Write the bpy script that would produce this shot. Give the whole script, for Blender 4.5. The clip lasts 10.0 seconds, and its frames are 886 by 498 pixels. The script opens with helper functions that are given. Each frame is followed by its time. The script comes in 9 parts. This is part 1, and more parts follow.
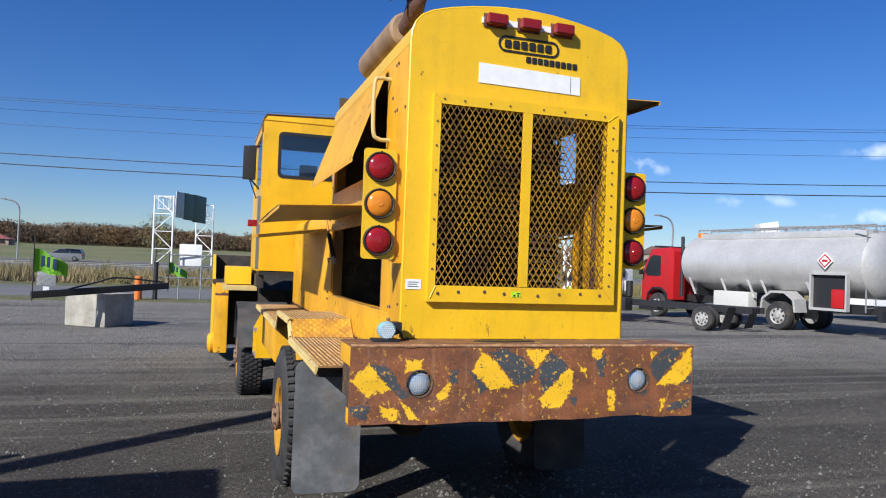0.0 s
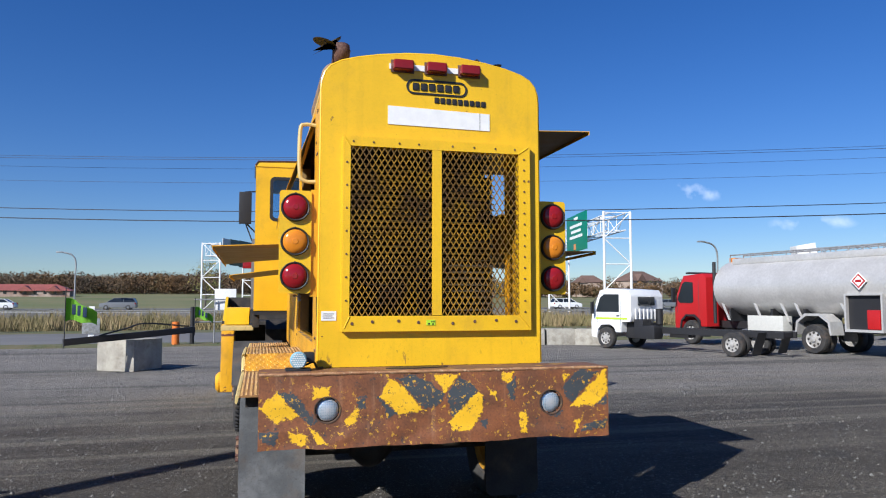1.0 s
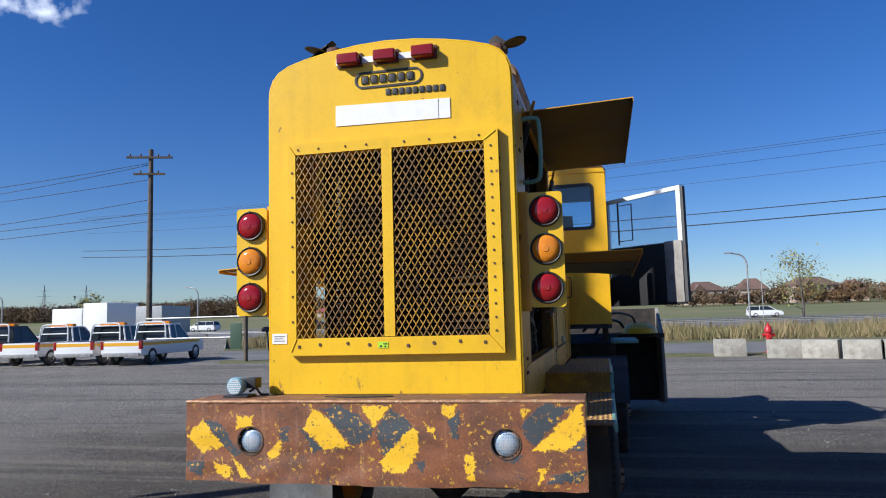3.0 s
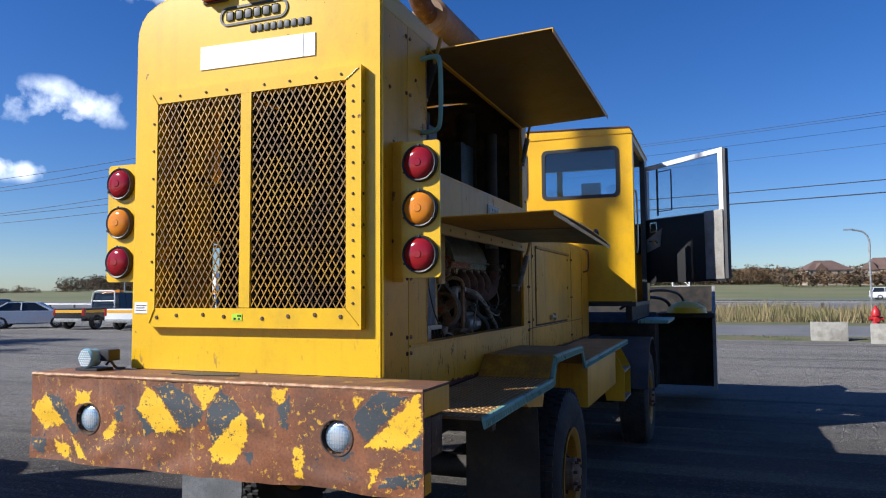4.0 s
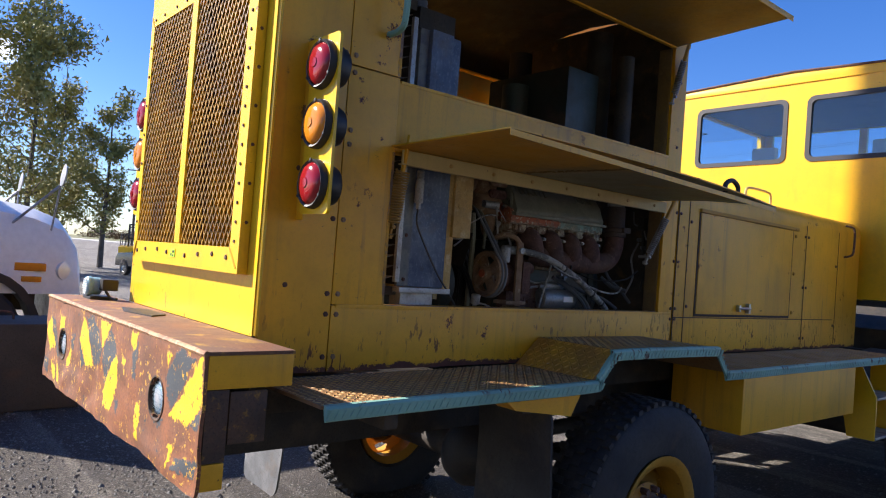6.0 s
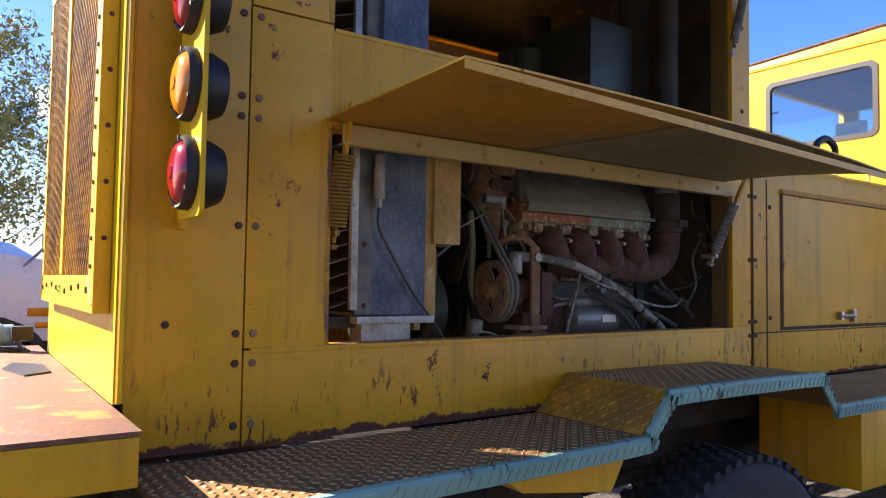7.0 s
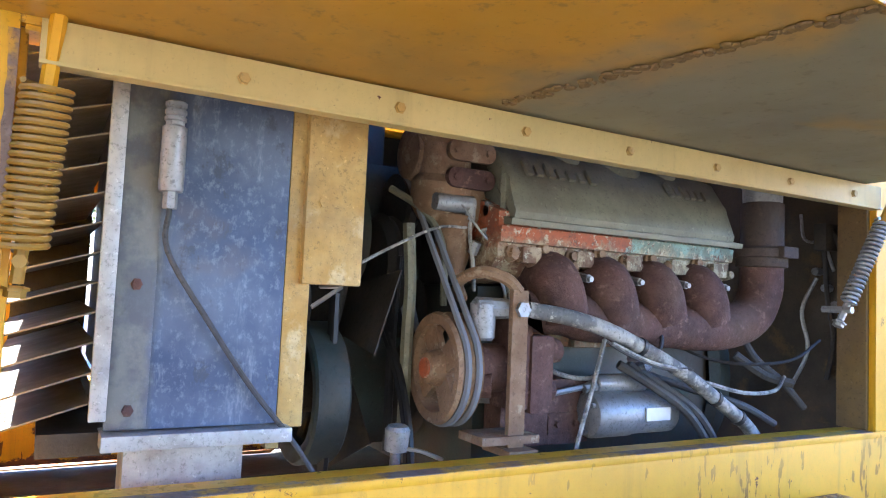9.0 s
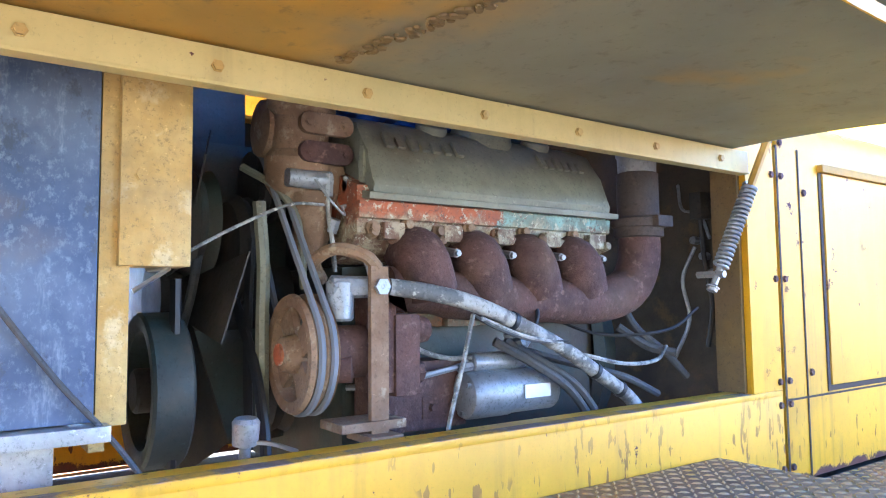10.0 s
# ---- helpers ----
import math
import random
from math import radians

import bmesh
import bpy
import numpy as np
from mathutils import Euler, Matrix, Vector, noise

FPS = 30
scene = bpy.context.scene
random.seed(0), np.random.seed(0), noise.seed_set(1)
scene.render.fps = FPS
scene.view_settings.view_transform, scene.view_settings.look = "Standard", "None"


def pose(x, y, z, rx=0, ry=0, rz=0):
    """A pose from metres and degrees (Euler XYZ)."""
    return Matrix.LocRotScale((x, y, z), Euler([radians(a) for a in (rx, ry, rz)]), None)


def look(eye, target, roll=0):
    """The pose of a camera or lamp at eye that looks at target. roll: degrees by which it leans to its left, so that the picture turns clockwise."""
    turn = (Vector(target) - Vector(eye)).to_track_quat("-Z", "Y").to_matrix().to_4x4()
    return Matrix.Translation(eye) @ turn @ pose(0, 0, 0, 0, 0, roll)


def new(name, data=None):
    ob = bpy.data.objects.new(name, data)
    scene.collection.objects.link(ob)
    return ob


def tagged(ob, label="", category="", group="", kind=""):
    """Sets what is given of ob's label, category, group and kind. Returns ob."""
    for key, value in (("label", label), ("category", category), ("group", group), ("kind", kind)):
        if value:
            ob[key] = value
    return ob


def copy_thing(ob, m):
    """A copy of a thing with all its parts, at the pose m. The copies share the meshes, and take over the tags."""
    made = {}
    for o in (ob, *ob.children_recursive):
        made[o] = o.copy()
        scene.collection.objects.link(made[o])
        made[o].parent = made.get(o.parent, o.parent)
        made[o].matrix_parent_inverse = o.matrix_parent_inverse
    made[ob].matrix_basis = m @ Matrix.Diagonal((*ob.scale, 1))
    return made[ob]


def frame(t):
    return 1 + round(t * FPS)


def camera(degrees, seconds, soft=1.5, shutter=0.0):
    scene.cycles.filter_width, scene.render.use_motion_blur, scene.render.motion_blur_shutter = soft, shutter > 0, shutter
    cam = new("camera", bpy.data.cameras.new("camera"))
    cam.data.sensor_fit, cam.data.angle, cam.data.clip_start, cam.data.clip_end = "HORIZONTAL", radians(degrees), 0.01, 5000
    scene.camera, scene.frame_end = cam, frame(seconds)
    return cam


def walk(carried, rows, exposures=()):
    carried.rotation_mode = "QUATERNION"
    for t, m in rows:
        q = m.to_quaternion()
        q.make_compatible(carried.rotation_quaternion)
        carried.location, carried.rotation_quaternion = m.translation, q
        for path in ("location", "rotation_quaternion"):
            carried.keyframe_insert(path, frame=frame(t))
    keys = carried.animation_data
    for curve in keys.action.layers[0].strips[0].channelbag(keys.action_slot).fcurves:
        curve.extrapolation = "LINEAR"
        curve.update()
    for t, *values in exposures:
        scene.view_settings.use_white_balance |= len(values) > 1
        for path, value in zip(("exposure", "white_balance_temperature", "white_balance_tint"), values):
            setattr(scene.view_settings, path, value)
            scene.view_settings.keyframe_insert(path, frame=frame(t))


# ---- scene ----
cam = camera(64.1, 10.0, soft=1.1)
PATH = [
    (0, (0.011, -0.082, 1.793), (0.639, 1.817, 1.841), 2.1),
    (0.5, (0.36, -0.459, 1.803), (0.878, 1.471, 1.898), 1.3),
    (1, (0.76, -0.546, 1.769), (1.256, 1.386, 1.917), 0.0),
    (1.5, (1.314, -0.438, 1.756), (1.796, 1.502, 1.82), 0.6),
    (2, (1.921, -0.511, 1.781), (2.007, 1.485, 1.886), -0.3),
    (2.2, (2.143, -0.416, 1.763), (2.129, 1.577, 1.927), -1.2),
    (3.3, (3.401, 0.285, 1.777), (2.796, 2.183, 1.957), -0.3),
    (3.5, (3.604, 0.46, 1.75), (2.92, 2.336, 1.859), 0.1),
    (4, (4.079, 1.006, 1.739), (3.358, 2.867, 1.867), -0.4),
    (4.5, (4.56, 1.43, 1.716), (3.556, 3.159, 1.727), 0.3),
    (5, (4.856, 1.975, 1.694), (3.659, 3.577, 1.653), 1.7),
    (5.5, (5.117, 2.434, 1.726), (3.669, 3.813, 1.67), 3.1),
    (6, (5.051, 2.829, 1.674), (3.519, 4.114, 1.716), 4.3),
    (6.2, (4.933, 3.01, 1.722), (3.39, 4.282, 1.767), 4.1),
    (7.3, (4.353, 3.859, 1.662), (2.67, 4.937, 1.718), 0.3),
    (7.5, (4.194, 3.987, 1.696), (2.522, 5.08, 1.609), 0.7),
    (8, (3.892, 4.241, 1.701), (2.197, 5.303, 1.708), -0.2),
    (8.5, (3.777, 4.486, 1.749), (2.023, 5.444, 1.808), 1.0),
    (9, (3.713, 4.625, 1.794), (1.974, 5.604, 1.927), 2.6),
    (9.5, (3.668, 4.698, 1.766), (1.981, 5.759, 1.938), 1.4),
    (10, (3.713, 4.798, 1.742), (2.086, 5.951, 1.89), -0.6),
]
walk(cam, [(t, look(eye, target, roll)) for t, eye, target, roll in PATH],
     exposures=[(0, 0.45, 5950, 11), (3.5, 0.5, 5900, 11), (4.5, 0.75, 5900, 12), (5.5, 1.15, 6200, 14), (6.0, 1.4, 6400, 16), (7.5, 2.85, 7300, 22),
                (8.0, 3.75, 6900, 19), (8.5, 4.15, 6150, 15), (9.0, 4.5, 6100, 13), (9.5, 4.8, 6000, 12), (10.0, 4.9, 5800, 11)])

# ---- world, sun ----
SUN = Vector((-1.17, -0.90, 1.0)).normalized()
sun_el = math.asin(SUN.z)
world = bpy.data.worlds.new("sky")
scene.world = world
world.use_nodes = True
wn, wl = world.node_tree.nodes, world.node_tree.links
wn.clear()
w_out = wn.new("ShaderNodeOutputWorld")
w_bg = wn.new("ShaderNodeBackground")
w_sky = wn.new("ShaderNodeTexSky")
w_sky.sky_type = "NISHITA"
w_sky.sun_disc = False
w_sky.sun_elevation = sun_el
w_sky.sun_rotation = math.atan2(SUN.x, SUN.y)
w_sky.altitude = 50
w_sky.air_density = 1.0
w_sky.dust_density = 0.3
w_sky.ozone_density = 5.0
w_bg.inputs["Strength"].default_value = 0.070
# a few small fair-weather clouds, thinned by noise
w_tc = wn.new("ShaderNodeTexCoord")
w_noise = wn.new("ShaderNodeTexNoise")
w_noise.inputs["Scale"].default_value = 22.0
w_noise.inputs["Detail"].default_value = 7.0
wl.new(w_tc.outputs["Generated"], w_noise.inputs["Vector"])
w_sum = None


def cloud(az, el, wide, high, thick=1.0):
    """A cloud round a bearing (degrees right of +y) and an elevation, with half sizes in degrees."""
    global w_sum
    a, e = radians(az), radians(el)
    c = Vector((math.sin(a) * math.cos(e), math.cos(a) * math.cos(e), math.sin(e)))
    right = Vector((math.cos(a), -math.sin(a), 0))
    up = right.cross(c)
    total = None
    for axis, size in ((right, wide), (up, high)):
        d = wn.new("ShaderNodeVectorMath")
        d.operation = "DOT_PRODUCT"
        wl.new(w_tc.outputs["Generated"], d.inputs[0])
        d.inputs[1].default_value = axis
        q = wn.new("ShaderNodeMath")
        q.operation = "DIVIDE"
        wl.new(d.outputs["Value"], q.inputs[0])
        q.inputs[1].default_value = radians(size)
        if axis is up:
            s = wn.new("ShaderNodeMath")
            s.operation = "SUBTRACT"
            s.inputs[1].default_value = up.dot(c) / radians(size)
            wl.new(q.outputs[0], s.inputs[0])
            q = s
        p = wn.new("ShaderNodeMath")
        p.operation = "MULTIPLY"
        wl.new(q.outputs[0], p.inputs[0])
        wl.new(q.outputs[0], p.inputs[1])
        if total:
            s = wn.new("ShaderNodeMath")
            s.operation = "ADD"
            wl.new(total.outputs[0], s.inputs[0])
            wl.new(p.outputs[0], s.inputs[1])
            total = s
        else:
            total = p
    inv = wn.new("ShaderNodeMath")
    inv.operation = "SUBTRACT"
    inv.use_clamp = True
    inv.inputs[0].default_value = thick
    wl.new(total.outputs[0], inv.inputs[1])
    front = wn.new("ShaderNodeVectorMath")
    front.operation = "DOT_PRODUCT"
    wl.new(w_tc.outputs["Generated"], front.inputs[0])
    front.inputs[1].default_value = c
    gt = wn.new("ShaderNodeMath")
    gt.operation = "GREATER_THAN"
    gt.inputs[1].default_value = 0.5
    wl.new(front.outputs["Value"], gt.inputs[0])
    m = wn.new("ShaderNodeMath")
    m.operation = "MULTIPLY"
    wl.new(inv.outputs[0], m.inputs[0])
    wl.new(gt.outputs[0], m.inputs[1])
    if w_sum:
        s = wn.new("ShaderNodeMath")
        s.operation = "MAXIMUM"
        wl.new(w_sum.outputs[0], s.inputs[0])
        wl.new(m.outputs[0], s.inputs[1])
        w_sum = s
    else:
        w_sum = m


for row in ((-43.5, 22.5, 4.5, 2.0), (-50, 13.5, 5.5, 2.2), (-53, 9.0, 4.5, 1.2), (-58, 15.0, 5.0, 2.2),
            (34, 8.4, 4.6, 1.2, 0.62), (42, 5.6, 4.2, 0.9, 0.62), (49, 4.5, 3.8, 0.9, 0.62), (-75, 27.0, 6.0, 2.0),
            (50, 9.0, 3.6, 0.9, 0.62), (-66, 7.0, 4.0, 1.0), (-85, 12, 6, 1.6)):
    cloud(*row)
w_th = wn.new("ShaderNodeMath")
w_th.operation = "MULTIPLY_ADD"
w_th.inputs[1].default_value = 5.5
w_th.inputs[2].default_value = -3.15
wl.new(w_noise.outputs["Fac"], w_th.inputs[0])
w_add = wn.new("ShaderNodeMath")
w_add.operation = "ADD"
wl.new(w_th.outputs[0], w_add.inputs[0])
wl.new(w_sum.outputs[0], w_add.inputs[1])
w_mul = wn.new("ShaderNodeMath")
w_mul.operation = "MULTIPLY"
w_mul.use_clamp = True
wl.new(w_add.outputs[0], w_mul.inputs[0])
wl.new(w_sum.outputs[0], w_mul.inputs[1])
w_mix = wn.new("ShaderNodeMixRGB")
w_mix.inputs["Color2"].default_value = (13.0, 13.6, 14.6, 1)
wl.new(w_mul.outputs[0], w_mix.inputs["Fac"])
w_sat = wn.new("ShaderNodeHueSaturation")
w_sat.inputs["Saturation"].default_value = 1.24
w_sat.inputs["Hue"].default_value = 0.511
w_tint = wn.new("ShaderNodeMixRGB")
w_tint.blend_type = "MULTIPLY"
w_tint.inputs["Fac"].default_value = 1.0
w_tint.inputs["Color2"].default_value = (1.0, 1.0, 1.05, 1)
wl.new(w_sky.outputs["Color"], w_sat.inputs["Color"])
wl.new(w_sat.outputs["Color"], w_tint.inputs["Color1"])
wl.new(w_tint.outputs["Color"], w_mix.inputs["Color1"])
wl.new(w_mix.outputs["Color"], w_bg.inputs["Color"])
wl.new(w_bg.outputs["Background"], w_out.inputs["Surface"])

sun_data = bpy.data.lights.new("sun", "SUN")
sun_data.energy = 5.0
sun_data.angle = radians(0.5)
sun_data.color = (1.0, 0.94, 0.84)
sun = new("sun", sun_data)
sun.matrix_world = look(SUN * 60, (0, 0, 0))

# ---- materials ----
class Nodes:
    """Small builder for a node material."""

    def __init__(self, name):
        self.mat = bpy.data.materials.new(name)
        self.mat.use_nodes = True
        self.n, self.l = self.mat.node_tree.nodes, self.mat.node_tree.links
        self.bsdf = self.n["Principled BSDF"]
        self.tc = self.n.new("ShaderNodeTexCoord")

    def noise(self, scale, detail=4.0, stretch=None, rough=0.6):
        t = self.n.new("ShaderNodeTexNoise")
        t.inputs["Scale"].default_value, t.inputs["Detail"].default_value = scale, detail
        t.inputs["Roughness"].default_value = rough
        src = self.tc.outputs["Object"]
        if stretch:
            m = self.n.new("ShaderNodeMapping")
            m.inputs["Scale"].default_value = stretch
            self.l.new(src, m.inputs["Vector"])
            src = m.outputs["Vector"]
        self.l.new(src, t.inputs["Vector"])
        return t.outputs["Fac"]

    def ramp(self, fac, lo, hi, a=0.0, b=1.0):
        r = self.n.new("ShaderNodeMapRange")
        r.interpolation_type = "SMOOTHSTEP"
        for i, v in enumerate((lo, hi, a, b)):
            r.inputs[i + 1].default_value = v
        self.l.new(fac, r.inputs[0])
        return r.outputs[0]

    def math(self, op, a, b=None, c=None, clamp=False):
        m = self.n.new("ShaderNodeMath")
        m.operation, m.use_clamp = op, clamp
        for i, v in enumerate((a, b, c)):
            if v is None:
                continue
            if isinstance(v, (int, float)):
                m.inputs[i].default_value = v
            else:
                self.l.new(v, m.inputs[i])
        return m.outputs[0]

    def mix(self, fac, a, b):
        m = self.n.new("ShaderNodeMixRGB")
        for key, v in (("Fac", fac), ("Color1", a), ("Color2", b)):
            if isinstance(v, tuple):
                m.inputs[key].default_value = (*v, 1)
            elif isinstance(v, (int, float)):
                m.inputs[key].default_value = v
            else:
                self.l.new(v, m.inputs[key])
        return m.outputs["Color"]

    def bump(self, height, strength=0.3, dist=0.002):
        b = self.n.new("ShaderNodeBump")
        b.inputs["Strength"].default_value, b.inputs["Distance"].default_value = strength, dist
        self.l.new(height, b.inputs["Height"])
        self.l.new(b.outputs["Normal"], self.bsdf.inputs["Normal"])

    def done(self, color=None, rough=None, metal=None, spec=None):
        for key, v in (("Base Color", color), ("Roughness", rough), ("Metallic", metal), ("Specular IOR Level", spec)):
            if v is None:
                continue
            if isinstance(v, tuple):
                self.bsdf.inputs[key].default_value = (*v, 1)
            elif isinstance(v, (int, float)):
                self.bsdf.inputs[key].default_value = v
            else:
                self.l.new(v, self.bsdf.inputs[key])
        return self.mat


def shade(c, k):
    return tuple(v * k for v in c)


RUST = (0.15, 0.052, 0.034)


def painted(name, base, rough=0.4, wear=0.0, streaks=0.3, fade=0.18, fine=0.15, metal=0.0, rust=RUST, creep=None):
    """Paint over metal: faded patches, run-down streaks and chips down to rust."""
    k = Nodes(name)
    col = k.mix(k.ramp(k.noise(1.7, 5), 0.35, 0.7), base, shade(base, 1 - fade))
    col = k.mix(k.ramp(k.noise(60, 3), 0.4, 0.75, 0, fine), col, shade(base, 0.6))
    if streaks:
        st = k.math("MULTIPLY", k.ramp(k.noise(2.2, 5, (7, 7, 0.35)), 0.52, 0.78), streaks)
        col = k.mix(st, col, k.mix(0.5, shade(base, 0.45), (0.10, 0.055, 0.03)))
    col = k.mix(k.ramp(k.noise(140, 4, None, 0.8), 0.58, 0.67, 0, 0.4), col, shade(base, 0.5))
    col = k.mix(k.ramp(k.noise(3.2, 6, (1, 1, 0.6), 0.7), 0.52, 0.72, 0, 0.22), col, (0.26, 0.15, 0.05))
    h = k.noise(45, 4)
    if wear:
        # scratches that run mostly downwards, thickest on the lower sill
        sp = k.n.new("ShaderNodeSeparateXYZ")
        k.l.new(k.tc.outputs["Object"], sp.inputs[0])
        low = k.math("MULTIPLY", k.ramp(sp.outputs[2], 1.20, 1.62, 1.0, 0.0), k.ramp(sp.outputs[2], 1.17, 1.20))
        warp = k.noise(5, 3)
        sc = k.ramp(k.noise(15, 3, (2.6, 2.6, 0.8), 0.5), 0.648 - 0.035 * wear, 0.656 - 0.035 * wear)
        sc = k.math("MULTIPLY", k.math("MULTIPLY", sc, low), k.ramp(warp, 0.49, 0.57))
        # rust creeping up from the lower edges
        if creep:
            up = k.math("SUBTRACT", k.math("MULTIPLY", k.ramp(sp.outputs[2], creep, creep + 0.10, 0.64, 0.0), k.ramp(sp.outputs[2], creep - 0.015, creep - 0.005)), k.noise(7, 8, None, 0.8))
            sc = k.math("MAXIMUM", sc, k.ramp(up, 0.0, 0.05))
            # stains washed down in narrow runs
            run = k.math("MULTIPLY", k.ramp(k.noise(4, 5, (9, 9, 0.22)), 0.60, 0.72), k.ramp(k.noise(2.1, 3), 0.45, 0.6))
            col = k.mix(k.math("MULTIPLY", run, 0.55), col, (0.24, 0.115, 0.045))
        slant = k.n.new("ShaderNodeMapping")
        slant.inputs["Rotation"].default_value = (radians(32), 0, 0)
        slant.inputs["Scale"].default_value = (3.0, 4.2, 1.0)
        k.l.new(k.tc.outputs["Object"], slant.inputs["Vector"])
        tx = k.n.new("ShaderNodeTexNoise")
        tx.inputs["Scale"].default_value, tx.inputs["Detail"].default_value = 14.0, 3.0
        k.l.new(slant.outputs["Vector"], tx.inputs["Vector"])
        s2 = k.math("MULTIPLY", k.math("MULTIPLY", k.ramp(tx.outputs["Fac"], 0.63 - 0.035 * wear, 0.638 - 0.035 * wear), low), k.ramp(k.noise(3.1, 3), 0.52, 0.60))
        sc = k.math("MAXIMUM", sc, s2)
        c = k.ramp(k.noise(9, 8, None, 0.72), 0.70 - 0.10 * wear, 0.72 - 0.10 * wear)
        big = k.ramp(k.noise(1.3, 3), 0.46, 0.62)
        chips = k.math("MULTIPLY", c, big, clamp=True)
        spots = k.ramp(k.noise(38, 3), 0.755 - 0.03 * wear, 0.77 - 0.03 * wear)
        chips = k.math("MAXIMUM", k.math("MAXIMUM", chips, spots), sc)
        col = k.mix(chips, col, k.mix(k.noise(30, 3), rust, shade(rust, 0.5)))
        h = k.math("SUBTRACT", k.math("MULTIPLY", h, 0.25), chips)
        r = k.mix(chips, (rough,) * 3, (0.85,) * 3)
    else:
        r = k.ramp(k.noise(5, 4), 0.2, 0.8, rough * 0.8, rough * 1.3)
    k.bump(h, 0.25, 0.0015)
    return k.done(col, r, metal)


def mixed(name, a, b, scale=8, rough=0.7, metal=0.0, bump=0.3, fine=60, third=None, lo=0.35, hi=0.65):
    """Two colours mottled at a coarse and a fine scale."""
    k = Nodes(name)
    col = k.mix(k.ramp(k.noise(scale, 6), lo, hi), a, b)
    if third:
        col = k.mix(k.ramp(k.noise(scale * 2.7, 7), 0.55, 0.68), col, third)
    col = k.mix(k.ramp(k.noise(fine, 4), 0.3, 0.8, 0, 0.35), col, shade(a, 0.55))
    if fine >= 25:
        # dirt: fine dark specks, pale rubbed specks, broad brown film
        col = k.mix(k.ramp(k.noise(120, 4, None, 0.8), 0.55, 0.64, 0, 0.6), col, shade(a, 0.38))
        col = k.mix(k.ramp(k.noise(70, 5, None, 0.75), 0.60, 0.68, 0, 0.4), col, tuple(min(1.0, v * 1.7 + 0.03) for v in a))
        col = k.mix(k.ramp(k.noise(4.5, 5), 0.50, 0.72, 0, 0.38), col, (0.13, 0.085, 0.05))
    k.bump(k.noise(fine, 5), bump, 0.003)
    return k.done(col, k.ramp(k.noise(scale * 2, 4), 0.2, 0.8, rough * 0.8, min(1, rough * 1.2)), metal)


def plain(name, color, rough=0.5, metal=0.0, emit=0.0, spec=0.5):
    k = Nodes(name)
    col = k.mix(k.ramp(k.noise(14, 5), 0.3, 0.75, 0, 0.35), color, shade(color, 0.7))
    return k.done(col, rough, metal, spec)


def glassy(name, color=(0.9, 0.95, 0.97), rough=0.02, alpha=0.25):
    k = Nodes(name)
    tr = k.n.new("ShaderNodeBsdfTransparent")
    tr.inputs["Color"].default_value = (*color, 1)
    gl = k.n.new("ShaderNodeBsdfGlossy")
    gl.inputs["Roughness"].default_value = rough
    fr = k.n.new("ShaderNodeLayerWeight")
    fr.inputs["Blend"].default_value = 0.5
    mx = k.n.new("ShaderNodeMixShader")
    k.l.new(k.math("MULTIPLY_ADD", k.math("POWER", fr.outputs["Facing"], 4.0), 0.8, 0.04 + alpha * 0.1), mx.inputs[0])
    k.l.new(tr.outputs[0], mx.inputs[1])
    k.l.new(gl.outputs[0], mx.inputs[2])
    k.l.new(mx.outputs[0], k.n["Material Output"].inputs["Surface"])
    return k.mat


YEL = (0.82, 0.49, 0.012)
m_yellow = painted("yellow_paint", YEL, 0.30, wear=0.30, streaks=0.12, fade=0.10)
m_yellow_side = painted("weathered_yellow_paint", (0.80, 0.405, 0.010), 0.42, wear=0.85, streaks=0.45, fade=0.25, creep=1.205)
m_yellow_cab = painted("cab_yellow_paint", (0.82, 0.46, 0.008), 0.32, wear=0.2, streaks=0.1)


def flap_under_paint():
    """Orange-yellow paint on the first sheet, dull olive-grey primer with orange patches past the weld seam."""
    k = Nodes("flap_underside_paint")
    sp = k.n.new("ShaderNodeSeparateXYZ")
    k.l.new(k.tc.outputs["Object"], sp.inputs[0])
    orange = k.mix(k.ramp(k.noise(2.5, 6), 0.38, 0.66), (0.50, 0.255, 0.018), (0.36, 0.20, 0.035))
    grey = k.mix(k.ramp(k.noise(1.6, 5), 0.4, 0.66), (0.25, 0.225, 0.14), (0.20, 0.185, 0.13))
    grey = k.mix(k.ramp(k.noise(2.1, 4, (0.8, 0.5, 1)), 0.60, 0.68, 0, 0.85), grey, (0.42, 0.225, 0.03))
    past = k.math("ADD", k.math("MULTIPLY_ADD", sp.outputs[0], -0.25, 1.78), sp.outputs[1])
    past = k.math("ADD", past, k.math("MULTIPLY_ADD", k.noise(3.0, 5), 0.7, -0.35))
    col = k.mix(k.ramp(past, -0.14, 0.14), orange, grey)
    col = k.mix(k.ramp(k.noise(26, 5, None, 0.75), 0.55, 0.68, 0, 0.45), col, (0.12, 0.085, 0.04))
    col = k.mix(k.ramp(k.noise(90, 4, None, 0.8), 0.62, 0.70, 0, 0.5), col, (0.08, 0.055, 0.03))
    k.bump(k.noise(8, 4), 0.12, 0.004)
    return k.done(col, k.ramp(k.noise(6, 4), 0.2, 0.8, 0.42, 0.62), 0.0)


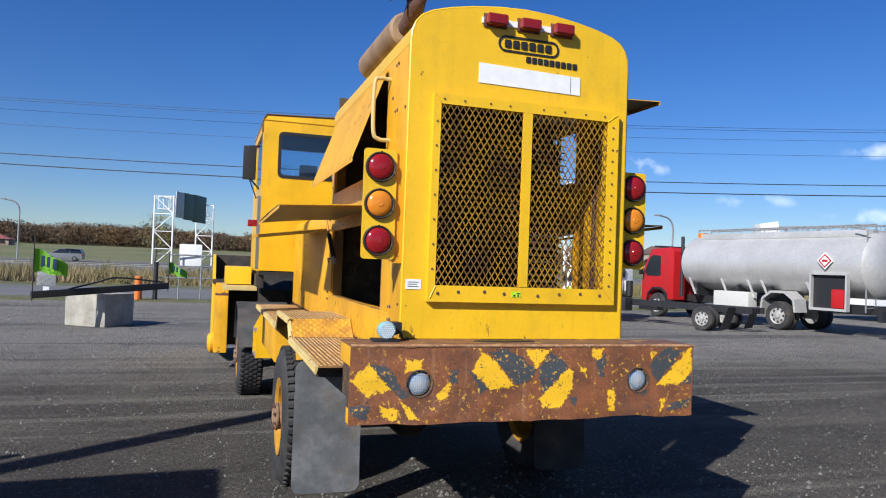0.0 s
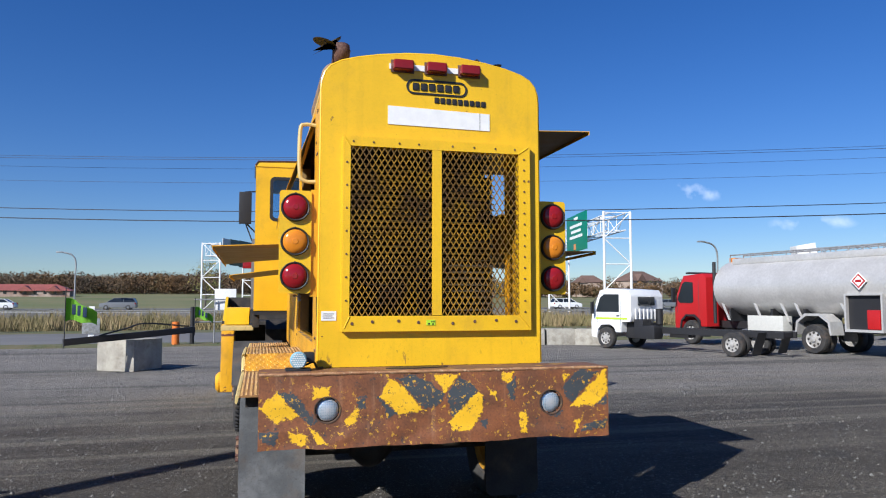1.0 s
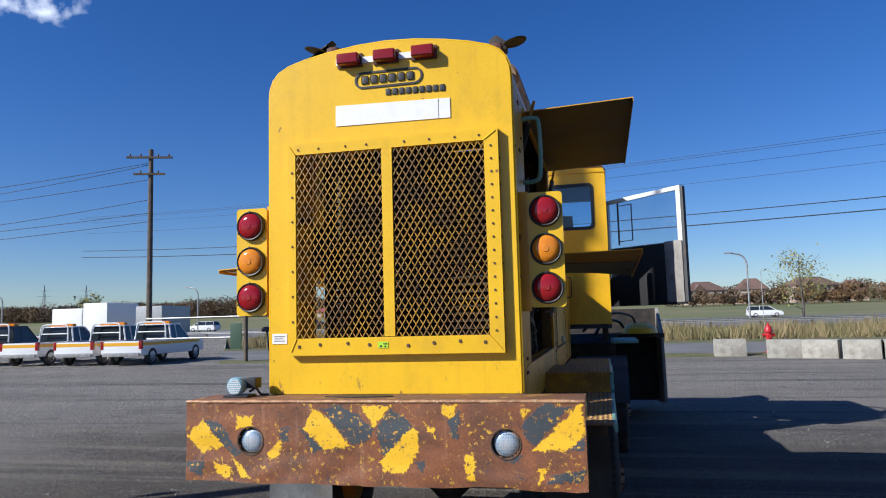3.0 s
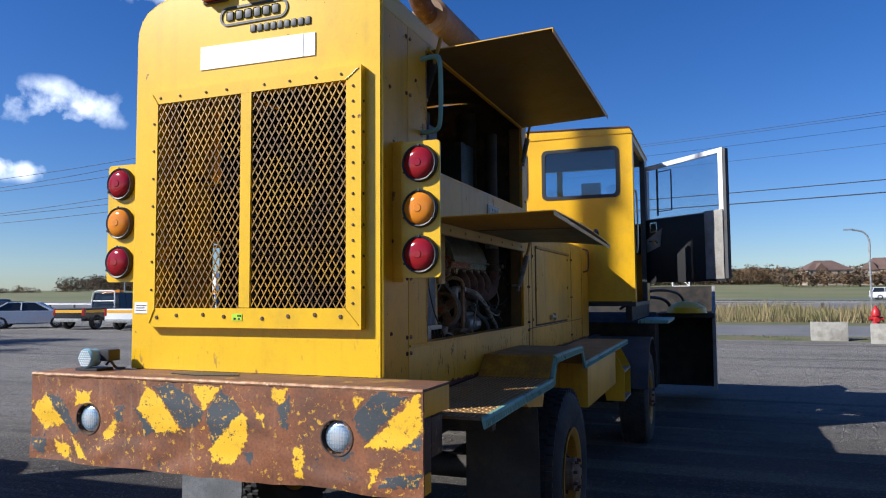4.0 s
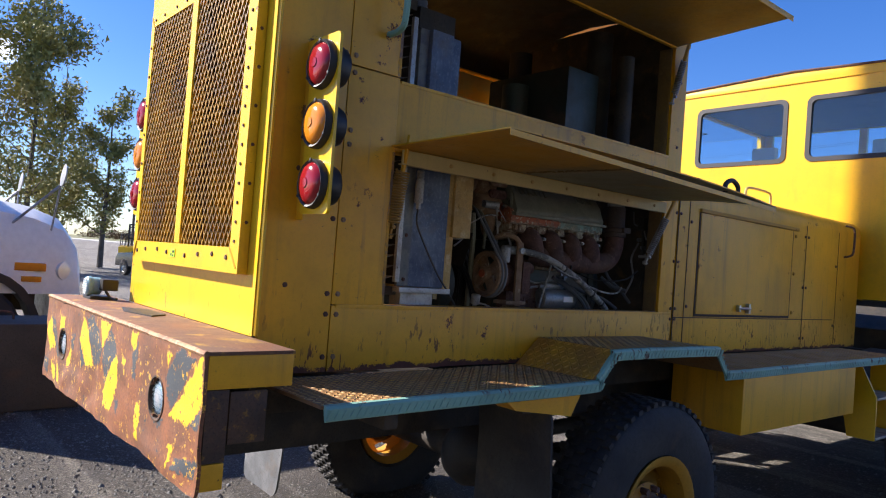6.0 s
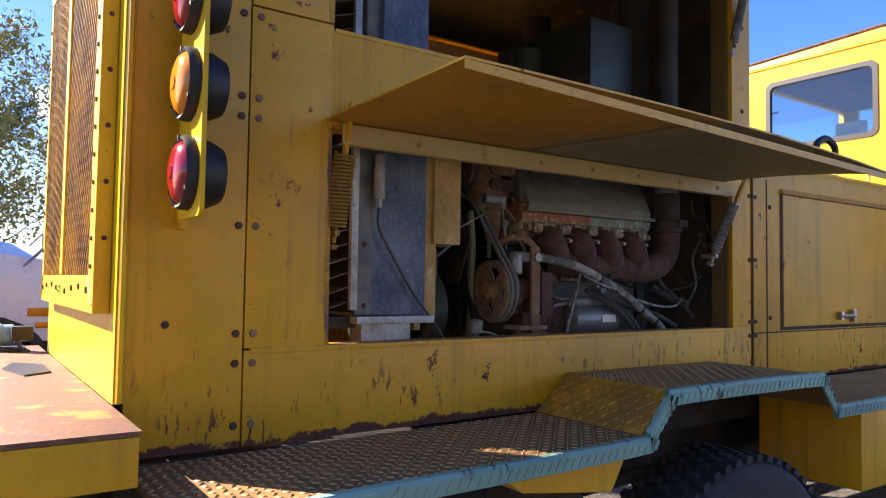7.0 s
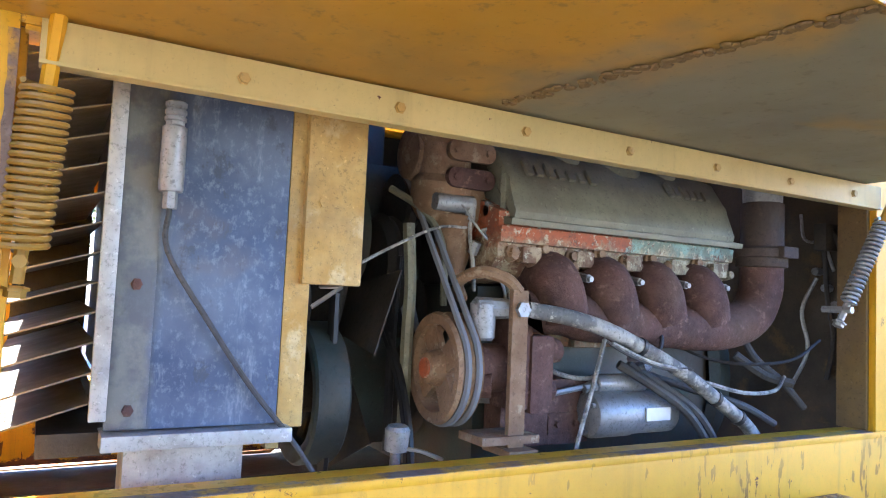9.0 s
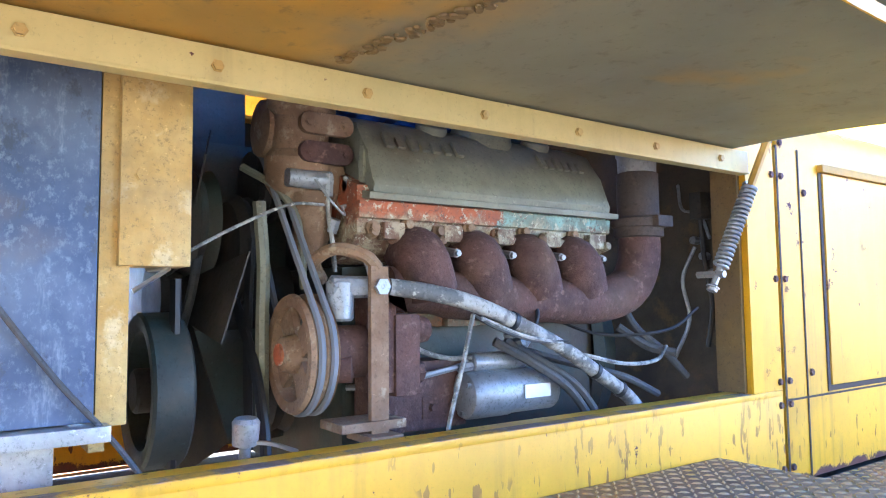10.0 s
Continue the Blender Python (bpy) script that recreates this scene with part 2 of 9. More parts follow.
m_flap_under = flap_under_paint()
m_rimyel = painted("dirty_rim_yellow", (0.52, 0.25, 0.015), 0.6, wear=0.7, streaks=0.2, fade=0.4, fine=0.4)
m_lens = plain("silvered_lamp_glass", (0.68, 0.69, 0.71), 0.28, 0.45)
# dark tone: the shade under the upper flap is put into the colour
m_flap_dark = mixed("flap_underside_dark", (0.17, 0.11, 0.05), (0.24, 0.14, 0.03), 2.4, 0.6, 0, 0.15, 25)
m_cream = painted("chalky_cream_yellow_paint", (0.60, 0.46, 0.18), 0.5, wear=0.6, streaks=0.3)
m_teal = painted("teal_paint", (0.23, 0.45, 0.36), 0.5, wear=0.8, streaks=0.1, fade=0.3)
m_tread = mixed("worn_tread_plate", (0.23, 0.125, 0.065), (0.34, 0.18, 0.06), 3.0, 0.6, 0.2, 0.4, 55, (0.10, 0.07, 0.05))
m_treadtop = mixed("rubbed_tread_lozenges", (0.60, 0.40, 0.19), (0.48, 0.27, 0.08), 3.0, 0.45, 0.2, 0.3, 55, (0.58, 0.36, 0.05))
m_slat = mixed("grimy_shutter_steel", (0.17, 0.15, 0.125), (0.10, 0.085, 0.065), 5, 0.5, 0.2, 0.2, 40)
m_treadyel = mixed("yellow_tread_plate", (0.74, 0.38, 0.03), (0.42, 0.20, 0.035), 6.0, 0.55, 0.1, 0.3, 55)
m_rubber = mixed("tyre_rubber", (0.022, 0.022, 0.024), (0.05, 0.048, 0.045), 5, 0.8, 0, 0.5, 40)
m_flaprubber = mixed("grey_mudflap_rubber", (0.09, 0.095, 0.10), (0.17, 0.175, 0.18), 4, 0.75, 0, 0.3, 25)
m_black = plain("black_paint", (0.018, 0.018, 0.02), 0.5)
m_dark = mixed("grimy_dark_metal", (0.02, 0.019, 0.018), (0.05, 0.04, 0.032), 7, 0.7, 0.1)
m_rust = mixed("rusty_brown_iron", (0.125, 0.058, 0.045), (0.075, 0.040, 0.036), 14, 0.85, 0, 0.9, 110, (0.20, 0.12, 0.09))
m_stack = mixed("sooty_brown_pipe", (0.055, 0.040, 0.034), (0.085, 0.058, 0.046), 10, 0.8, 0, 0.7, 90, (0.11, 0.08, 0.06))
m_scuff = mixed("scuffed_edge_paint", (0.22, 0.135, 0.085), (0.60, 0.31, 0.025), 7, 0.7, 0, 0.4, 60, (0.30, 0.22, 0.16), 0.46, 0.54)
m_rustpale = mixed("rusty_tan_iron", (0.30, 0.19, 0.11), (0.20, 0.115, 0.065), 10, 0.8, 0, 0.6, 70, (0.38, 0.30, 0.20))
m_red = plain("red_lens", (0.27, 0.010, 0.014), 0.12)
m_amber = plain("amber_lens", (0.66, 0.22, 0.015), 0.12)
m_darkred = plain("dark_red_lens", (0.22, 0.012, 0.012), 0.2)
m_bezel = plain("lamp_bezel_steel", (0.16, 0.15, 0.13), 0.35, 0.7)
m_chrome = plain("chrome", (0.7, 0.7, 0.7), 0.12, 1.0)
m_steel = plain("bare_steel", (0.45, 0.45, 0.44), 0.35, 0.9)
m_white = plain("white_paint", (0.78, 0.78, 0.76), 0.45)
m_sticker = plain("white_sticker", (0.8, 0.8, 0.79), 0.5)
m_lime = plain("lime_tag", (0.45, 0.72, 0.03), 0.5)
m_mesh = mixed("expanded_metal_yellow", (0.40, 0.215, 0.012), (0.13, 0.068, 0.018), 6, 0.5, 0.1)


def worn_sheet():
    """Bluish sheet metal with pale rubbed streaks that run downwards."""
    k = Nodes("bluish_sheet_metal")
    col = k.mix(k.ramp(k.noise(5, 6), 0.35, 0.65), (0.048, 0.074, 0.135), (0.105, 0.138, 0.205))
    col = k.mix(k.ramp(k.noise(62, 6, (1.2, 1.2, 0.9), 0.75), 0.50, 0.66, 0, 0.5), col, (0.22, 0.27, 0.335))
    col = k.mix(k.ramp(k.noise(9, 6, (2.0, 2.0, 0.5), 0.75), 0.56, 0.72, 0, 0.55), col, (0.30, 0.345, 0.40))
    col = k.mix(k.ramp(k.noise(22, 6, (1, 1, 0.7), 0.75), 0.56, 0.66, 0, 0.6), col, (0.050, 0.060, 0.075))
    sp = k.n.new("ShaderNodeSeparateXYZ")
    k.l.new(k.tc.outputs["Object"], sp.inputs[0])
    # the strip next to the shutter has weathered greenish grey
    strip = k.ramp(k.math("ADD", sp.outputs[1], k.math("MULTIPLY_ADD", k.noise(9, 4), 0.05, -0.025)), -2.125, -2.10, 0.75, 0.0)
    col = k.mix(strip, col, k.mix(k.ramp(k.noise(20, 5), 0.4, 0.62), (0.19, 0.185, 0.145), (0.10, 0.10, 0.095)))
    col = k.mix(k.ramp(k.noise(3.5, 4), 0.58, 0.72, 0, 0.45), col, (0.15, 0.11, 0.075))
    k.bump(k.noise(40, 4), 0.15, 0.001)
    return k.done(col, k.ramp(k.noise(9, 4), 0.2, 0.8, 0.4, 0.7), 0.25)


m_galv = worn_sheet()
m_galv_plain = mixed("galvanised_steel", (0.42, 0.43, 0.43), (0.30, 0.30, 0.29), 9, 0.45, 0.5)
m_olive = mixed("olive_grey_engine_paint", (0.23, 0.225, 0.155), (0.17, 0.165, 0.12), 6, 0.5, 0.1, 0.2, 50)
m_engine_green = mixed("flaking_engine_green", (0.17, 0.28, 0.22), (0.40, 0.13, 0.05), 9, 0.65, 0, 0.4, 50, (0.55, 0.52, 0.40))
m_engine_red = mixed("orange_red_engine_paint", (0.46, 0.105, 0.035), (0.28, 0.12, 0.06), 12, 0.65, 0, 0.4, 60, (0.50, 0.47, 0.36))
m_engine_dark = mixed("oily_engine_green", (0.035, 0.055, 0.045), (0.06, 0.045, 0.035), 6, 0.5, 0, 0.4, 40)
m_hose = mixed("grey_hose_sleeve", (0.13, 0.13, 0.125), (0.42, 0.41, 0.38), 20, 0.75, 0, 0.5, 80, (0.50, 0.48, 0.42), 0.44, 0.58)
m_greyalu = mixed("grey_cast_aluminium", (0.24, 0.25, 0.26), (0.36, 0.37, 0.38), 10, 0.45, 0.4, 0.2, 60)


def head_paint():
    """Orange-red paint at the engine's near end giving way to turquoise, flaking to cream and brown."""
    k = Nodes("flaking_two_tone_engine_paint")
    sp = k.n.new("ShaderNodeSeparateXYZ")
    k.l.new(k.tc.outputs["Object"], sp.inputs[0])
    along = k.math("ADD", k.math("MULTIPLY_ADD", sp.outputs[1], 5.0, 4.9), k.math("MULTIPLY_ADD", k.noise(16, 6, None, 0.7), 3.0, -1.5))
    red = k.mix(k.ramp(k.noise(20, 5), 0.4, 0.6), (0.40, 0.10, 0.035), (0.25, 0.085, 0.045))
    blue = k.mix(k.ramp(k.noise(18, 5), 0.4, 0.6), (0.25, 0.40, 0.34), (0.17, 0.21, 0.16))
    col = k.mix(k.ramp(along, -0.12, 0.12), red, blue)
    cast = k.mix(k.ramp(k.noise(22, 6, None, 0.7), 0.42, 0.60), (0.16, 0.095, 0.06), (0.40, 0.34, 0.22))
    low_z = k.math("ADD", sp.outputs[2], k.math("MULTIPLY_ADD", k.noise(13, 5, None, 0.7), 0.12, -0.06))
    col = k.mix(k.ramp(low_z, 1.915, 1.945, 0.9, 0.0), col, cast)
    col = k.mix(k.ramp(k.noise(34, 6, None, 0.75), 0.555, 0.58, 0, 0.9), col, (0.50, 0.46, 0.33))
    col = k.mix(k.ramp(k.noise(26, 6, None, 0.75), 0.60, 0.63, 0, 0.9), col, (0.15, 0.07, 0.045))
    col = k.mix(k.ramp(k.noise(110, 4, None, 0.8), 0.54, 0.64, 0, 0.6), col, (0.06, 0.04, 0.03))
    k.bump(k.noise(60, 6, None, 0.75), 0.6, 0.003)
    return k.done(col, 0.7, 0.0)


m_head = head_paint()
m_belt = plain("belt_rubber_grey", (0.17, 0.18, 0.20), 0.7)
m_bluecast = plain("blue_engine_paint", (0.02, 0.08, 0.22), 0.5)
m_tealfan = mixed("dark_teal_paint", (0.020, 0.040, 0.040), (0.035, 0.042, 0.038), 7, 0.65, 0, 0.3, 40)
m_glass = glassy("window_glass", (0.82, 0.90, 0.95), 0.02, 0.3)
m_frost = glassy("dusty_door_glass", (0.90, 0.94, 0.97), 0.2, 0.5)
m_vinyl = mixed("grey_vinyl", (0.33, 0.31, 0.28), (0.24, 0.225, 0.2), 6, 0.6, 0, 0.3, 30)
m_seat = plain("pale_seat_vinyl", (0.55, 0.55, 0.51), 0.6)
m_concrete = mixed("concrete", (0.42, 0.40, 0.34), (0.31, 0.29, 0.25), 3, 0.9, 0, 0.4, 40)
# dark copy of the concrete: the block's shade is put into the colour
m_concrete_dark = mixed("shade_dark_concrete", (0.05, 0.048, 0.045), (0.085, 0.08, 0.07), 3, 0.9)
m_motor = plain("pale_blue_motor_paint", (0.22, 0.42, 0.52), 0.4)
m_tan = mixed("tan_muffler_coat", (0.34, 0.23, 0.13), (0.24, 0.15, 0.09), 4, 0.7)
m_orange_wood = mixed("speckled_orange_yellow_paint", (0.54, 0.37, 0.13), (0.46, 0.27, 0.06), 6, 0.6, 0, 0.35, 75, (0.62, 0.48, 0.25))


YELLOW_A = ((1, 24, 10, 33, 23, 19, 10, 15),
            (31, 36, 40, 35, 40, 29, 31, 29),
            (76, 39, 82, 36, 97, 20, 82, 18, 70, 29),
            (103, 41, 119, 41, 110, 30),
            (131, 30, 134, 27, 134, 18, 127, 7, 115, 7, 113, 12),
            (147, 41, 154, 41, 154, 36, 151, 35, 147, 38),
            (158, 16, 163, 17, 163, 4, 159, 4))
YELLOW_B = ((218, 43, 219, 27, 209, 19, 193, 19),
            (18, 10, 28, 8, 26, 2, 19, 4),
            (188, 39, 193, 39, 188, 34),
            (50, 16, 57, 22, 56, 15, 51, 12),
            (28, 13, 33, 9, 38, 3, 34, 3),
            (196, 10, 200, 10, 196, 4),
            (138, 32, 143, 29, 143, 25, 139, 28))
BLACK_A = ((10, 33, 19, 33, 33, 16, 29, 13, 23, 19),
            (81, 39, 91, 41, 100, 37, 110, 29, 106, 22, 97, 21),
            (111, 29, 119, 39, 128, 34, 131, 30, 115, 15),
            (150, 33, 156, 39, 155, 24, 151, 26),
            (188, 32, 200, 43, 211, 40, 194, 21, 190, 24),
            (69, 29, 82, 18, 75, 17))
BLACK_B = ((210, 19, 218, 25, 218, 20),
            (202, 7, 218, 10, 217, 4, 201, 4),
            (1, 10, 11, 10, 10, 2, 2, 6),
            (57, 28, 62, 30, 61, 23, 57, 22),
            (132, 12, 137, 13, 136, 8),
            (178, 15, 188, 17, 184, 12))


def bumper_material():
    """Rust with the remains of yellow and black diagonal stripes; u runs along the bumper, v up it."""
    k = Nodes("striped_rusty_bumper")
    sep = k.n.new("ShaderNodeSeparateXYZ")
    k.l.new(k.tc.outputs["Object"], sep.inputs[0])
    n1 = k.noise(16, 6, None, 0.7)
    n2 = k.noise(60, 4)
    wob = k.math("ADD", k.math("MULTIPLY_ADD", n1, 0.065, -0.033), k.math("MULTIPLY_ADD", n2, 0.05, -0.026))

    def patches(*groups):
        """Flakes of paint: convex shapes given by their corners, in hundredths of a metre."""
        best = None
        for row in [r for g in groups for r in g]:
            pts = [(row[i] / 100, row[i + 1] / 100) for i in range(0, len(row), 2)]
            area = sum(p[0] * q[1] - q[0] * p[1] for p, q in zip(pts, pts[1:] + pts[:1]))
            if area < 0:
                pts.reverse()
            far = None
            for p, q in zip(pts, pts[1:] + pts[:1]):
                n = Vector((q[1] - p[1], 0, p[0] - q[0])).normalized()
                d = k.n.new("ShaderNodeVectorMath")
                d.operation = "DOT_PRODUCT"
                k.l.new(k.tc.outputs["Object"], d.inputs[0])
                d.inputs[1].default_value = n
                e = k.math("SUBTRACT", d.outputs["Value"], n.x * p[0] + n.z * p[1])
                far = e if far is None else k.math("MAXIMUM", far, e)
            best = far if best is None else k.math("MINIMUM", best, far)
        return k.ramp(k.math("ADD", best, wob), -0.003, 0.003, 1.0, 0.0)

    # along the bumper from its left end, and up from its lower edge
    yellow = patches(YELLOW_A, YELLOW_B)
    black = patches(BLACK_A, BLACK_B)
    keep = k.ramp(k.noise(24, 6, None, 0.75), 0.38, 0.41)
    flecks = k.math("MULTIPLY", k.ramp(k.noise(30, 6, None, 0.75), 0.575, 0.595), k.ramp(k.noise(4, 3), 0.40, 0.52))
    dark = k.math("MULTIPLY", k.ramp(k.noise(22, 6, None, 0.75), 0.60, 0.62), k.ramp(k.noise(5, 3), 0.46, 0.56))
    rust = k.mix(k.ramp(k.noise(5, 5), 0.3, 0.7), (0.27, 0.095, 0.035), (0.15, 0.062, 0.03))
    rust = k.mix(k.ramp(k.noise(3, 5, (6, 6, 0.5)), 0.55, 0.75, 0, 0.6), rust, (0.34, 0.17, 0.09))
    rust = k.mix(k.ramp(k.noise(75, 4), 0.4, 0.8, 0, 0.6), rust, (0.05, 0.025, 0.018))
    col = k.mix(k.math("MULTIPLY", black, keep), rust, (0.055, 0.064, 0.07))
    col = k.mix(k.math("MULTIPLY", yellow, keep), col, (0.84, 0.48, 0.012))
    col = k.mix(dark, col, (0.045, 0.046, 0.048))
    col = k.mix(flecks, col, (0.66, 0.36, 0.03))
    paint = k.math("MAXIMUM", k.math("MAXIMUM", yellow, black), flecks)
    k.bump(k.math("ADD", k.math("MULTIPLY", paint, 0.8), k.noise(90, 4)), 0.45, 0.002)
    return k.done(col, 0.62, 0.0)


m_bumper = bumper_material()


def ground_material():
    k = Nodes("dark_worn_asphalt_and_gravel")
    sp = k.n.new("ShaderNodeSeparateXYZ")
    k.l.new(k.tc.outputs["Object"], sp.inputs[0])
    a = k.mix(k.ramp(k.noise(0.35, 6), 0.35, 0.68), (0.072, 0.062, 0.050), (0.130, 0.114, 0.092))
    a = k.mix(k.ramp(k.noise(0.8, 6, (0.12, 1.0, 1.0)), 0.5, 0.72, 0, 0.65), a, (0.215, 0.188, 0.150))
    # old pale asphalt over most of the yard, dark loose gravel round the parked truck, toned down further for its shade
    wob = k.math("MULTIPLY_ADD", k.noise(0.22, 5), 9.0, -4.5)
    pale = k.math("MAXIMUM", k.ramp(k.math("ADD", sp.outputs[1], wob), 9.5, 14.0), k.ramp(k.math("ADD", sp.outputs[0], wob), -3.0, -7.0))
    old = k.mix(k.ramp(k.noise(0.5, 6, (0.25, 1.0, 1.0)), 0.35, 0.7), (0.320, 0.300, 0.270), (0.220, 0.206, 0.186))
    a = k.mix(k.math("MULTIPLY", pale, 0.85), a, old)
    a = k.mix(k.ramp(k.noise(1.6, 7), 0.55, 0.7, 0, 0.5), a, (0.046, 0.045, 0.044))
    # worn wheel tracks that run across the yard
    tr = k.n.new("ShaderNodeMapping")
    tr.inputs["Rotation"].default_value = (0, 0, radians(24))
    tr.inputs["Scale"].default_value = (0.05, 1.5, 1.0)
    k.l.new(k.tc.outputs["Object"], tr.inputs["Vector"])
    tn = k.n.new("ShaderNodeTexNoise")
    tn.inputs["Scale"].default_value, tn.inputs["Detail"].default_value = 1.1, 5.0
    k.l.new(tr.outputs["Vector"], tn.inputs["Vector"])
    a = k.mix(k.ramp(tn.outputs["Fac"], 0.53, 0.62, 0, 0.6), a, (0.27, 0.240, 0.195))
    st = k.noise(55, 5, None, 0.75)
    a = k.mix(k.ramp(st, 0.42, 0.6, 0, 0.7), a, (0.040, 0.039, 0.039))
    a = k.mix(k.ramp(k.noise(90, 3), 0.62, 0.72, 0, 0.7), a, (0.27, 0.26, 0.245))
    a = k.mix(k.ramp(k.noise(0.5, 5, (0.08, 1.6, 1.0), 0.7), 0.53, 0.62, 0, 0.5), a, (0.040, 0.040, 0.041))
    a = k.mix(k.ramp(k.noise(28, 4, None, 0.8), 0.57, 0.64, 0, 0.8), a, (0.29, 0.268, 0.232))
    a = k.mix(k.ramp(k.noise(9, 6, None, 0.8), 0.56, 0.66, 0, 0.6), a, (0.050, 0.048, 0.045))
    a = k.mix(k.ramp(k.noise(150, 2), 0.60, 0.68, 0, 0.8), a, (0.024, 0.024, 0.025))
    k.bump(k.math("ADD", st, k.math("ADD", k.math("MULTIPLY", k.noise(12, 5), 0.8), k.math("MULTIPLY", k.noise(3.5, 6, None, 0.7), 1.6))), 1.0, 0.03)
    return k.done(a, 0.9, 0.0, 0.25)


m_ground = ground_material()
m_road = mixed("grey_road_asphalt", (0.13, 0.128, 0.125), (0.17, 0.165, 0.16), 0.4, 0.9, 0, 0.2, 20)
m_verge = mixed("short_verge_grass", (0.085, 0.105, 0.03), (0.15, 0.125, 0.06), 0.9, 0.95, 0, 0.5, 12)
m_field = mixed("green_autumn_field", (0.11, 0.135, 0.04), (0.19, 0.165, 0.075), 0.03, 0.95, 0, 0.3, 0.6)
m_straw = mixed("dry_tall_grass", (0.30, 0.225, 0.115), (0.16, 0.15, 0.055), 0.5, 0.9, 0, 0.2, 4, (0.10, 0.12, 0.04))
m_gravelstone = mixed("loose_gravel", (0.10, 0.098, 0.092), (0.21, 0.205, 0.19), 3.0, 0.9, 0, 0.2, 30)
m_wood_far = mixed("bare_autumn_wood", (0.085, 0.062, 0.042), (0.145, 0.080, 0.030), 0.05, 0.95, 0, 0, 0.5, (0.065, 0.072, 0.026))
m_leaf = mixed("autumn_green_leaves", (0.20, 0.22, 0.065), (0.32, 0.27, 0.08), 0.7, 0.8, 0, 0, 5)
m_bark = mixed("grey_bark", (0.12, 0.105, 0.09), (0.07, 0.06, 0.05), 5, 0.9)
m_brick = mixed("tan_brick_wall", (0.36, 0.27, 0.21), (0.44, 0.36, 0.30), 0.3, 0.9)
m_roof = mixed("brown_shingle_roof", (0.12, 0.075, 0.058), (0.16, 0.10, 0.08), 0.4, 0.9)
m_palebrick = mixed("mixed_pale_brick", (0.52, 0.44, 0.38), (0.26, 0.15, 0.11), 0.12, 0.9, 0, 0.1, 1.0)
m_redroof = mixed("red_metal_roof", (0.34, 0.10, 0.08), (0.27, 0.085, 0.07), 0.3, 0.6)
m_signgreen = plain("road_sign_green", (0.0, 0.18, 0.105), 0.4)
m_signback = plain("dark_green_sign_back", (0.035, 0.075, 0.045), 0.5)
m_limeboard = plain("bright_green_board", (0.20, 0.48, 0.03), 0.45)
m_flag = plain("lime_flag_cloth", (0.22, 0.52, 0.03), 0.7)
m_navy = plain("dark_outline_blue", (0.01, 0.03, 0.07), 0.5)
m_orange = plain("orange_plastic", (0.62, 0.16, 0.02), 0.5)
m_redpaint = plain("red_cab_paint", (0.42, 0.014, 0.016), 0.3)
m_hydrant = plain("hydrant_red", (0.45, 0.02, 0.02), 0.4)
m_tank = mixed("dull_tank_aluminium", (0.60, 0.59, 0.57), (0.52, 0.51, 0.49), 1.2, 0.38, 0.35, 0.05, 12)
m_rimsteel = mixed("dusty_white_rim", (0.46, 0.45, 0.43), (0.34, 0.33, 0.31), 6, 0.5, 0.1, 0.2, 30)
m_winblack = plain("dark_vehicle_glass", (0.02, 0.025, 0.03), 0.08)
m_poleswood = mixed("weathered_pole_wood", (0.13, 0.10, 0.075), (0.08, 0.065, 0.05), 3, 0.9)
m_fender = mixed("matt_black_fender", (0.045, 0.047, 0.05), (0.075, 0.077, 0.08), 5, 0.65)

# ---- building helpers ----
ORIGIN = {}


def thing(name, at, label, category, group="", kind=""):
    ob = new(name)
    ob.location = at
    ORIGIN[ob] = Vector(at)
    return tagged(ob, label, category, group, kind)


def part(name, bm, mat, parent=None, label="", smooth=True, angle=35):
    """Links a bmesh (in world places) as one mesh object under a thing or a part."""
    o = ORIGIN.get(parent, Vector((0, 0, 0)))
    bmesh.ops.translate(bm, verts=bm.verts, vec=-o)
    me = bpy.data.meshes.new(name)
    bm.to_mesh(me)
    bm.free()
    for m in mat if isinstance(mat, (list, tuple)) else (mat,):
        me.materials.append(m)
    if smooth:
        me.polygons.foreach_set("use_smooth", [True] * len(me.polygons))
        me.set_sharp_from_angle(angle=radians(angle))
    ob = new(name, me)
    ob.parent = parent
    ORIGIN[ob] = o
    if label:
        ob["label"] = label
    return ob


def solo(name, bm, mat, label, category="", group="", kind="", smooth=True):
    ob = part(name, bm, mat, None, "", smooth)
    return tagged(ob, label, category, group, kind)


def B():
    return bmesh.new()


def box(bm, x0, x1, y0, y1, z0, z1, bevel=0.0, seg=2):
    vs = [bm.verts.new((x, y, z)) for x in (x0, x1) for y in (y0, y1) for z in (z0, z1)]
    fs = [bm.faces.new([vs[i] for i in q]) for q in ((0, 1, 3, 2), (4, 6, 7, 5), (0, 4, 5, 1), (2, 3, 7, 6), (0, 2, 6, 4), (1, 5, 7, 3))]
    if bevel:
        es = list({e for f in fs for e in f.edges})
        bmesh.ops.bevel(bm, geom=es, offset=bevel, segments=seg, affect="EDGES", profile=0.7)
    return bm


def obox(bm, m, sx, sy, sz, bevel=0.0):
    """A box of full sizes centred on the pose m."""
    t = bmesh.new()
    box(t, -sx / 2, sx / 2, -sy / 2, sy / 2, -sz / 2, sz / 2, bevel)
    bmesh.ops.transform(t, matrix=m, verts=t.verts)
    join(bm, t)
    return bm


def join(bm, t):
    me = bpy.data.meshes.new("tmp")
    t.to_mesh(me)
    t.free()
    bm.from_mesh(me)
    bpy.data.meshes.remove(me)


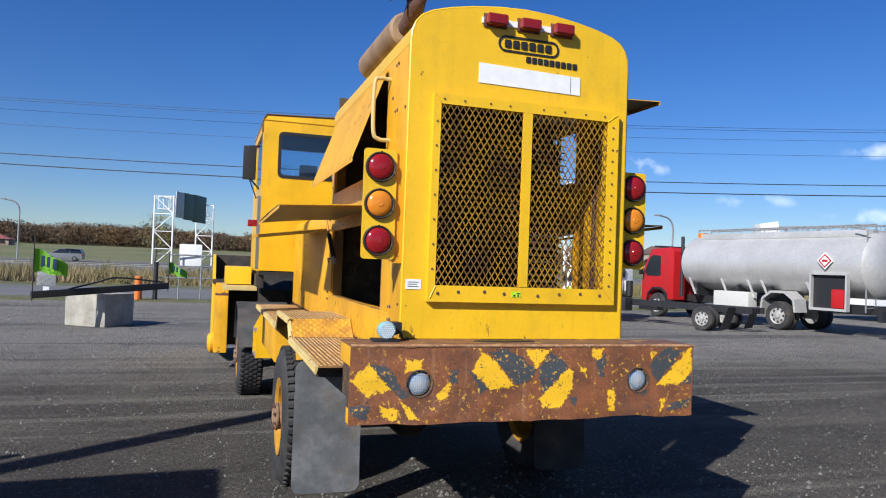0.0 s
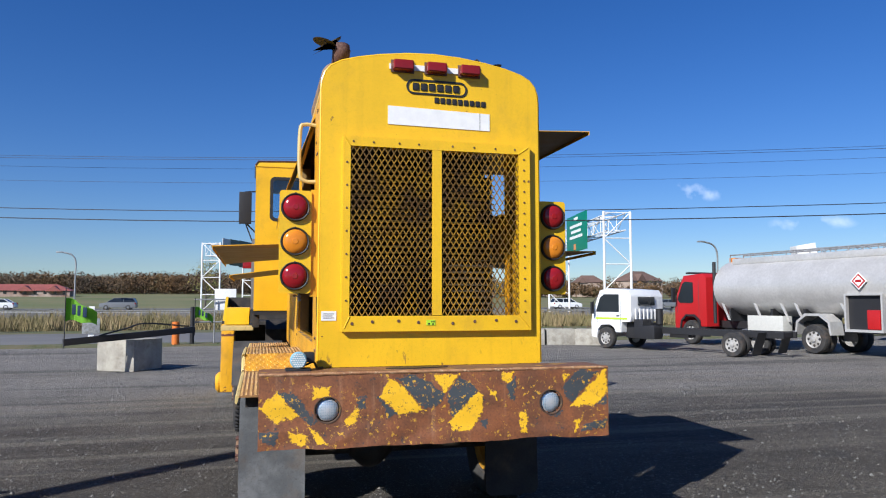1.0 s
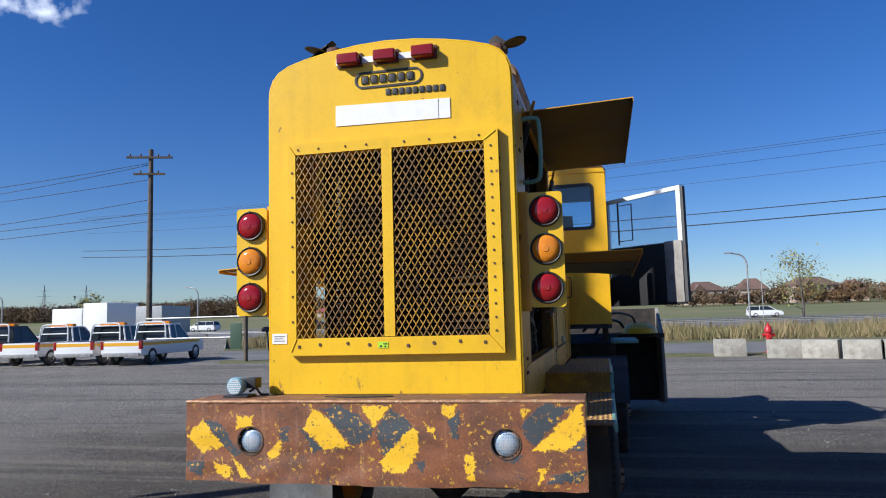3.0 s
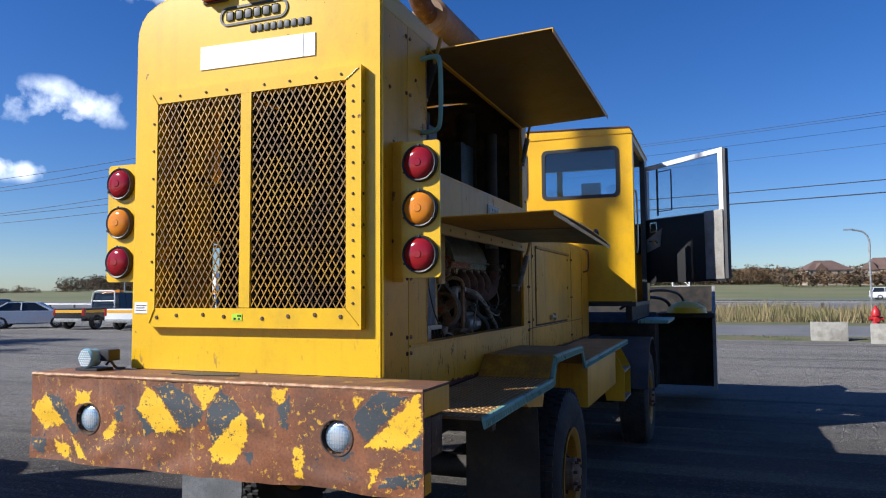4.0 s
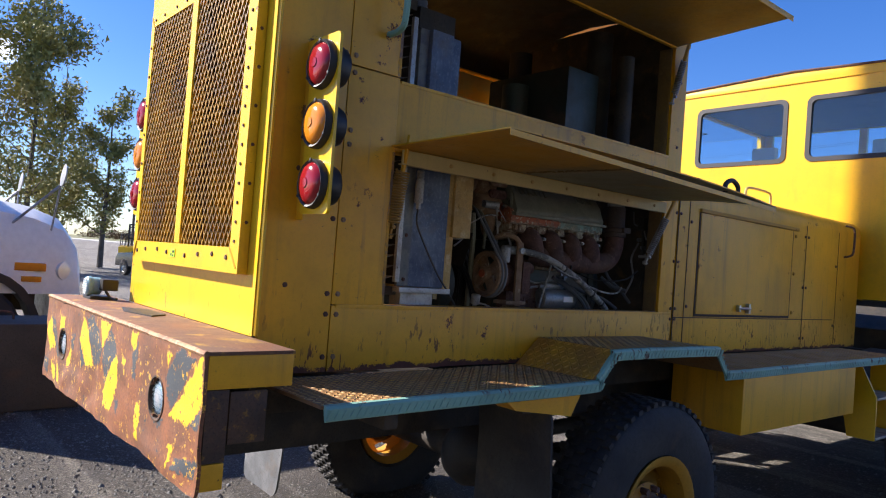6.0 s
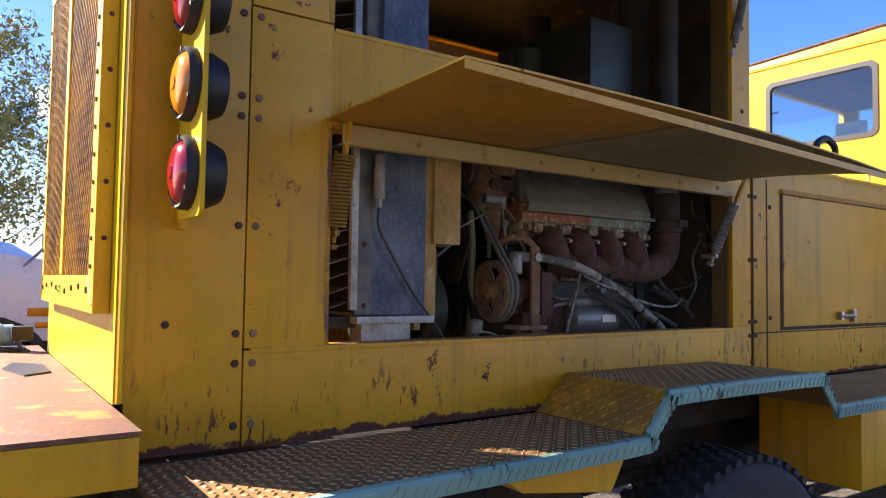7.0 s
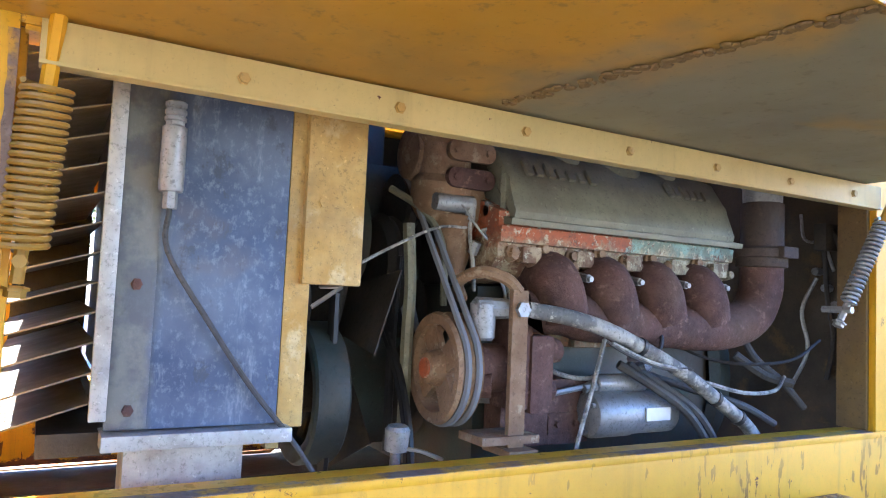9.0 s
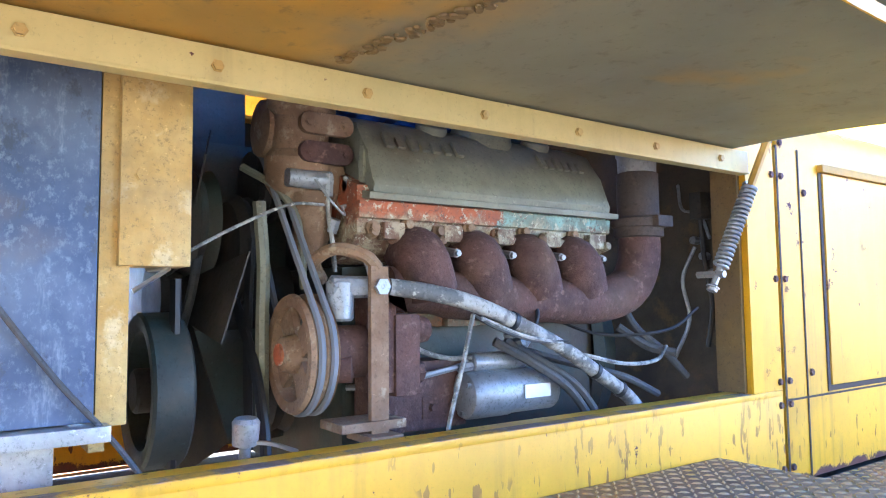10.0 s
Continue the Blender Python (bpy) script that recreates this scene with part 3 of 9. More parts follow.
def basis(d):
    d = Vector(d).normalized()
    a = Vector((0, 0, 1)) if abs(d.z) < 0.9 else Vector((1, 0, 0))
    u = a.cross(d).normalized()
    return u, d.cross(u)


def lathe(bm, o, axis, profile, seg=24):
    """Turns (radius, height along the axis) pairs round an axis; ends with radius 0 close."""
    o, d = Vector(o), Vector(axis).normalized()
    u, v = basis(d)
    rings = []
    for r, h in profile:
        if r < 1e-5:
            rings.append([bm.verts.new(o + d * h)])
        else:
            rings.append([bm.verts.new(o + d * h + (u * math.cos(2 * math.pi * i / seg) + v * math.sin(2 * math.pi * i / seg)) * r) for i in range(seg)])
    for a, b in zip(rings, rings[1:]):
        for i in range(seg):
            j = (i + 1) % seg
            if len(a) == 1 and len(b) == 1:
                continue
            if len(a) == 1:
                bm.faces.new((a[0], b[j], b[i]))
            elif len(b) == 1:
                bm.faces.new((a[i], a[j], b[0]))
            else:
                bm.faces.new((a[i], a[j], b[j], b[i]))
    return bm


def cyl(bm, p0, p1, r, r1=None, seg=16, bev=0.0):
    p0, p1 = Vector(p0), Vector(p1)
    n, r1 = (p1 - p0).length, r if r1 is None else r1
    if bev:
        prof = [(0, 0), (r - bev, 0), (r, bev), (r1, n - bev), (r1 - bev, n), (0, n)]
    else:
        prof = [(0, 0), (r, 0), (r1, n), (0, n)]
    return lathe(bm, p0, p1 - p0, prof, seg)


def tube(bm, pts, r, seg=8, closed=False):
    pts = [Vector(p) for p in pts]
    rings, up = [], None
    for i, p in enumerate(pts):
        a, b = pts[max(i - 1, 0)], pts[min(i + 1, len(pts) - 1)]
        d = (b - a).normalized()
        if up is None:
            up, _ = basis(d)
        up = (up - d * up.dot(d)).normalized()
        w = d.cross(up)
        rr = r[i] if isinstance(r, (list, tuple)) else r
        rings.append([bm.verts.new(p + (up * math.cos(2 * math.pi * k / seg) + w * math.sin(2 * math.pi * k / seg)) * rr) for k in range(seg)])
    for a, b in zip(rings, rings[1:]):
        for k in range(seg):
            bm.faces.new((a[k], a[(k + 1) % seg], b[(k + 1) % seg], b[k]))
    bm.faces.new(rings[0][::-1])
    bm.faces.new(rings[-1])
    return bm


def smoothline(pts, n=6):
    """Catmull-Rom through the points."""
    p = [Vector(q) for q in pts]
    p = [p[0] * 2 - p[1]] + p + [p[-1] * 2 - p[-2]]
    out = []
    for i in range(1, len(p) - 2):
        for k in range(n):
            t = k / n
            out.append(0.5 * (2 * p[i] + (p[i + 1] - p[i - 1]) * t + (2 * p[i - 1] - 5 * p[i] + 4 * p[i + 1] - p[i + 2]) * t * t
                              + (3 * p[i] - p[i - 1] - 3 * p[i + 1] + p[i + 2]) * t ** 3))
    return out + [p[-2]]


def coil(bm, p0, p1, R, r, turns, seg=6):
    p0, p1 = Vector(p0), Vector(p1)
    u, v = basis(p1 - p0)
    n = int(turns * 14)
    tube(bm, [p0.lerp(p1, i / n) + (u * math.cos(2 * math.pi * turns * i / n) + v * math.sin(2 * math.pi * turns * i / n)) * R for i in range(n + 1)], r, seg)
    return bm


def prism(bm, pts, axis, a, b, bevel=0.0):
    """A polygon of (p, q) pairs pushed along an axis from a to b. x: (y, z), y: (x, z), z: (x, y)."""
    def at(p, h):
        return {"x": (h, p[0], p[1]), "y": (p[0], h, p[1]), "z": (p[0], p[1], h)}[axis]
    lo = [bm.verts.new(at(p, a)) for p in pts]
    hi = [bm.verts.new(at(p, b)) for p in pts]
    fs = [bm.faces.new(lo), bm.faces.new(hi[::-1])]
    for i in range(len(pts)):
        j = (i + 1) % len(pts)
        fs.append(bm.faces.new((lo[j], lo[i], hi[i], hi[j])))
    bmesh.ops.recalc_face_normals(bm, faces=fs)
    if bevel:
        es = list({e for f in fs for e in f.edges})
        bmesh.ops.bevel(bm, geom=es, offset=bevel, segments=2, affect="EDGES", profile=0.7)
    return bm


def rounded(x0, x1, z0, z1, r, n=5):
    """A rectangle with rounded corners, as pairs, anticlockwise."""
    out = []
    for cx, cz, a0 in ((x1 - r, z1 - r, 0), (x0 + r, z1 - r, 90), (x0 + r, z0 + r, 180), (x1 - r, z0 + r, 270)):
        out += [(cx + r * math.cos(radians(a0 + 90 * i / n)), cz + r * math.sin(radians(a0 + 90 * i / n))) for i in range(n + 1)]
    return out


def ring_frame(bm, outer, inner, axis, a, b):
    """A frame between two outlines with as many points, pushed from a to b."""
    def at(p, h):
        return {"x": (h, p[0], p[1]), "y": (p[0], h, p[1]), "z": (p[0], p[1], h)}[axis]
    rows = [[bm.verts.new(at(p, h)) for p in o] for o, h in ((outer, a), (outer, b), (inner, b), (inner, a))]
    n, fs = len(outer), []
    for q in range(4):
        r, s = rows[q], rows[(q + 1) % 4]
        for i in range(n):
            fs.append(bm.faces.new((r[i], r[(i + 1) % n], s[(i + 1) % n], s[i])))
    bmesh.ops.recalc_face_normals(bm, faces=fs)
    return bm


def bolt(bm, p, axis, r=0.012, h=0.007):
    lathe(bm, p, axis, [(r * 1.25, 0), (r * 1.25, h * 0.3), (r, h * 0.35), (r, h), (0, h)], 6)


def sheet(bm, corners, t=0.004):
    """A thin plate through four corners, thickened along its normal."""
    c = [Vector(p) for p in corners]
    n = (c[1] - c[0]).cross(c[3] - c[0]).normalized() * t
    lo = [bm.verts.new(p) for p in c]
    hi = [bm.verts.new(p + n) for p in c]
    fs = [bm.faces.new(lo[::-1]), bm.faces.new(hi)]
    for i in range(4):
        j = (i + 1) % 4
        fs.append(bm.faces.new((lo[i], lo[j], hi[j], hi[i])))
    return bm

# ---- ground and roads ----
def mesh_object(name, verts, faces, mat, label, category="", kind="", smooth=False):
    me = bpy.data.meshes.new(name)
    me.from_pydata([tuple(v) for v in verts], [], faces)
    me.materials.append(mat)
    ob = new(name, me)
    return tagged(ob, label, category, "", kind)


bm = B()
gx = [-1500, -300, -80, -30, -15, -8, -4, 0, 4, 8, 12, 18, 30, 80, 300, 1500]
gy = [-600, -60, -20, -8, -3, 0, 3, 6, 9, 12, 16, 22, 29.2]
gv = [[bm.verts.new((x, y, 0.0 if abs(x) > 29 or abs(y) > 29 else 0.012 * noise.noise(Vector((x * 0.31, y * 0.27, 0))) - 0.006)) for y in gy] for x in gx]
for i in range(len(gx) - 1):
    for j in range(len(gy) - 1):
        bm.faces.new((gv[i][j], gv[i + 1][j], gv[i + 1][j + 1], gv[i][j + 1]))
# beyond the verge's end the yard runs on to the highway
def yard_end(y):
    """Where the verge, the side road and the ditch bank meet the far part of the yard."""
    return -14.0 - (y - 29.2) * 0.56


far_y = [(29.2, 0.0), (45.0, 0.0), (61.5, 0.45)]
for (ya, za), (yb, zb) in zip(far_y, far_y[1:]):
    for xa, xb in ((-1500, -300), (-300, -80), (-80, None)):
        bm.faces.new([bm.verts.new(p) for p in ((xa, ya, za), (yard_end(ya) if xb is None else xb, ya, za), (yard_end(yb) if xb is None else xb, yb, zb), (xa, yb, zb))])
solo("ground", bm, m_ground, "dark worn asphalt yard with gravel and tyre tracks", "ground", kind="structure")


def band(name, mat, rows, label, category, x0=-1500, x1=1500, nx=40):
    bm = B()
    def left(y):
        return x0 if x0 < -1000 else yard_end(y)
    g = [[bm.verts.new((left(y) + (x1 - left(y)) * i / nx, y, z)) for y, z in rows] for i in range(nx + 1)]
    for i in range(nx):
        for j in range(len(rows) - 1):
            bm.faces.new((g[i][j], g[i + 1][j], g[i + 1][j + 1], g[i][j + 1]))
    return solo(name, bm, mat, label, category, kind="structure")


band("verge", m_verge, [(29.2, 0.0), (29.6, 0.04), (31.4, 0.04), (31.8, -0.01)], "short grass verge beside the yard", "grass", -27, 1500)
band("road", m_road, [(31.8, -0.01), (42.5, -0.01)], "grey side road", "road", -27, 1500)
band("ditch_bank", m_verge, [(42.5, -0.01), (45, 0.05), (50, -0.3), (56, 0.1), (61.5, 0.45)], "rough grass bank below the highway", "grass", -27, 1500)
band("highway", m_road, [(61.5, 0.45), (62, 0.5), (118, 0.7), (118.5, 0.65)], "grey highway", "road")
band("field", m_field, [(118.5, 0.65), (170, 1.3), (283, 3.6), (500, 8), (2500, 20)], "green field rising behind the highway", "field")


def blades(name, n, x0, x1, y0, y1, h0, h1, mat, label, seed):
    rng = np.random.default_rng(seed)
    verts, faces = [], []
    for k in range(n):
        x, y = rng.uniform(x0, x1), rng.uniform(y0, y1)
        if x < yard_end(y) + 0.5:
            continue
        patch = 0.55 + 0.75 * noise.noise(Vector((x * 0.22, y * 0.3, 3.0))) + 0.5 * noise.noise(Vector((x * 0.75, y * 0.8, 8.0)))
        h = rng.uniform(h0, h1) * max(0.25, patch + 0.3)
        a = rng.uniform(0, math.pi)
        w = rng.uniform(0.012, 0.04)
        lx, ly = rng.uniform(-0.5, 0.5), rng.uniform(-0.4, 0.4)
        b = len(verts)
        z = -0.05
        verts += [(x - math.cos(a) * w, y - math.sin(a) * w, z), (x + math.cos(a) * w, y + math.sin(a) * w, z), (x + lx * h, y + ly * h, z + h)]
        faces.append((b, b + 1, b + 2))
    return mesh_object(name, verts, faces, mat, label, "grass", "stuff")


blades("dry_grass", 60000, -26, 70, 45.5, 60.5, 0.5, 1.25, m_straw, "tall dry grass along the ditch", 3)
blades("verge_grass", 9000, -8, 24, 29.3, 31.7, 0.05, 0.16, m_verge, "thin grass on the verge", 4)

# loose gravel in the yard
rng = np.random.default_rng(8)
gverts, gfaces = [], []
for k in range(11000):
    x, y = (rng.normal(0.6, 2.2), rng.normal(3.2, 1.6)) if k % 2 else (rng.uniform(-9, 10), rng.uniform(2, 17))
    r = rng.uniform(0.005, 0.015) + 0.016 * rng.uniform(0, 1) ** 6
    b = len(gverts)
    t = rng.uniform(0, 6.28)
    for a in range(5):
        rr = r * rng.uniform(0.7, 1.2)
        gverts.append((x + rr * math.cos(t + a * 1.257), y + rr * math.sin(t + a * 1.257), -0.006))
    gverts.append((x + r * 0.2, y, r * 0.7))
    gfaces += [(b + a, b + (a + 1) % 5, b + 5) for a in range(5)]
mesh_object("gravel", gverts, gfaces, m_gravelstone, "loose gravel stones scattered on the asphalt", "gravel", "stuff")

# ---- guard rail ----
bm = B()
pr = [(0, 0.30), (0.05, 0.36), (0.0, 0.42), (0.05, 0.48), (0.0, 0.54)]
gr = [[bm.verts.new((x, 61.3 + d, 0.62 + z - 0.05)) for d, z in pr] for x in (-400, 0, 400)]
for a, b in zip(gr, gr[1:]):
    for j in range(4):
        bm.faces.new((a[j], b[j], b[j + 1], a[j + 1]))
rail = solo("guard_rail", bm, m_galv_plain, "galvanised highway guard rail on posts", "guard rail")
ORIGIN[rail] = Vector((0, 0, 0))
bm = B()
box(bm, -0.09, 0.09, 61.36, 61.5, 0.2, 1.15)
post_me = part("rail_post", bm, m_poleswood, rail)
for k in range(-42, 43):
    if k:
        p = post_me.copy()
        scene.collection.objects.link(p)
        p.location = (k * 3.8, 0, 0)


# ---- concrete blocks, hydrant, posts ----
def concrete_block(at, rz, size=(1.22, 0.62, 0.62), mat=m_concrete, label="weathered concrete block on the yard's edge", group="barrier blocks"):
    ob = thing("concrete_block", at, label, "concrete block", group)
    bm = B()
    sx, sy, sz = size
    box(bm, -sx / 2, sx / 2, -sy / 2, sy / 2, 0, sz, 0.03)
    for v in bm.verts:
        v.co += Vector((noise.noise(v.co * 3 + Vector(at)), noise.noise(v.co * 4), noise.noise(v.co * 5))) * 0.015
    me_ob = part("block", bm, mat, None)
    me_ob.parent = ob
    bm = B()
    tube(bm, smoothline([(-0.12, 0, sz - 0.01), (-0.09, 0, sz + 0.07), (0.09, 0, sz + 0.07), (0.12, 0, sz - 0.01)], 4), 0.012, 6)
    l = part("lifting_loop", bm, m_rust, None)
    l.parent = ob
    ob.rotation_euler = (0, 0, radians(rz))
    return ob


for x, y, rz in ((7.72, 29.6, -4), (9.38, 28.3, -10), (10.5, 27.75, -28), (11.6, 27.1, -22), (12.75, 26.75, -12), (13.85, 26.2, -30)):
    concrete_block((x, y, 0), rz, (1.16, 0.62, 0.66))
hyd = thing("fire_hydrant", (9.45, 31.0, 0.03), "red fire hydrant with a marker rod", "hydrant")
bm = B()
lathe(bm, (9.45, 31.0, 0.03), (0, 0, 1), [(0.17, 0), (0.17, 0.07), (0.12, 0.09), (0.115, 0.80), (0.16, 0.82), (0.16, 0.89), (0.13, 1.02), (0.05, 1.12), (0.05, 1.18), (0, 1.2)], 18)
cyl(bm, (9.22, 31.0, 0.74), (9.68, 31.0, 0.74), 0.065, None, 12)
cyl(bm, (9.45, 30.8, 0.70), (9.45, 31.0, 0.70), 0.08, None, 12)
part("hydrant_body", bm, m_hydrant, hyd)
bm = B()
cyl(bm, (9.32, 31.0, 0.6), (9.32, 31.05, 3.4), 0.012, None, 6)
part("marker_rod", bm, m_galv_plain, hyd)

# the pair of blocks carrying a bar with two flags
fb = thing("gate_bar", (-2.4, 19.3, 0), "dark steel bar with two green flags laid over concrete blocks", "barrier")
bm = B()
A0, A1 = Vector((-3.75, 18.0, 0.80)), Vector((-0.95, 19.6, 1.02))
d = (A1 - A0)
m = Matrix.Translation((A0 + A1) / 2) @ d.to_track_quat("X", "Z").to_matrix().to_4x4()
obox(bm, m, d.length, 0.10, 0.16, 0.01)
part("bar", bm, m_black, fb)
bm = B()
tube(bm, smoothline([A0.lerp(A1, 0.25) + Vector((0, 0, 0.08)), A0.lerp(A1, 0.45) + Vector((0, 0, 0.20)), A0.lerp(A1, 0.6) + Vector((0, 0, 0.28)), A0.lerp(A1, 0.95) + Vector((0, 0, 0.10))], 5), 0.022, 6)
part("brace_cable", bm, m_black, fb)
for p, hgt, w in ((A0 + Vector((0.02, 0, 0.05)), 1.0, 0.75), (A1 + Vector((0, 0, 0.05)), 0.55, 0.5)):
    bm = B()
    cyl(bm, p - Vector((0, 0, 0.2)), p + Vector((0, 0, hgt + 0.25)), 0.012, None, 6)
    part("flag_pole", bm, m_black, fb)
    bm = B()
    g = []
    for i in range(9):
        u = i / 8
        g.append([bm.verts.new((p.x + u * w * 0.92, p.y + 0.08 * math.sin(u * 7), p.z + hgt * (0.45 + 0.55 * v) - 0.18 * u * u + 0.25 * hgt * u * (0.3 - v) + 0.03 * math.sin(u * 9))) for v in (0, 0.25, 0.5, 0.75, 1)])
    for a, b in zip(g, g[1:]):
        for j in range(4):
            bm.faces.new((a[j], b[j], b[j + 1], a[j + 1]))
    bmesh.ops.solidify(bm, geom=bm.faces[:], thickness=0.004)
    fl = part("flag", bm, m_flag, fb, "bright lime flag blowing in the wind")
    bm = B()
    for k in range(3):
        u = 0.25 + 0.2 * k
        x = p.x + u * w * 0.92
        z = p.z + hgt * 0.74 - 0.18 * u * u
        obox(bm, pose(x, p.y + 0.08 * math.sin(u * 7) - 0.02, z), 0.11 * w, 0.006, 0.24 * hgt, 0.002)
    part("flag_mark", bm, m_navy, fb)
concrete_block((-2.52, 19.55, 0), -32, (1.16, 1.05, 0.80), m_concrete, "pale concrete block under a steel bar", "gate blocks")


def post(name, x, y, h, r, mat, label, category):
    bm = B()
    cyl(bm, (x, y, 0), (x, y, h), r, r * 0.95, 12, r * 0.15)
    return solo(name, bm, mat, label, category)


post("marker_post", -2.55, 30.0, 0.95, 0.15, m_orange, "orange plastic marker post", "post")
post("gate_post", -1.95, 30.3, 1.55, 0.09, m_black, "short dark gate post", "post")
gate = thing("pipe_gate", (-1.0, 30.6, 0), "galvanised pipe gate standing open", "gate")
bm = B()
for z in (0.92, 1.85):
    tube(bm, [(-1.9, 30.4, z), (2.4, 30.9, z)], 0.03, 8)
part("gate_rail", bm, m_galv_plain, gate)
for x in (-1.1, -0.25, 0.6, 2.4):
    bm = B()
    tube(bm, [(x, 30.4 + (x + 2) * 0.11, 0.05), (x, 30.4 + (x + 2) * 0.11, 1.9)], 0.026, 8)
    part("gate_upright", bm, m_galv_plain, gate)
bm = B()
box(bm, -1.12, -0.25, 30.62, 30.65, 1.42, 2.30, 0.01)
part("sign_plate", bm, m_sticker, gate, "white sign plate")
g2 = thing("pipe_gate", (-15, 30.2, 0), "galvanised pipe gate with a dark sign", "gate")
for z in (1.16, 2.12):
    bm = B()
    tube(bm, [(-18.4, 30.2, z), (-13.3, 30.2, z)], 0.035, 8)
    part("gate_rail", bm, m_galv_plain, g2)
bm = B()
cyl(bm, (-13.2, 30.2, 0), (-13.2, 30.2, 2.35), 0.10, None, 10)
part("gate_upright", bm, m_poleswood, g2)
bm = B()
box(bm, -13.95, -13.38, 30.13, 30.16, 0.62, 1.80, 0.01)
part("sign_plate", bm, m_signback, g2, "dark green sign plate")
post("marker_post", -12.05, 31.0, 0.82, 0.13, m_orange, "orange plastic marker post", "post")
mb = thing("mail_box", (-12.35, 31.0, 0), "black mail box on a leaning post", "mail box")
bm = B()
obox(bm, pose(-12.45, 31.0, 0.72, 0, -8, 0), 0.06, 0.06, 1.46)
part("post", bm, m_black, mb)
bm = B()
prism(bm, [(-12.72, 1.36), (-12.34, 1.36), (-12.34, 1.52), (-12.42, 1.60), (-12.64, 1.60), (-12.72, 1.52)], "y", 30.8, 31.2, 0.01)
part("box_body", bm, m_black, mb)
ws = thing("white_post_sign", (-6.4, 33.4, 0), "white post with a blank white cross board", "sign")
bm = B()
box(bm, -6.52, -6.28, 33.37, 33.43, 0, 1.56, 0.01)
part("post", bm, m_white, ws)
bm = B()
box(bm, -6.76, -6.04, 33.33, 33.36, 0.36, 1.03, 0.02)
part("board", bm, m_galv_plain, ws)

# ---- lattice sign gantries ----
def lattice(bm, p0, p1, w, n, r=0.06):
    p0, p1 = Vector(p0), Vector(p1)
    u, v = basis(p1 - p0)
    c = [(u + v) * w / 2, (u - v) * w / 2, (-u - v) * w / 2, (v - u) * w / 2]
    for q in c:
        tube(bm, [p0 + q, p1 + q], r, 6)
    for k in range(n):
        a, b = p0.lerp(p1, k / n), p0.lerp(p1, (k + 1) / n)
        for i in range(4):
            j = (i + 1) % 4
            tube(bm, [a + c[i], b + c[j]] if k % 2 else [a + c[j], b + c[i]], r * 0.6, 5)
            tube(bm, [a + c[i], a + c[j]], r * 0.6, 5)


def gantry(x, y, wide, h, rz, signs, label):
    ob = thing("sign_gantry", (x, y, 0), label, "road sign")
    made = []
    for sx in (-wide / 2, wide / 2):
        bm = B()
        for dy in (-1.2, 1.2):
            tube(bm, [(sx, dy, 0.3), (sx, dy, h)], 0.11, 8)
        for k in range(4):
            z0, z1 = 0.5 + k * (h - 0.6) / 4, 0.5 + (k + 1) * (h - 0.6) / 4
            tube(bm, [(sx, -1.2, z0), (sx, 1.2, z1)] if k % 2 else [(sx, 1.2, z0), (sx, -1.2, z1)], 0.05, 6)
            tube(bm, [(sx, -1.2, z1), (sx, 1.2, z1)], 0.05, 6)
        made.append(part("gantry_tower", bm, m_white, None, "white lattice tower"))
    bm = B()
    lattice(bm, (-wide / 2, 0, h - 0.9), (wide / 2, 0, h - 0.9), 1.5, 9)
    made.append(part("gantry_truss", bm, m_white, None))
    for sx, w, sh, mat in signs:
        bm = B()
        box(bm, sx - w / 2, sx + w / 2, -1.35, -1.25, h - 0.7 - sh * 0.6, h - 0.7 + sh * 0.4, 0.03)
        sg = part("sign_board", bm, mat, None, "green highway sign board")
        made.append(sg)
        if mat is m_signgreen:
            bm = B()
            zt = h - 0.7 + sh * 0.4
            for k, (off, ww) in enumerate(((0.28, 0.2), (1.0, 0.62), (1.55, 0.5), (2.1, 0.66))):
                if off < sh - 0.4:
                    for j in range(6):
                        a = sx - w * ww / 2 + j * w * ww / 6
                        box(bm, a, a + w * ww / 7.5, -1.38, -1.35, zt - off - 0.28, zt - off)
            made.append(part("sign_lettering", bm, m_white, None))
            bm = B()
            box(bm, sx - 0.9, sx - 0.2, -1.38, -1.35, zt - sh + 0.15, zt - sh + 0.75)
            made.append(part("sign_exit_tab", bm, m_amber, None))
    for o in made:
        o.parent = ob
    ob.rotation_euler = (0, 0, radians(rz))
    return ob


gantry(32.95, 66.4, 21.6, 9.7, 259.95, ((2.1, 7.4, 3.7, m_signgreen),), "white lattice gantry over the highway with a green sign")
gantry(-3.05, 99, 12.9, 9.2, 68.6, ((-4.8, 2.5, 3.2, m_galv_plain), (-2.2, 3.3, 3.4, m_signback), (1.25, 4.3, 3.6, m_signback)), "white lattice gantry with the backs of its signs")


# ---- street lamps, poles, cables ----
def street_lamp(x, y, h, lean, label="grey street lamp with a curved arm"):
    ob = thing("street_lamp", (x, y, 0), label, "street lamp", "street lamps")
    bm = B()
    tube(bm, smoothline([(x, y, 0), (x, y, h * 0.6), (x, y, h * 0.85), (x + lean * 0.5, y, h * 0.96), (x + lean * 1.6, y, h)], 6), 0.09, 8)
    part("pole", bm, m_galv_plain, ob)
    bm = B()
    box(bm, x + lean * 1.5, x + lean * 2.3, y - 0.15, y + 0.15, h - 0.08, h + 0.08, 0.04)
    part("lamp_head", bm, m_galv_plain, ob)


for x, y, h, l in ((-22.1, 98, 8.0, -1), (-56, 95, 7.4, -1), (-39, 91, 7.8, -1), (18.8, 85, 8.2, -1), (-75, 79, 6.4, -1), (47, 64, 8, -1)):
    street_lamp(x, y, h, l)


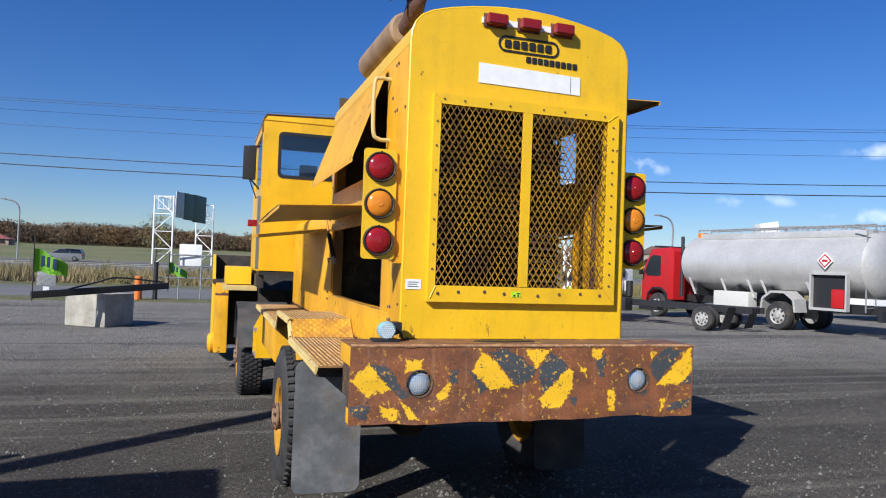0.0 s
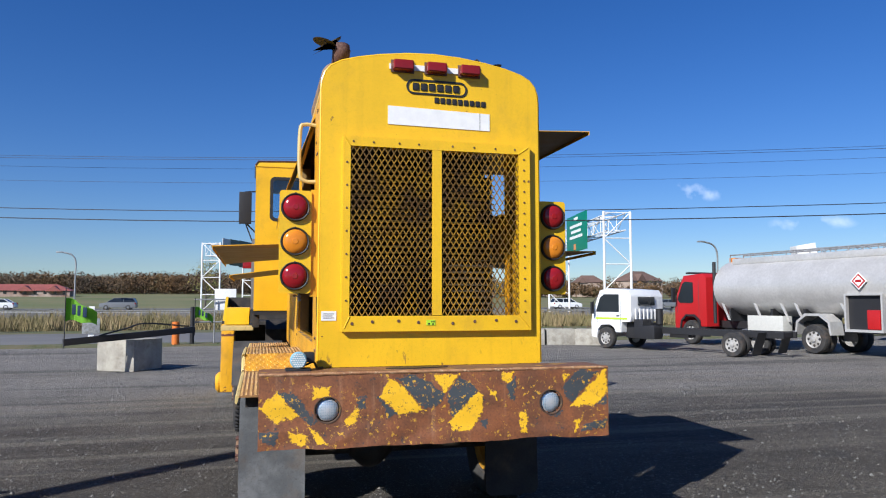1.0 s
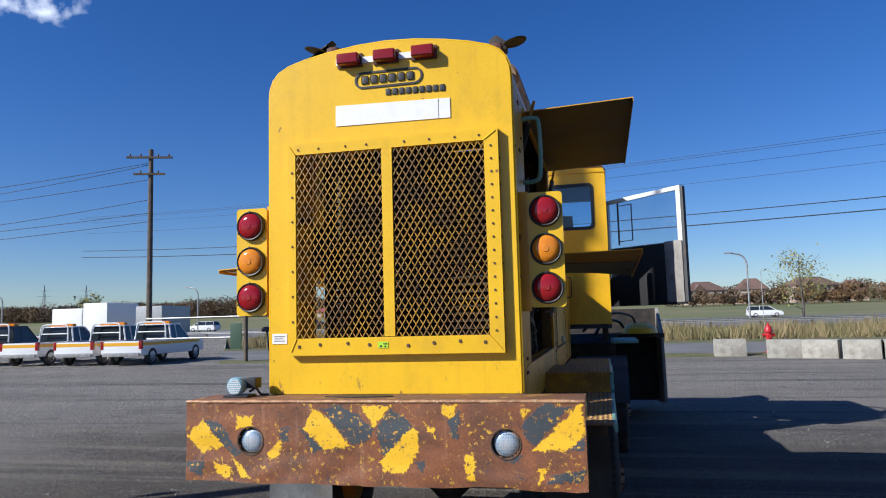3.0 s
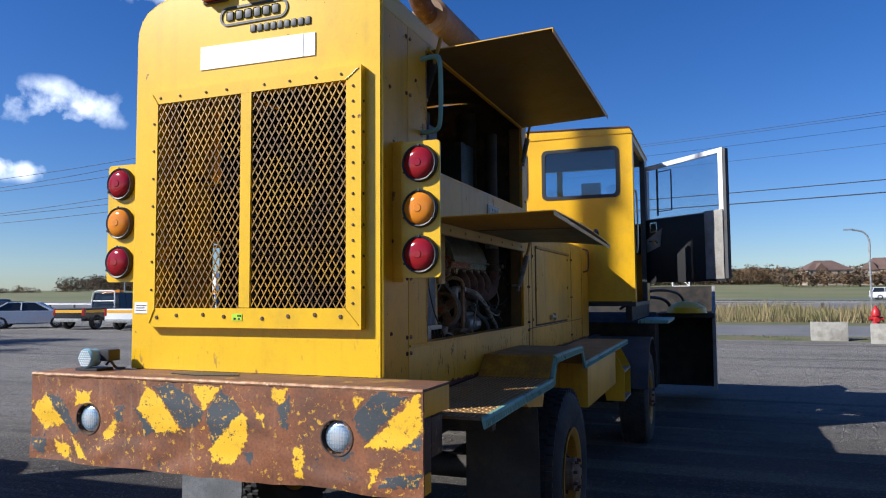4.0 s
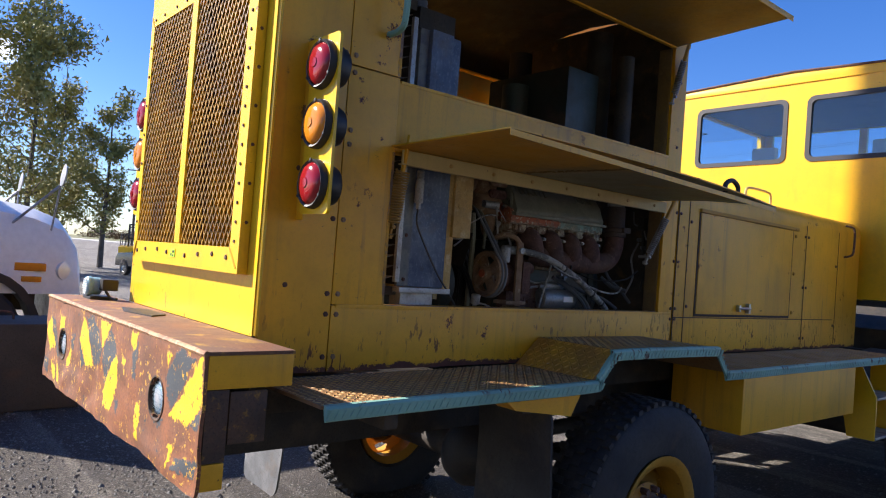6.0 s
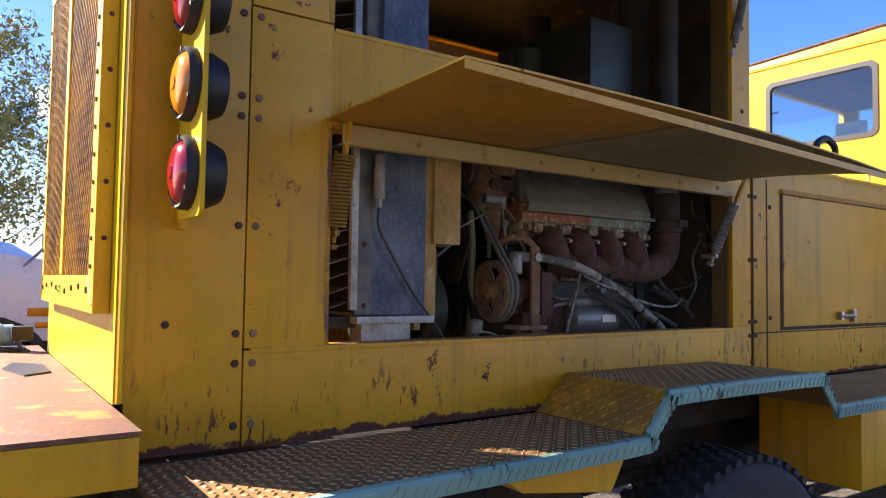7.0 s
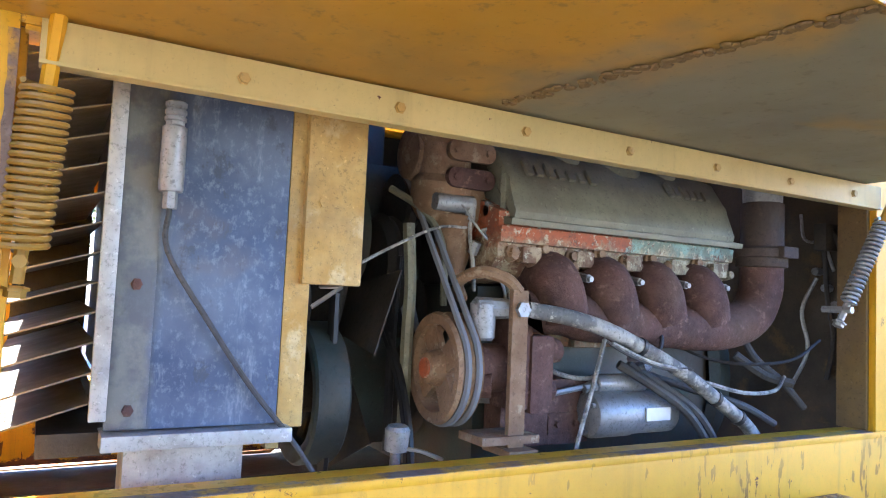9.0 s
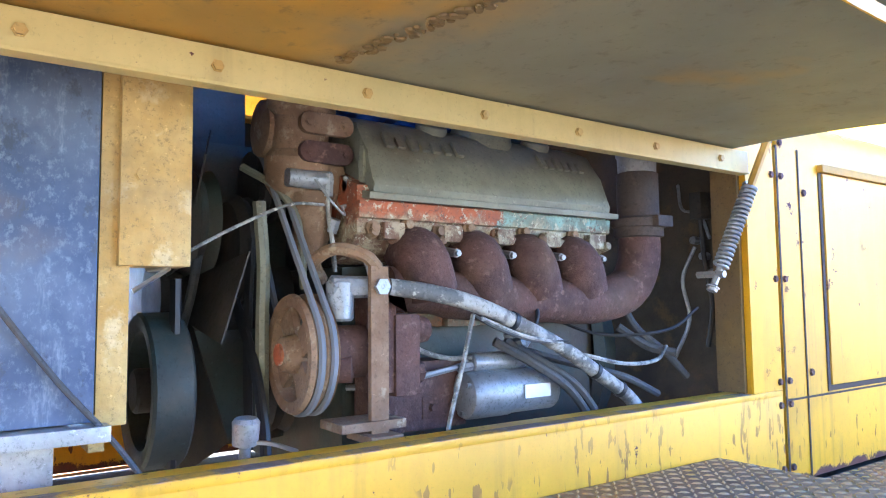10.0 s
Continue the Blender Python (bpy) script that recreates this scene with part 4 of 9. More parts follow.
def cable(p0, p1, sag, r, name="power_line"):
    p0, p1 = Vector(p0), Vector(p1)
    bm = B()
    pts = []
    for i in range(41):
        u = i / 40
        p = p0.lerp(p1, u)
        p.z -= sag * 4 * u * (1 - u)
        pts.append(p)
    tube(bm, pts, r, 5)
    return solo(name, bm, m_black, "black overhead power line", "power line", "power lines")


CA, CB_ = Vector((-55.9, 70.7, 0)), Vector((86.8, 24.3, 0))
for h0, off, r, sag in ((10.67, 0, 0.030, 2.47), (9.93, 0.0, 0.036, 2.47), (14.7, 0.6, 0.013, 2.4), (14.3, -0.6, 0.013, 2.4), (12.7, 0, 0.010, 2.4), (14.2, 1.5, 0.010, 2.6)):
    cable(CA + Vector((0, off, h0)), CB_ + Vector((0, off, h0)), sag, r)


def wood_pole(x, y, h, arms=1, ang=0.0):
    ob = thing("utility_pole", (x, y, 0), "weathered wooden utility pole with a crossarm", "utility pole", "utility poles")
    bm = B()
    cyl(bm, (x, y, 0), (x, y, h), 0.18, 0.135, 10)
    part("pole", bm, m_poleswood, ob)
    for k in range(arms):
        z = h - 0.5 - k * 1.0
        bm = B()
        obox(bm, pose(x, y - 0.15, z, 0, 0, ang), 2.6 - 0.8 * k, 0.1, 0.12)
        for q in (-1.1, -0.5, 0.5, 1.1):
            if abs(q) < 1.3 - 0.4 * k:
                cx_, cy_ = x + q * math.cos(radians(ang)), y - 0.15 + q * math.sin(radians(ang))
                lathe(bm, (cx_, cy_, z + 0.06), (0, 0, 1), [(0.03, 0), (0.05, 0.05), (0.05, 0.13), (0.02, 0.17), (0, 0.17)], 8)
        part("crossarm", bm, m_poleswood, ob)


wood_pole(-22.75, 36.5, 12.2, 2, 20)
# unseen pole, added to cast the shadow band on the cab's rear wall
wood_pole(-7.85, 1.74, 13.4, 1, 40)
for x, y, h in ((86.8, 24.3, 15.2), (-88, 30, 11), (-105, 40, 11), (-120, 22, 10), (-95, 56, 11), (-140, 60, 11)):
    wood_pole(x, y, h, 1, 40)
for dz, sag in ((11.4, 1.8), (11.3, 2.4), (10.4, 1.6), (8.4, 1.2), (7.9, 1.2), (9.2, 2.0)):
    cable((-22.75, 36.5, dz), (-88, 30, dz - 0.6), sag, 0.018)


def pylon(x, y, h):
    ob = thing("power_pylon", (x, y, 0), "distant steel lattice pylon", "pylon", "pylons")
    bm = B()
    for sx, sy in ((-1, -1), (1, -1), (1, 1), (-1, 1)):
        tube(bm, [(x + sx * h * 0.11, y + sy * h * 0.11, -2), (x + sx * h * 0.03, y + sy * h * 0.03, h * 0.55), (x, y, h)], 0.16, 4)
    for k in range(8):
        z0, z1 = h * k / 10, h * (k + 1) / 10
        w0, w1 = h * 0.11 * (1 - k / 11), h * 0.11 * (1 - (k + 1) / 11)
        tube(bm, [(x - w0, y, z0), (x + w1, y, z1)], 0.10, 4)
        tube(bm, [(x + w0, y, z0), (x - w1, y, z1)], 0.10, 4)
    for z, w in ((0.62, 0.16), (0.76, 0.20), (0.88, 0.13)):
        tube(bm, [(x - h * w, y, h * z), (x + h * w, y, h * z)], 0.16, 4)
    part("lattice", bm, m_galv_plain, ob)


pylon(-401, 446, 34)
pylon(-380, 464, 34)
pylon(-416, 285, 35)
pylon(-528, 328, 38)


# ---- buildings ----
def add_shade_shed(x0, x1, y0, y1, h):
    """A long dark ribbed-steel shed, unseen, added to cut sky light on the side away from the sun."""
    ob = thing("unseen_shade_shed", ((x0 + x1) / 2, (y0 + y1) / 2, 0), "long dark green ribbed-steel shed, unseen, added to cut sky light", "shed")
    bm = B()
    pts = [(x0, y0)]
    n = int((y1 - y0) / 0.3)
    for k in range(n):
        y = y0 + (y1 - y0) * k / n
        pts += [(x0, y + 0.02), (x0 - 0.035, y + 0.06), (x0 - 0.035, y + 0.14), (x0, y + 0.18)]
    pts += [(x0, y1), (x1, y1), (x1, y0)]
    prism(bm, pts, "z", 0.0, h)
    part("wall", bm, m_shed, ob, smooth=False)
    bm = B()
    prism(bm, [(x0 - 0.4, h), (x1 + 0.4, h), ((x0 + x1) / 2, h + 1.3)], "y", y0 - 0.4, y1 + 0.4)
    part("roof", bm, m_roof, ob, smooth=False)
    for yc in (y0 + 5.0, (y0 + y1) / 2 + 1.0):
        bm = B()
        box(bm, x0 - 0.06, x0 - 0.036, yc - 1.9, yc + 1.9, 0.02, 4.2, 0.005)
        for z in (0.9, 1.7, 2.5, 3.3):
            box(bm, x0 - 0.075, x0 - 0.06, yc - 1.88, yc + 1.88, z, z + 0.03)
        part("roller_door", bm, m_fender, ob, "dark roller door of the added shed")


m_shed = mixed("dark_green_ribbed_steel", (0.030, 0.040, 0.033), (0.045, 0.050, 0.040), 1.5, 0.7, 0, 0.1, 30)
# added out of view: keeps low sky light off the truck's right side
add_shade_shed(10.6, 19.0, -19.0, 7.4, 6.2)


def house(x, y, z, w, d, h, roof, rz, wall=m_brick, rm=m_roof, label="tan brick house with a brown hipped roof"):
    ob = thing("house", (x, y, z), label, "house", "houses beyond the highway")
    made = []
    bm = B()
    box(bm, -w / 2, w / 2, -d / 2, d / 2, -2, h)
    made.append(part("wall", bm, wall, None))
    bm = B()
    e = 0.5
    lo = [bm.verts.new(p) for p in ((-w / 2 - e, -d / 2 - e, h), (w / 2 + e, -d / 2 - e, h), (w / 2 + e, d / 2 + e, h), (-w / 2 - e, d / 2 + e, h))]
    hi = [bm.verts.new((-w / 2 + d / 2.4, 0, h + roof)), bm.verts.new((w / 2 - d / 2.4, 0, h + roof))]
    for f in ((lo[0], lo[1], hi[1], hi[0]), (lo[1], lo[2], hi[1]), (lo[2], lo[3], hi[0], hi[1]), (lo[3], lo[0], hi[0]), (lo[3], lo[2], lo[1], lo[0])):
        bm.faces.new(f)
    made.append(part("roof", bm, rm, None, smooth=False))
    bm = B()
    prism(bm, [(-w * 0.35, h - 0.2), (-w * 0.05, h - 0.2), (-w * 0.2, h + roof * 0.7)], "y", -d / 2 - 0.7, 0)
    made.append(part("gable", bm, rm, None, smooth=False))
    if w > 40:
        for gx_ in (-0.02, 0.22, 0.40):
            bm = B()
            prism(bm, [(w * gx_ - 2.6, h - 0.2), (w * gx_ + 2.6, h - 0.2), (w * gx_, h + roof * 0.75)], "y", -d / 2 - 1.2, 0)
            made.append(part("gable", bm, rm, None, smooth=False))
    for k in range(max(2, int(w / 3))):
        for fl in range(max(1, int(h / 2.8))):
            bm = B()
            wx = -w / 2 + 1.6 + k * (w - 3.2) / max(1, int(w / 3) - 1)
            box(bm, wx - 0.5, wx + 0.5, -d / 2 - 0.04, -d / 2 + 0.02, 0.8 + fl * 2.8, 2.2 + fl * 2.8)
            made.append(part("window", bm, m_winblack, None))
    for o in made:
        o.parent = ob
    ob.rotation_euler = (0, 0, radians(rz))


for x, y, w, d, h, rf, rz in ((45, 330, 17, 12, 5.6, 4.0, 14), (63, 318, 13, 10, 5.2, 4.6, -9), (84, 312, 19, 11, 5.8, 3.6, 20), (101, 318, 12, 10, 3.6, 4.2, -14), (124, 306, 20, 12, 6.0, 4.4, 6),
                              (147, 300, 14, 10, 5.4, 3.4, -20), (168, 292, 18, 13, 6.0, 4.6, 12), (196, 278, 15, 10, 5.6, 3.8, -6), (214, 268, 20, 12, 5.8, 4.4, 16), (240, 252, 16, 11, 5.6, 4.0, -10), (268, 236, 18, 12, 5.8, 4.2, 6)):
    house(x, y, 5.0, w, d, h, rf, rz)
house(-91, 283, 3.6, 50, 12, 2.0, 2.4, 4, m_palebrick, m_redroof, "long low building with a red metal roof and gabled porches")
bm = B()
box(bm, -64.5, -60.2, 76, 82, 0.3, 4.2, 0.1)
solo("trailer_box", bm, m_white, "white trailer box parked by the highway", "trailer", "parked trailer boxes")
bm = B()
box(bm, -60.0, -56.6, 76, 82, 0.3, 4.8, 0.1)
solo("trailer_box", bm, m_white, "taller white trailer box parked by the highway", "trailer", "parked trailer boxes")
bm = B()
box(bm, -52.6, -49.0, 76, 82, 0.3, 4.2, 0.1)
solo("trailer_box", bm, m_galv_plain, "grey trailer box parked by the highway", "trailer", "parked trailer boxes")


# ---- woods and trees ----
def wood(name, n, x0, x1, y0, y1, zb, h0, h1, seed, mat=None, label="bare autumn wood on the rise"):
    rng = np.random.default_rng(seed)
    chunks = []
    m = 190
    for k in range(n):
        x, y = rng.uniform(x0, x1), rng.uniform(y0, y1)
        h = rng.uniform(h0, h1) * (0.80 + 0.42 * noise.noise(Vector((x * 0.012, 0, 7.0))) + 0.18 * noise.noise(Vector((x * 0.06, 2.0, 7.0))))
        w = h * rng.uniform(0.42, 0.62)
        a = rng.uniform(0, 2 * math.pi, m)
        u = rng.uniform(-1, 1, m)
        r = rng.uniform(0.45, 1.0, m) ** 0.5
        c = np.stack((x + w * r * np.sqrt(1 - u * u) * np.cos(a), y + w * r * np.sqrt(1 - u * u) * np.sin(a), zb + h * (0.56 + 0.44 * r * u)), 1)
        v = rng.normal(size=(m, 3, 3)) * rng.uniform(0.18, 0.48, (m, 1, 1))
        chunks.append((c[:, None, :] + v).reshape(-1, 3))
        chunks.append(np.array(((x - 0.15, y, zb - 1), (x + 0.15, y, zb - 1), (x, y, zb + h * 0.8))))
    pts = np.concatenate(chunks)
    faces = np.arange(len(pts)).reshape(-1, 3)
    return mesh_object(name, pts.tolist(), faces.tolist(), mat or m_wood_far, label, "trees", "stuff")


wood("far_wood", 1900, -420, 60, 360, 450, 5.0, 10.5, 14.5, 21)
wood("far_wood", 220, 30, 430, 360, 430, 6.0, 8, 13, 22)
wood("hedge_trees", 240, 25, 240, 262, 300, 3.8, 4, 9, 23)
wood("far_wood", 420, -700, -420, 150, 400, 1.0, 6, 12, 24)


def leafy_tree(x, y, h, spread, seed, n=5200, leaf=0.085, label="tall slender tree with thinning autumn leaves"):
    rng = np.random.default_rng(seed)
    ob = thing("tree", (x, y, 0), label, "tree")
    bm = B()
    trunk = smoothline([(x, y, 0), (x + 0.1, y, h * 0.3), (x - 0.08, y + 0.1, h * 0.6), (x + 0.05, y, h * 0.93)], 5)
    tube(bm, trunk, [0.17 * (1 - 0.9 * i / (len(trunk) - 1)) for i in range(len(trunk))], 8)
    tips = []
    for k in range(26):
        u = rng.uniform(0.18, 0.92)
        p = trunk[min(len(trunk) - 1, int(u * len(trunk)))]
        a = rng.uniform(0, 6.28)
        ln = spread * (1.15 - u * 0.75) * rng.uniform(0.6, 1.1)
        q = p + Vector((math.cos(a) * ln, math.sin(a) * ln, ln * rng.uniform(0.5, 1.0)))
        mid = p.lerp(q, 0.5) + Vector((0, 0, -0.08 * ln))
        tube(bm, [p, mid, q], [0.05 * (1.2 - u), 0.03 * (1.2 - u), 0.008], 5)
        tips.append((p, q))
    part("trunk", bm, m_bark, ob)
    verts, faces = [], []
    for k in range(n):
        p, q = tips[rng.integers(len(tips))]
        c = np.array(p.lerp(q, rng.uniform(0.3, 1.08))) + rng.normal(size=3) * (0.22 * spread * 0.5)
        v = rng.normal(size=(4, 3)) * leaf
        b = len(verts)
        verts += [tuple(c + v[0] - np.array((x, y, 0))), tuple(c + v[1] - np.array((x, y, 0))), tuple(c + v[2] - np.array((x, y, 0)))]
        faces.append((b, b + 1, b + 2))
    me = bpy.data.meshes.new("crown")
    me.from_pydata(verts, [], faces)
    me.materials.append(m_leaf)
    cr = new("crown", me)
    cr.parent = ob


leafy_tree(-38.5, 13.9, 10.2, 2.2, 31, 5200)
leafy_tree(-36.0, 9.6, 14.5, 3.6, 32, 13000)
leafy_tree(-39.5, 11.6, 12.0, 2.8, 33, 8000)
leafy_tree(-34, 4.5, 14.0, 3.8, 34, 12000)
leafy_tree(26, 92, 9.0, 4.0, 35, 1400, 0.10, "bare spreading tree beyond the highway")
leafy_tree(-8, 120, 9.0, 3.6, 36, 900, 0.10, "bare spreading tree in the field")
leafy_tree(-72, 92, 7.0, 2.6, 37, 1500, 0.12, "small round tree far off")

# ---- the snow-blower truck ----
CX = 1.862
truck = thing("snow_blower_truck", (CX, 6.9, 0), "old yellow snow blower truck with rusty bumper and open flaps", "truck")


def mx(x, s):
    return x if s > 0 else 2 * CX - x


def sbox(bm, s, x0, x1, y0, y1, z0, z1, bevel=0.0):
    a, b = sorted((mx(x0, s), mx(x1, s)))
    return box(bm, a, b, y0, y1, z0, z1, bevel)


# roof and rear plate of the engine house
ARCH = [(1.117, 3.14), (1.122, 3.20), (1.142, 3.255), (1.18, 3.30), (1.245, 3.335), (1.36, 3.368), (1.50, 3.395), (1.68, 3.418), (CX, 3.427)]
ARCH = ARCH + [(2 * CX - x, z) for x, z in ARCH[-2::-1]]
bm = B()
inner = [(CX + (x - CX) * 0.975, z - 0.018) for x, z in ARCH]
prism(bm, ARCH + inner[::-1], "y", 3.992, 6.78)
engine_house = part("engine_house", bm, m_yellow, truck, "yellow arched roof shell of the engine house")
FACE, BACK = 3.99, 4.015
bm = B()
prism(bm, [(1.117, 2.77), (2.607, 2.77), (2.607, 3.14)] + ARCH[::-1][1:-1] + [(1.117, 3.14)], "y", FACE, BACK)
rear_plate = part("rear_plate", bm, m_yellow, truck, "yellow rear plate with peeling paint")
for nm, x0, x1, z0, z1 in (("plate_side", 1.117, 1.298, 1.354, 2.77), ("plate_side", 2.448, 2.607, 1.354, 2.77), ("plate_bottom", 1.298, 2.448, 1.354, 1.675)):
    bm = B()
    box(bm, x0, x1, FACE, BACK, z0, z1)
    part(nm, bm, m_yellow, rear_plate)
# rolled seam round the rear plate
bm = B()
rim = [(1.112, 1.358)] + [(CX + (x - CX) * 1.004, z + 0.004) for x, z in ARCH] + [(2.612, 1.358)]
tube(bm, [(x, 4.003, z) for x, z in rim], 0.009, 6)
part("rolled_edge", bm, m_yellow, rear_plate)

# grille frame, mesh and its screws
bm = B()
FY = 3.948
ring_frame(bm, [(1.255, 1.578), (2.528, 1.578), (2.528, 2.835), (1.255, 2.835)], [(1.302, 1.677), (2.447, 1.677), (2.447, 2.77), (1.302, 2.77)], "y", FY, 3.988)
box(bm, 1.842, 1.905, FY - 0.003, FY + 0.012, 1.68, 2.768)
for a, b in (((1.27, 1.60), (1.305, 1.675)), ((2.513, 1.60), (2.445, 1.675)), ((2.515, 2.82), (2.447, 2.77)), ((1.268, 2.82), (1.302, 2.77))):
    tube(bm, [(a[0], FY - 0.001, a[1]), (b[0], FY - 0.001, b[1])], 0.004, 4)
grille_frame = part("grille_frame", bm, m_yellow, rear_plate, "yellow angle-steel grille frame with rusty screws", smooth=False)
for x0, x1 in ((1.302, 1.842), (1.905, 2.447)):
    bm = B()
    z0, z1, w, h = 1.677, 2.77, 0.0405, 0.066
    slope = h / w
    for sgn in (1, -1):
        c = -40
        for i in range(-34, 40):
            # line z = z0 + sgn * slope * (x - x0) + i * h, clipped to the opening
            pts = []
            for x in (x0, x1):
                z = z0 + sgn * slope * (x - x0) + i * h
                if z0 <= z <= z1:
                    pts.append((x, z))
            for z in (z0, z1):
                x = x0 + (z - z0 - i * h) / (sgn * slope)
                if x0 < x < x1:
                    pts.append((x, z))
            if len(pts) >= 2:
                (xa, za), (xb, zb) = pts[0], pts[1]
                if abs(xa - xb) > 0.004:
                    d = Vector((xb - xa, 0, zb - za))
                    n = Vector((-d.z, 0, d.x)).normalized() * 0.0032
                    yo = FY + (0.006 if sgn > 0 else 0.0095)
                    q = [(xa + n.x, yo, za + n.z), (xa - n.x, yo, za - n.z), (xb - n.x, yo, zb - n.z), (xb + n.x, yo, zb + n.z)]
                    sheet(bm, q, 0.003)
    part("grille_mesh", bm, m_mesh, rear_plate, "expanded metal mesh with worn yellow paint", smooth=False)
screws = [((x, FY, 2.80), (0, -1, 0), 0.006) for x in (1.32, 1.45, 1.62, 1.75, 1.98, 2.13, 2.28, 2.42)]
screws += [((x, FY, 1.635 + 0.01 * math.sin(x * 9)), (0, -1, 0), 0.009) for x in (1.32, 1.45, 1.62, 1.75, 1.98, 2.13, 2.28, 2.42)]
for i in range(15):
    z = 1.70 + i * 0.074
    screws.append(((2.485, FY, z), (0, -1, 0), 0.006))
    if i % 2:
        screws += [((1.28, FY, z), (0, -1, 0), 0.006), ((2.528, 3.97, z), (1, 0, 0), 0.006)]
for p, ax, r in screws:
    bm = B()
    bolt(bm, p, ax, r, 0.005)
    part("screw_head", bm, m_rust, grille_frame)

# clearance lamps, badge, stickers
for x in (1.645, 1.872, 2.105):
    bm = B()
    box(bm, x - 0.068, x + 0.068, 3.925, 3.99, 3.295, 3.362, 0.018, 3)
    lamp = part("clearance_lamp", bm, m_darkred, rear_plate, "dark red marker lamp")
    bm = B()
    box(bm, x - 0.078, x + 0.078, 3.978, 3.990, 3.287, 3.37, 0.004)
    part("lamp_base", bm, m_rust, lamp)
for x0, x1 in ((1.716, 1.80), (1.948, 2.032), (1.556, 1.572)):
    bm = B()
    box(bm, x0, x1, 3.980, 3.989, 3.307, 3.345)
    part("lamp_strip", bm, m_white, rear_plate, "white strip between the marker lamps")
bm = B()
o = rounded(1.672, 2.092, 3.150, 3.252, 0.05, 6)
i_ = rounded(1.684, 2.080, 3.162, 3.240, 0.039, 6)
ring_frame(bm, o, i_, "y", 3.984, 3.99)
for i in range(6):
    x = 1.715 + i * 0.056
    box(bm, x, x + 0.042, 3.984, 3.99, 3.178, 3.226, 0.008)
for i in range(9):
    x = 1.865 + i * 0.041
    box(bm, x, x + 0.031, 3.984, 3.99, 3.098 - i * 0.0008, 3.136 - i * 0.0008, 0.006)
badge = part("badge", bm, m_black, rear_plate, "black raised maker badge on yellow paint")
bm = B()
prism(bm, [(1.549, 2.935), (2.252, 2.928), (2.252, 3.045), (1.549, 3.060)], "y", 3.985, 3.989)
part("white_sticker", bm, m_sticker, rear_plate, "blank white strip sticker")
bm = B()
box(bm, 2.180, 2.184, 3.9835, 3.985, 2.93, 3.045)
part("sticker_seam", bm, m_galv_plain, rear_plate)
bm = B()
box(bm, 1.802, 1.862, FY - 0.003, FY - 0.0005, 1.615, 1.650)
tag = part("auction_tag", bm, m_lime, rear_plate, "small lime green tag with dark print")
bm = B()
for i in range(3):
    box(bm, 1.835 + i * 0.008, 1.840 + i * 0.008, FY - 0.0042, FY - 0.003, 1.634, 1.644)
box(bm, 1.812, 1.826, FY - 0.0042, FY - 0.003, 1.620, 1.630)
box(bm, 1.84, 1.85, FY - 0.0042, FY - 0.003, 1.619, 1.628)
part("tag_print", bm, m_black, rear_plate)
bm = B()
box(bm, 1.13, 1.225, 3.986, 3.989, 1.648, 1.708)
part("inspection_sticker", bm, m_sticker, rear_plate, "small white printed sticker")
bm = B()
for i in range(3):
    box(bm, 1.143, 1.212 - 0.012 * (i % 2), 3.9845, 3.986, 1.663 + i * 0.013, 1.667 + i * 0.013)
part("sticker_print", bm, m_bezel, rear_plate)

# lamp panels beside the rear plate
for s, PY in ((1, 4.118), (-1, 4.045)):
    bm = B()
    a, b = sorted((mx(2.658, s), mx(2.860, s)))
    prism(bm, rounded(a, b, 1.82, 2.48, 0.02, 4), "y", PY, PY + 0.012)
    panel = part("lamp_panel", bm, m_yellow, truck, "yellow panel with three round lamps")
    bm = B()
    sbox(bm, s, 2.606, 2.662, PY + 0.013, PY + 0.03, 1.80, 2.49)
    part("panel_bracket", bm, m_yellow_side, panel)
    for z, m, nm in ((2.370, m_red, "red_lamp"), (2.150, m_amber, "amber_lamp"), (1.930, m_red, "red_lamp")):
        c = (mx(2.760, s), PY, z)
        bm = B()
        lathe(bm, c, (0, -1, 0), [(0.078, 0.0), (0.077, 0.022), (0.066, 0.034), (0.045, 0.041), (0.02, 0.043), (0.017, 0.046), (0, 0.046)], 28)
        lens = part(nm, bm, m, panel, "red glass lens" if m is m_red else "amber glass lens")
        bm = B()
        lathe(bm, c, (0, -1, 0), [(0.092, 0.0), (0.091, 0.018), (0.086, 0.027), (0.079, 0.024), (0.077, 0.012)], 28)
        for ang in (90, 210, 330):
            p = Vector(c) + Vector((0.087 * math.cos(radians(ang)), -0.024, 0.087 * math.sin(radians(ang))))
            bolt(bm, p, (0, -1, 0), 0.006, 0.005)
        part("bezel", bm, m_black, lens)
        bm = B()
        lathe(bm, (c[0], PY + 0.012, z), (0, 1, 0), [(0.085, 0), (0.085, 0.03), (0.07, 0.062), (0.03, 0.07), (0, 0.07)], 20)
        part("lamp_housing", bm, m_black, lens)

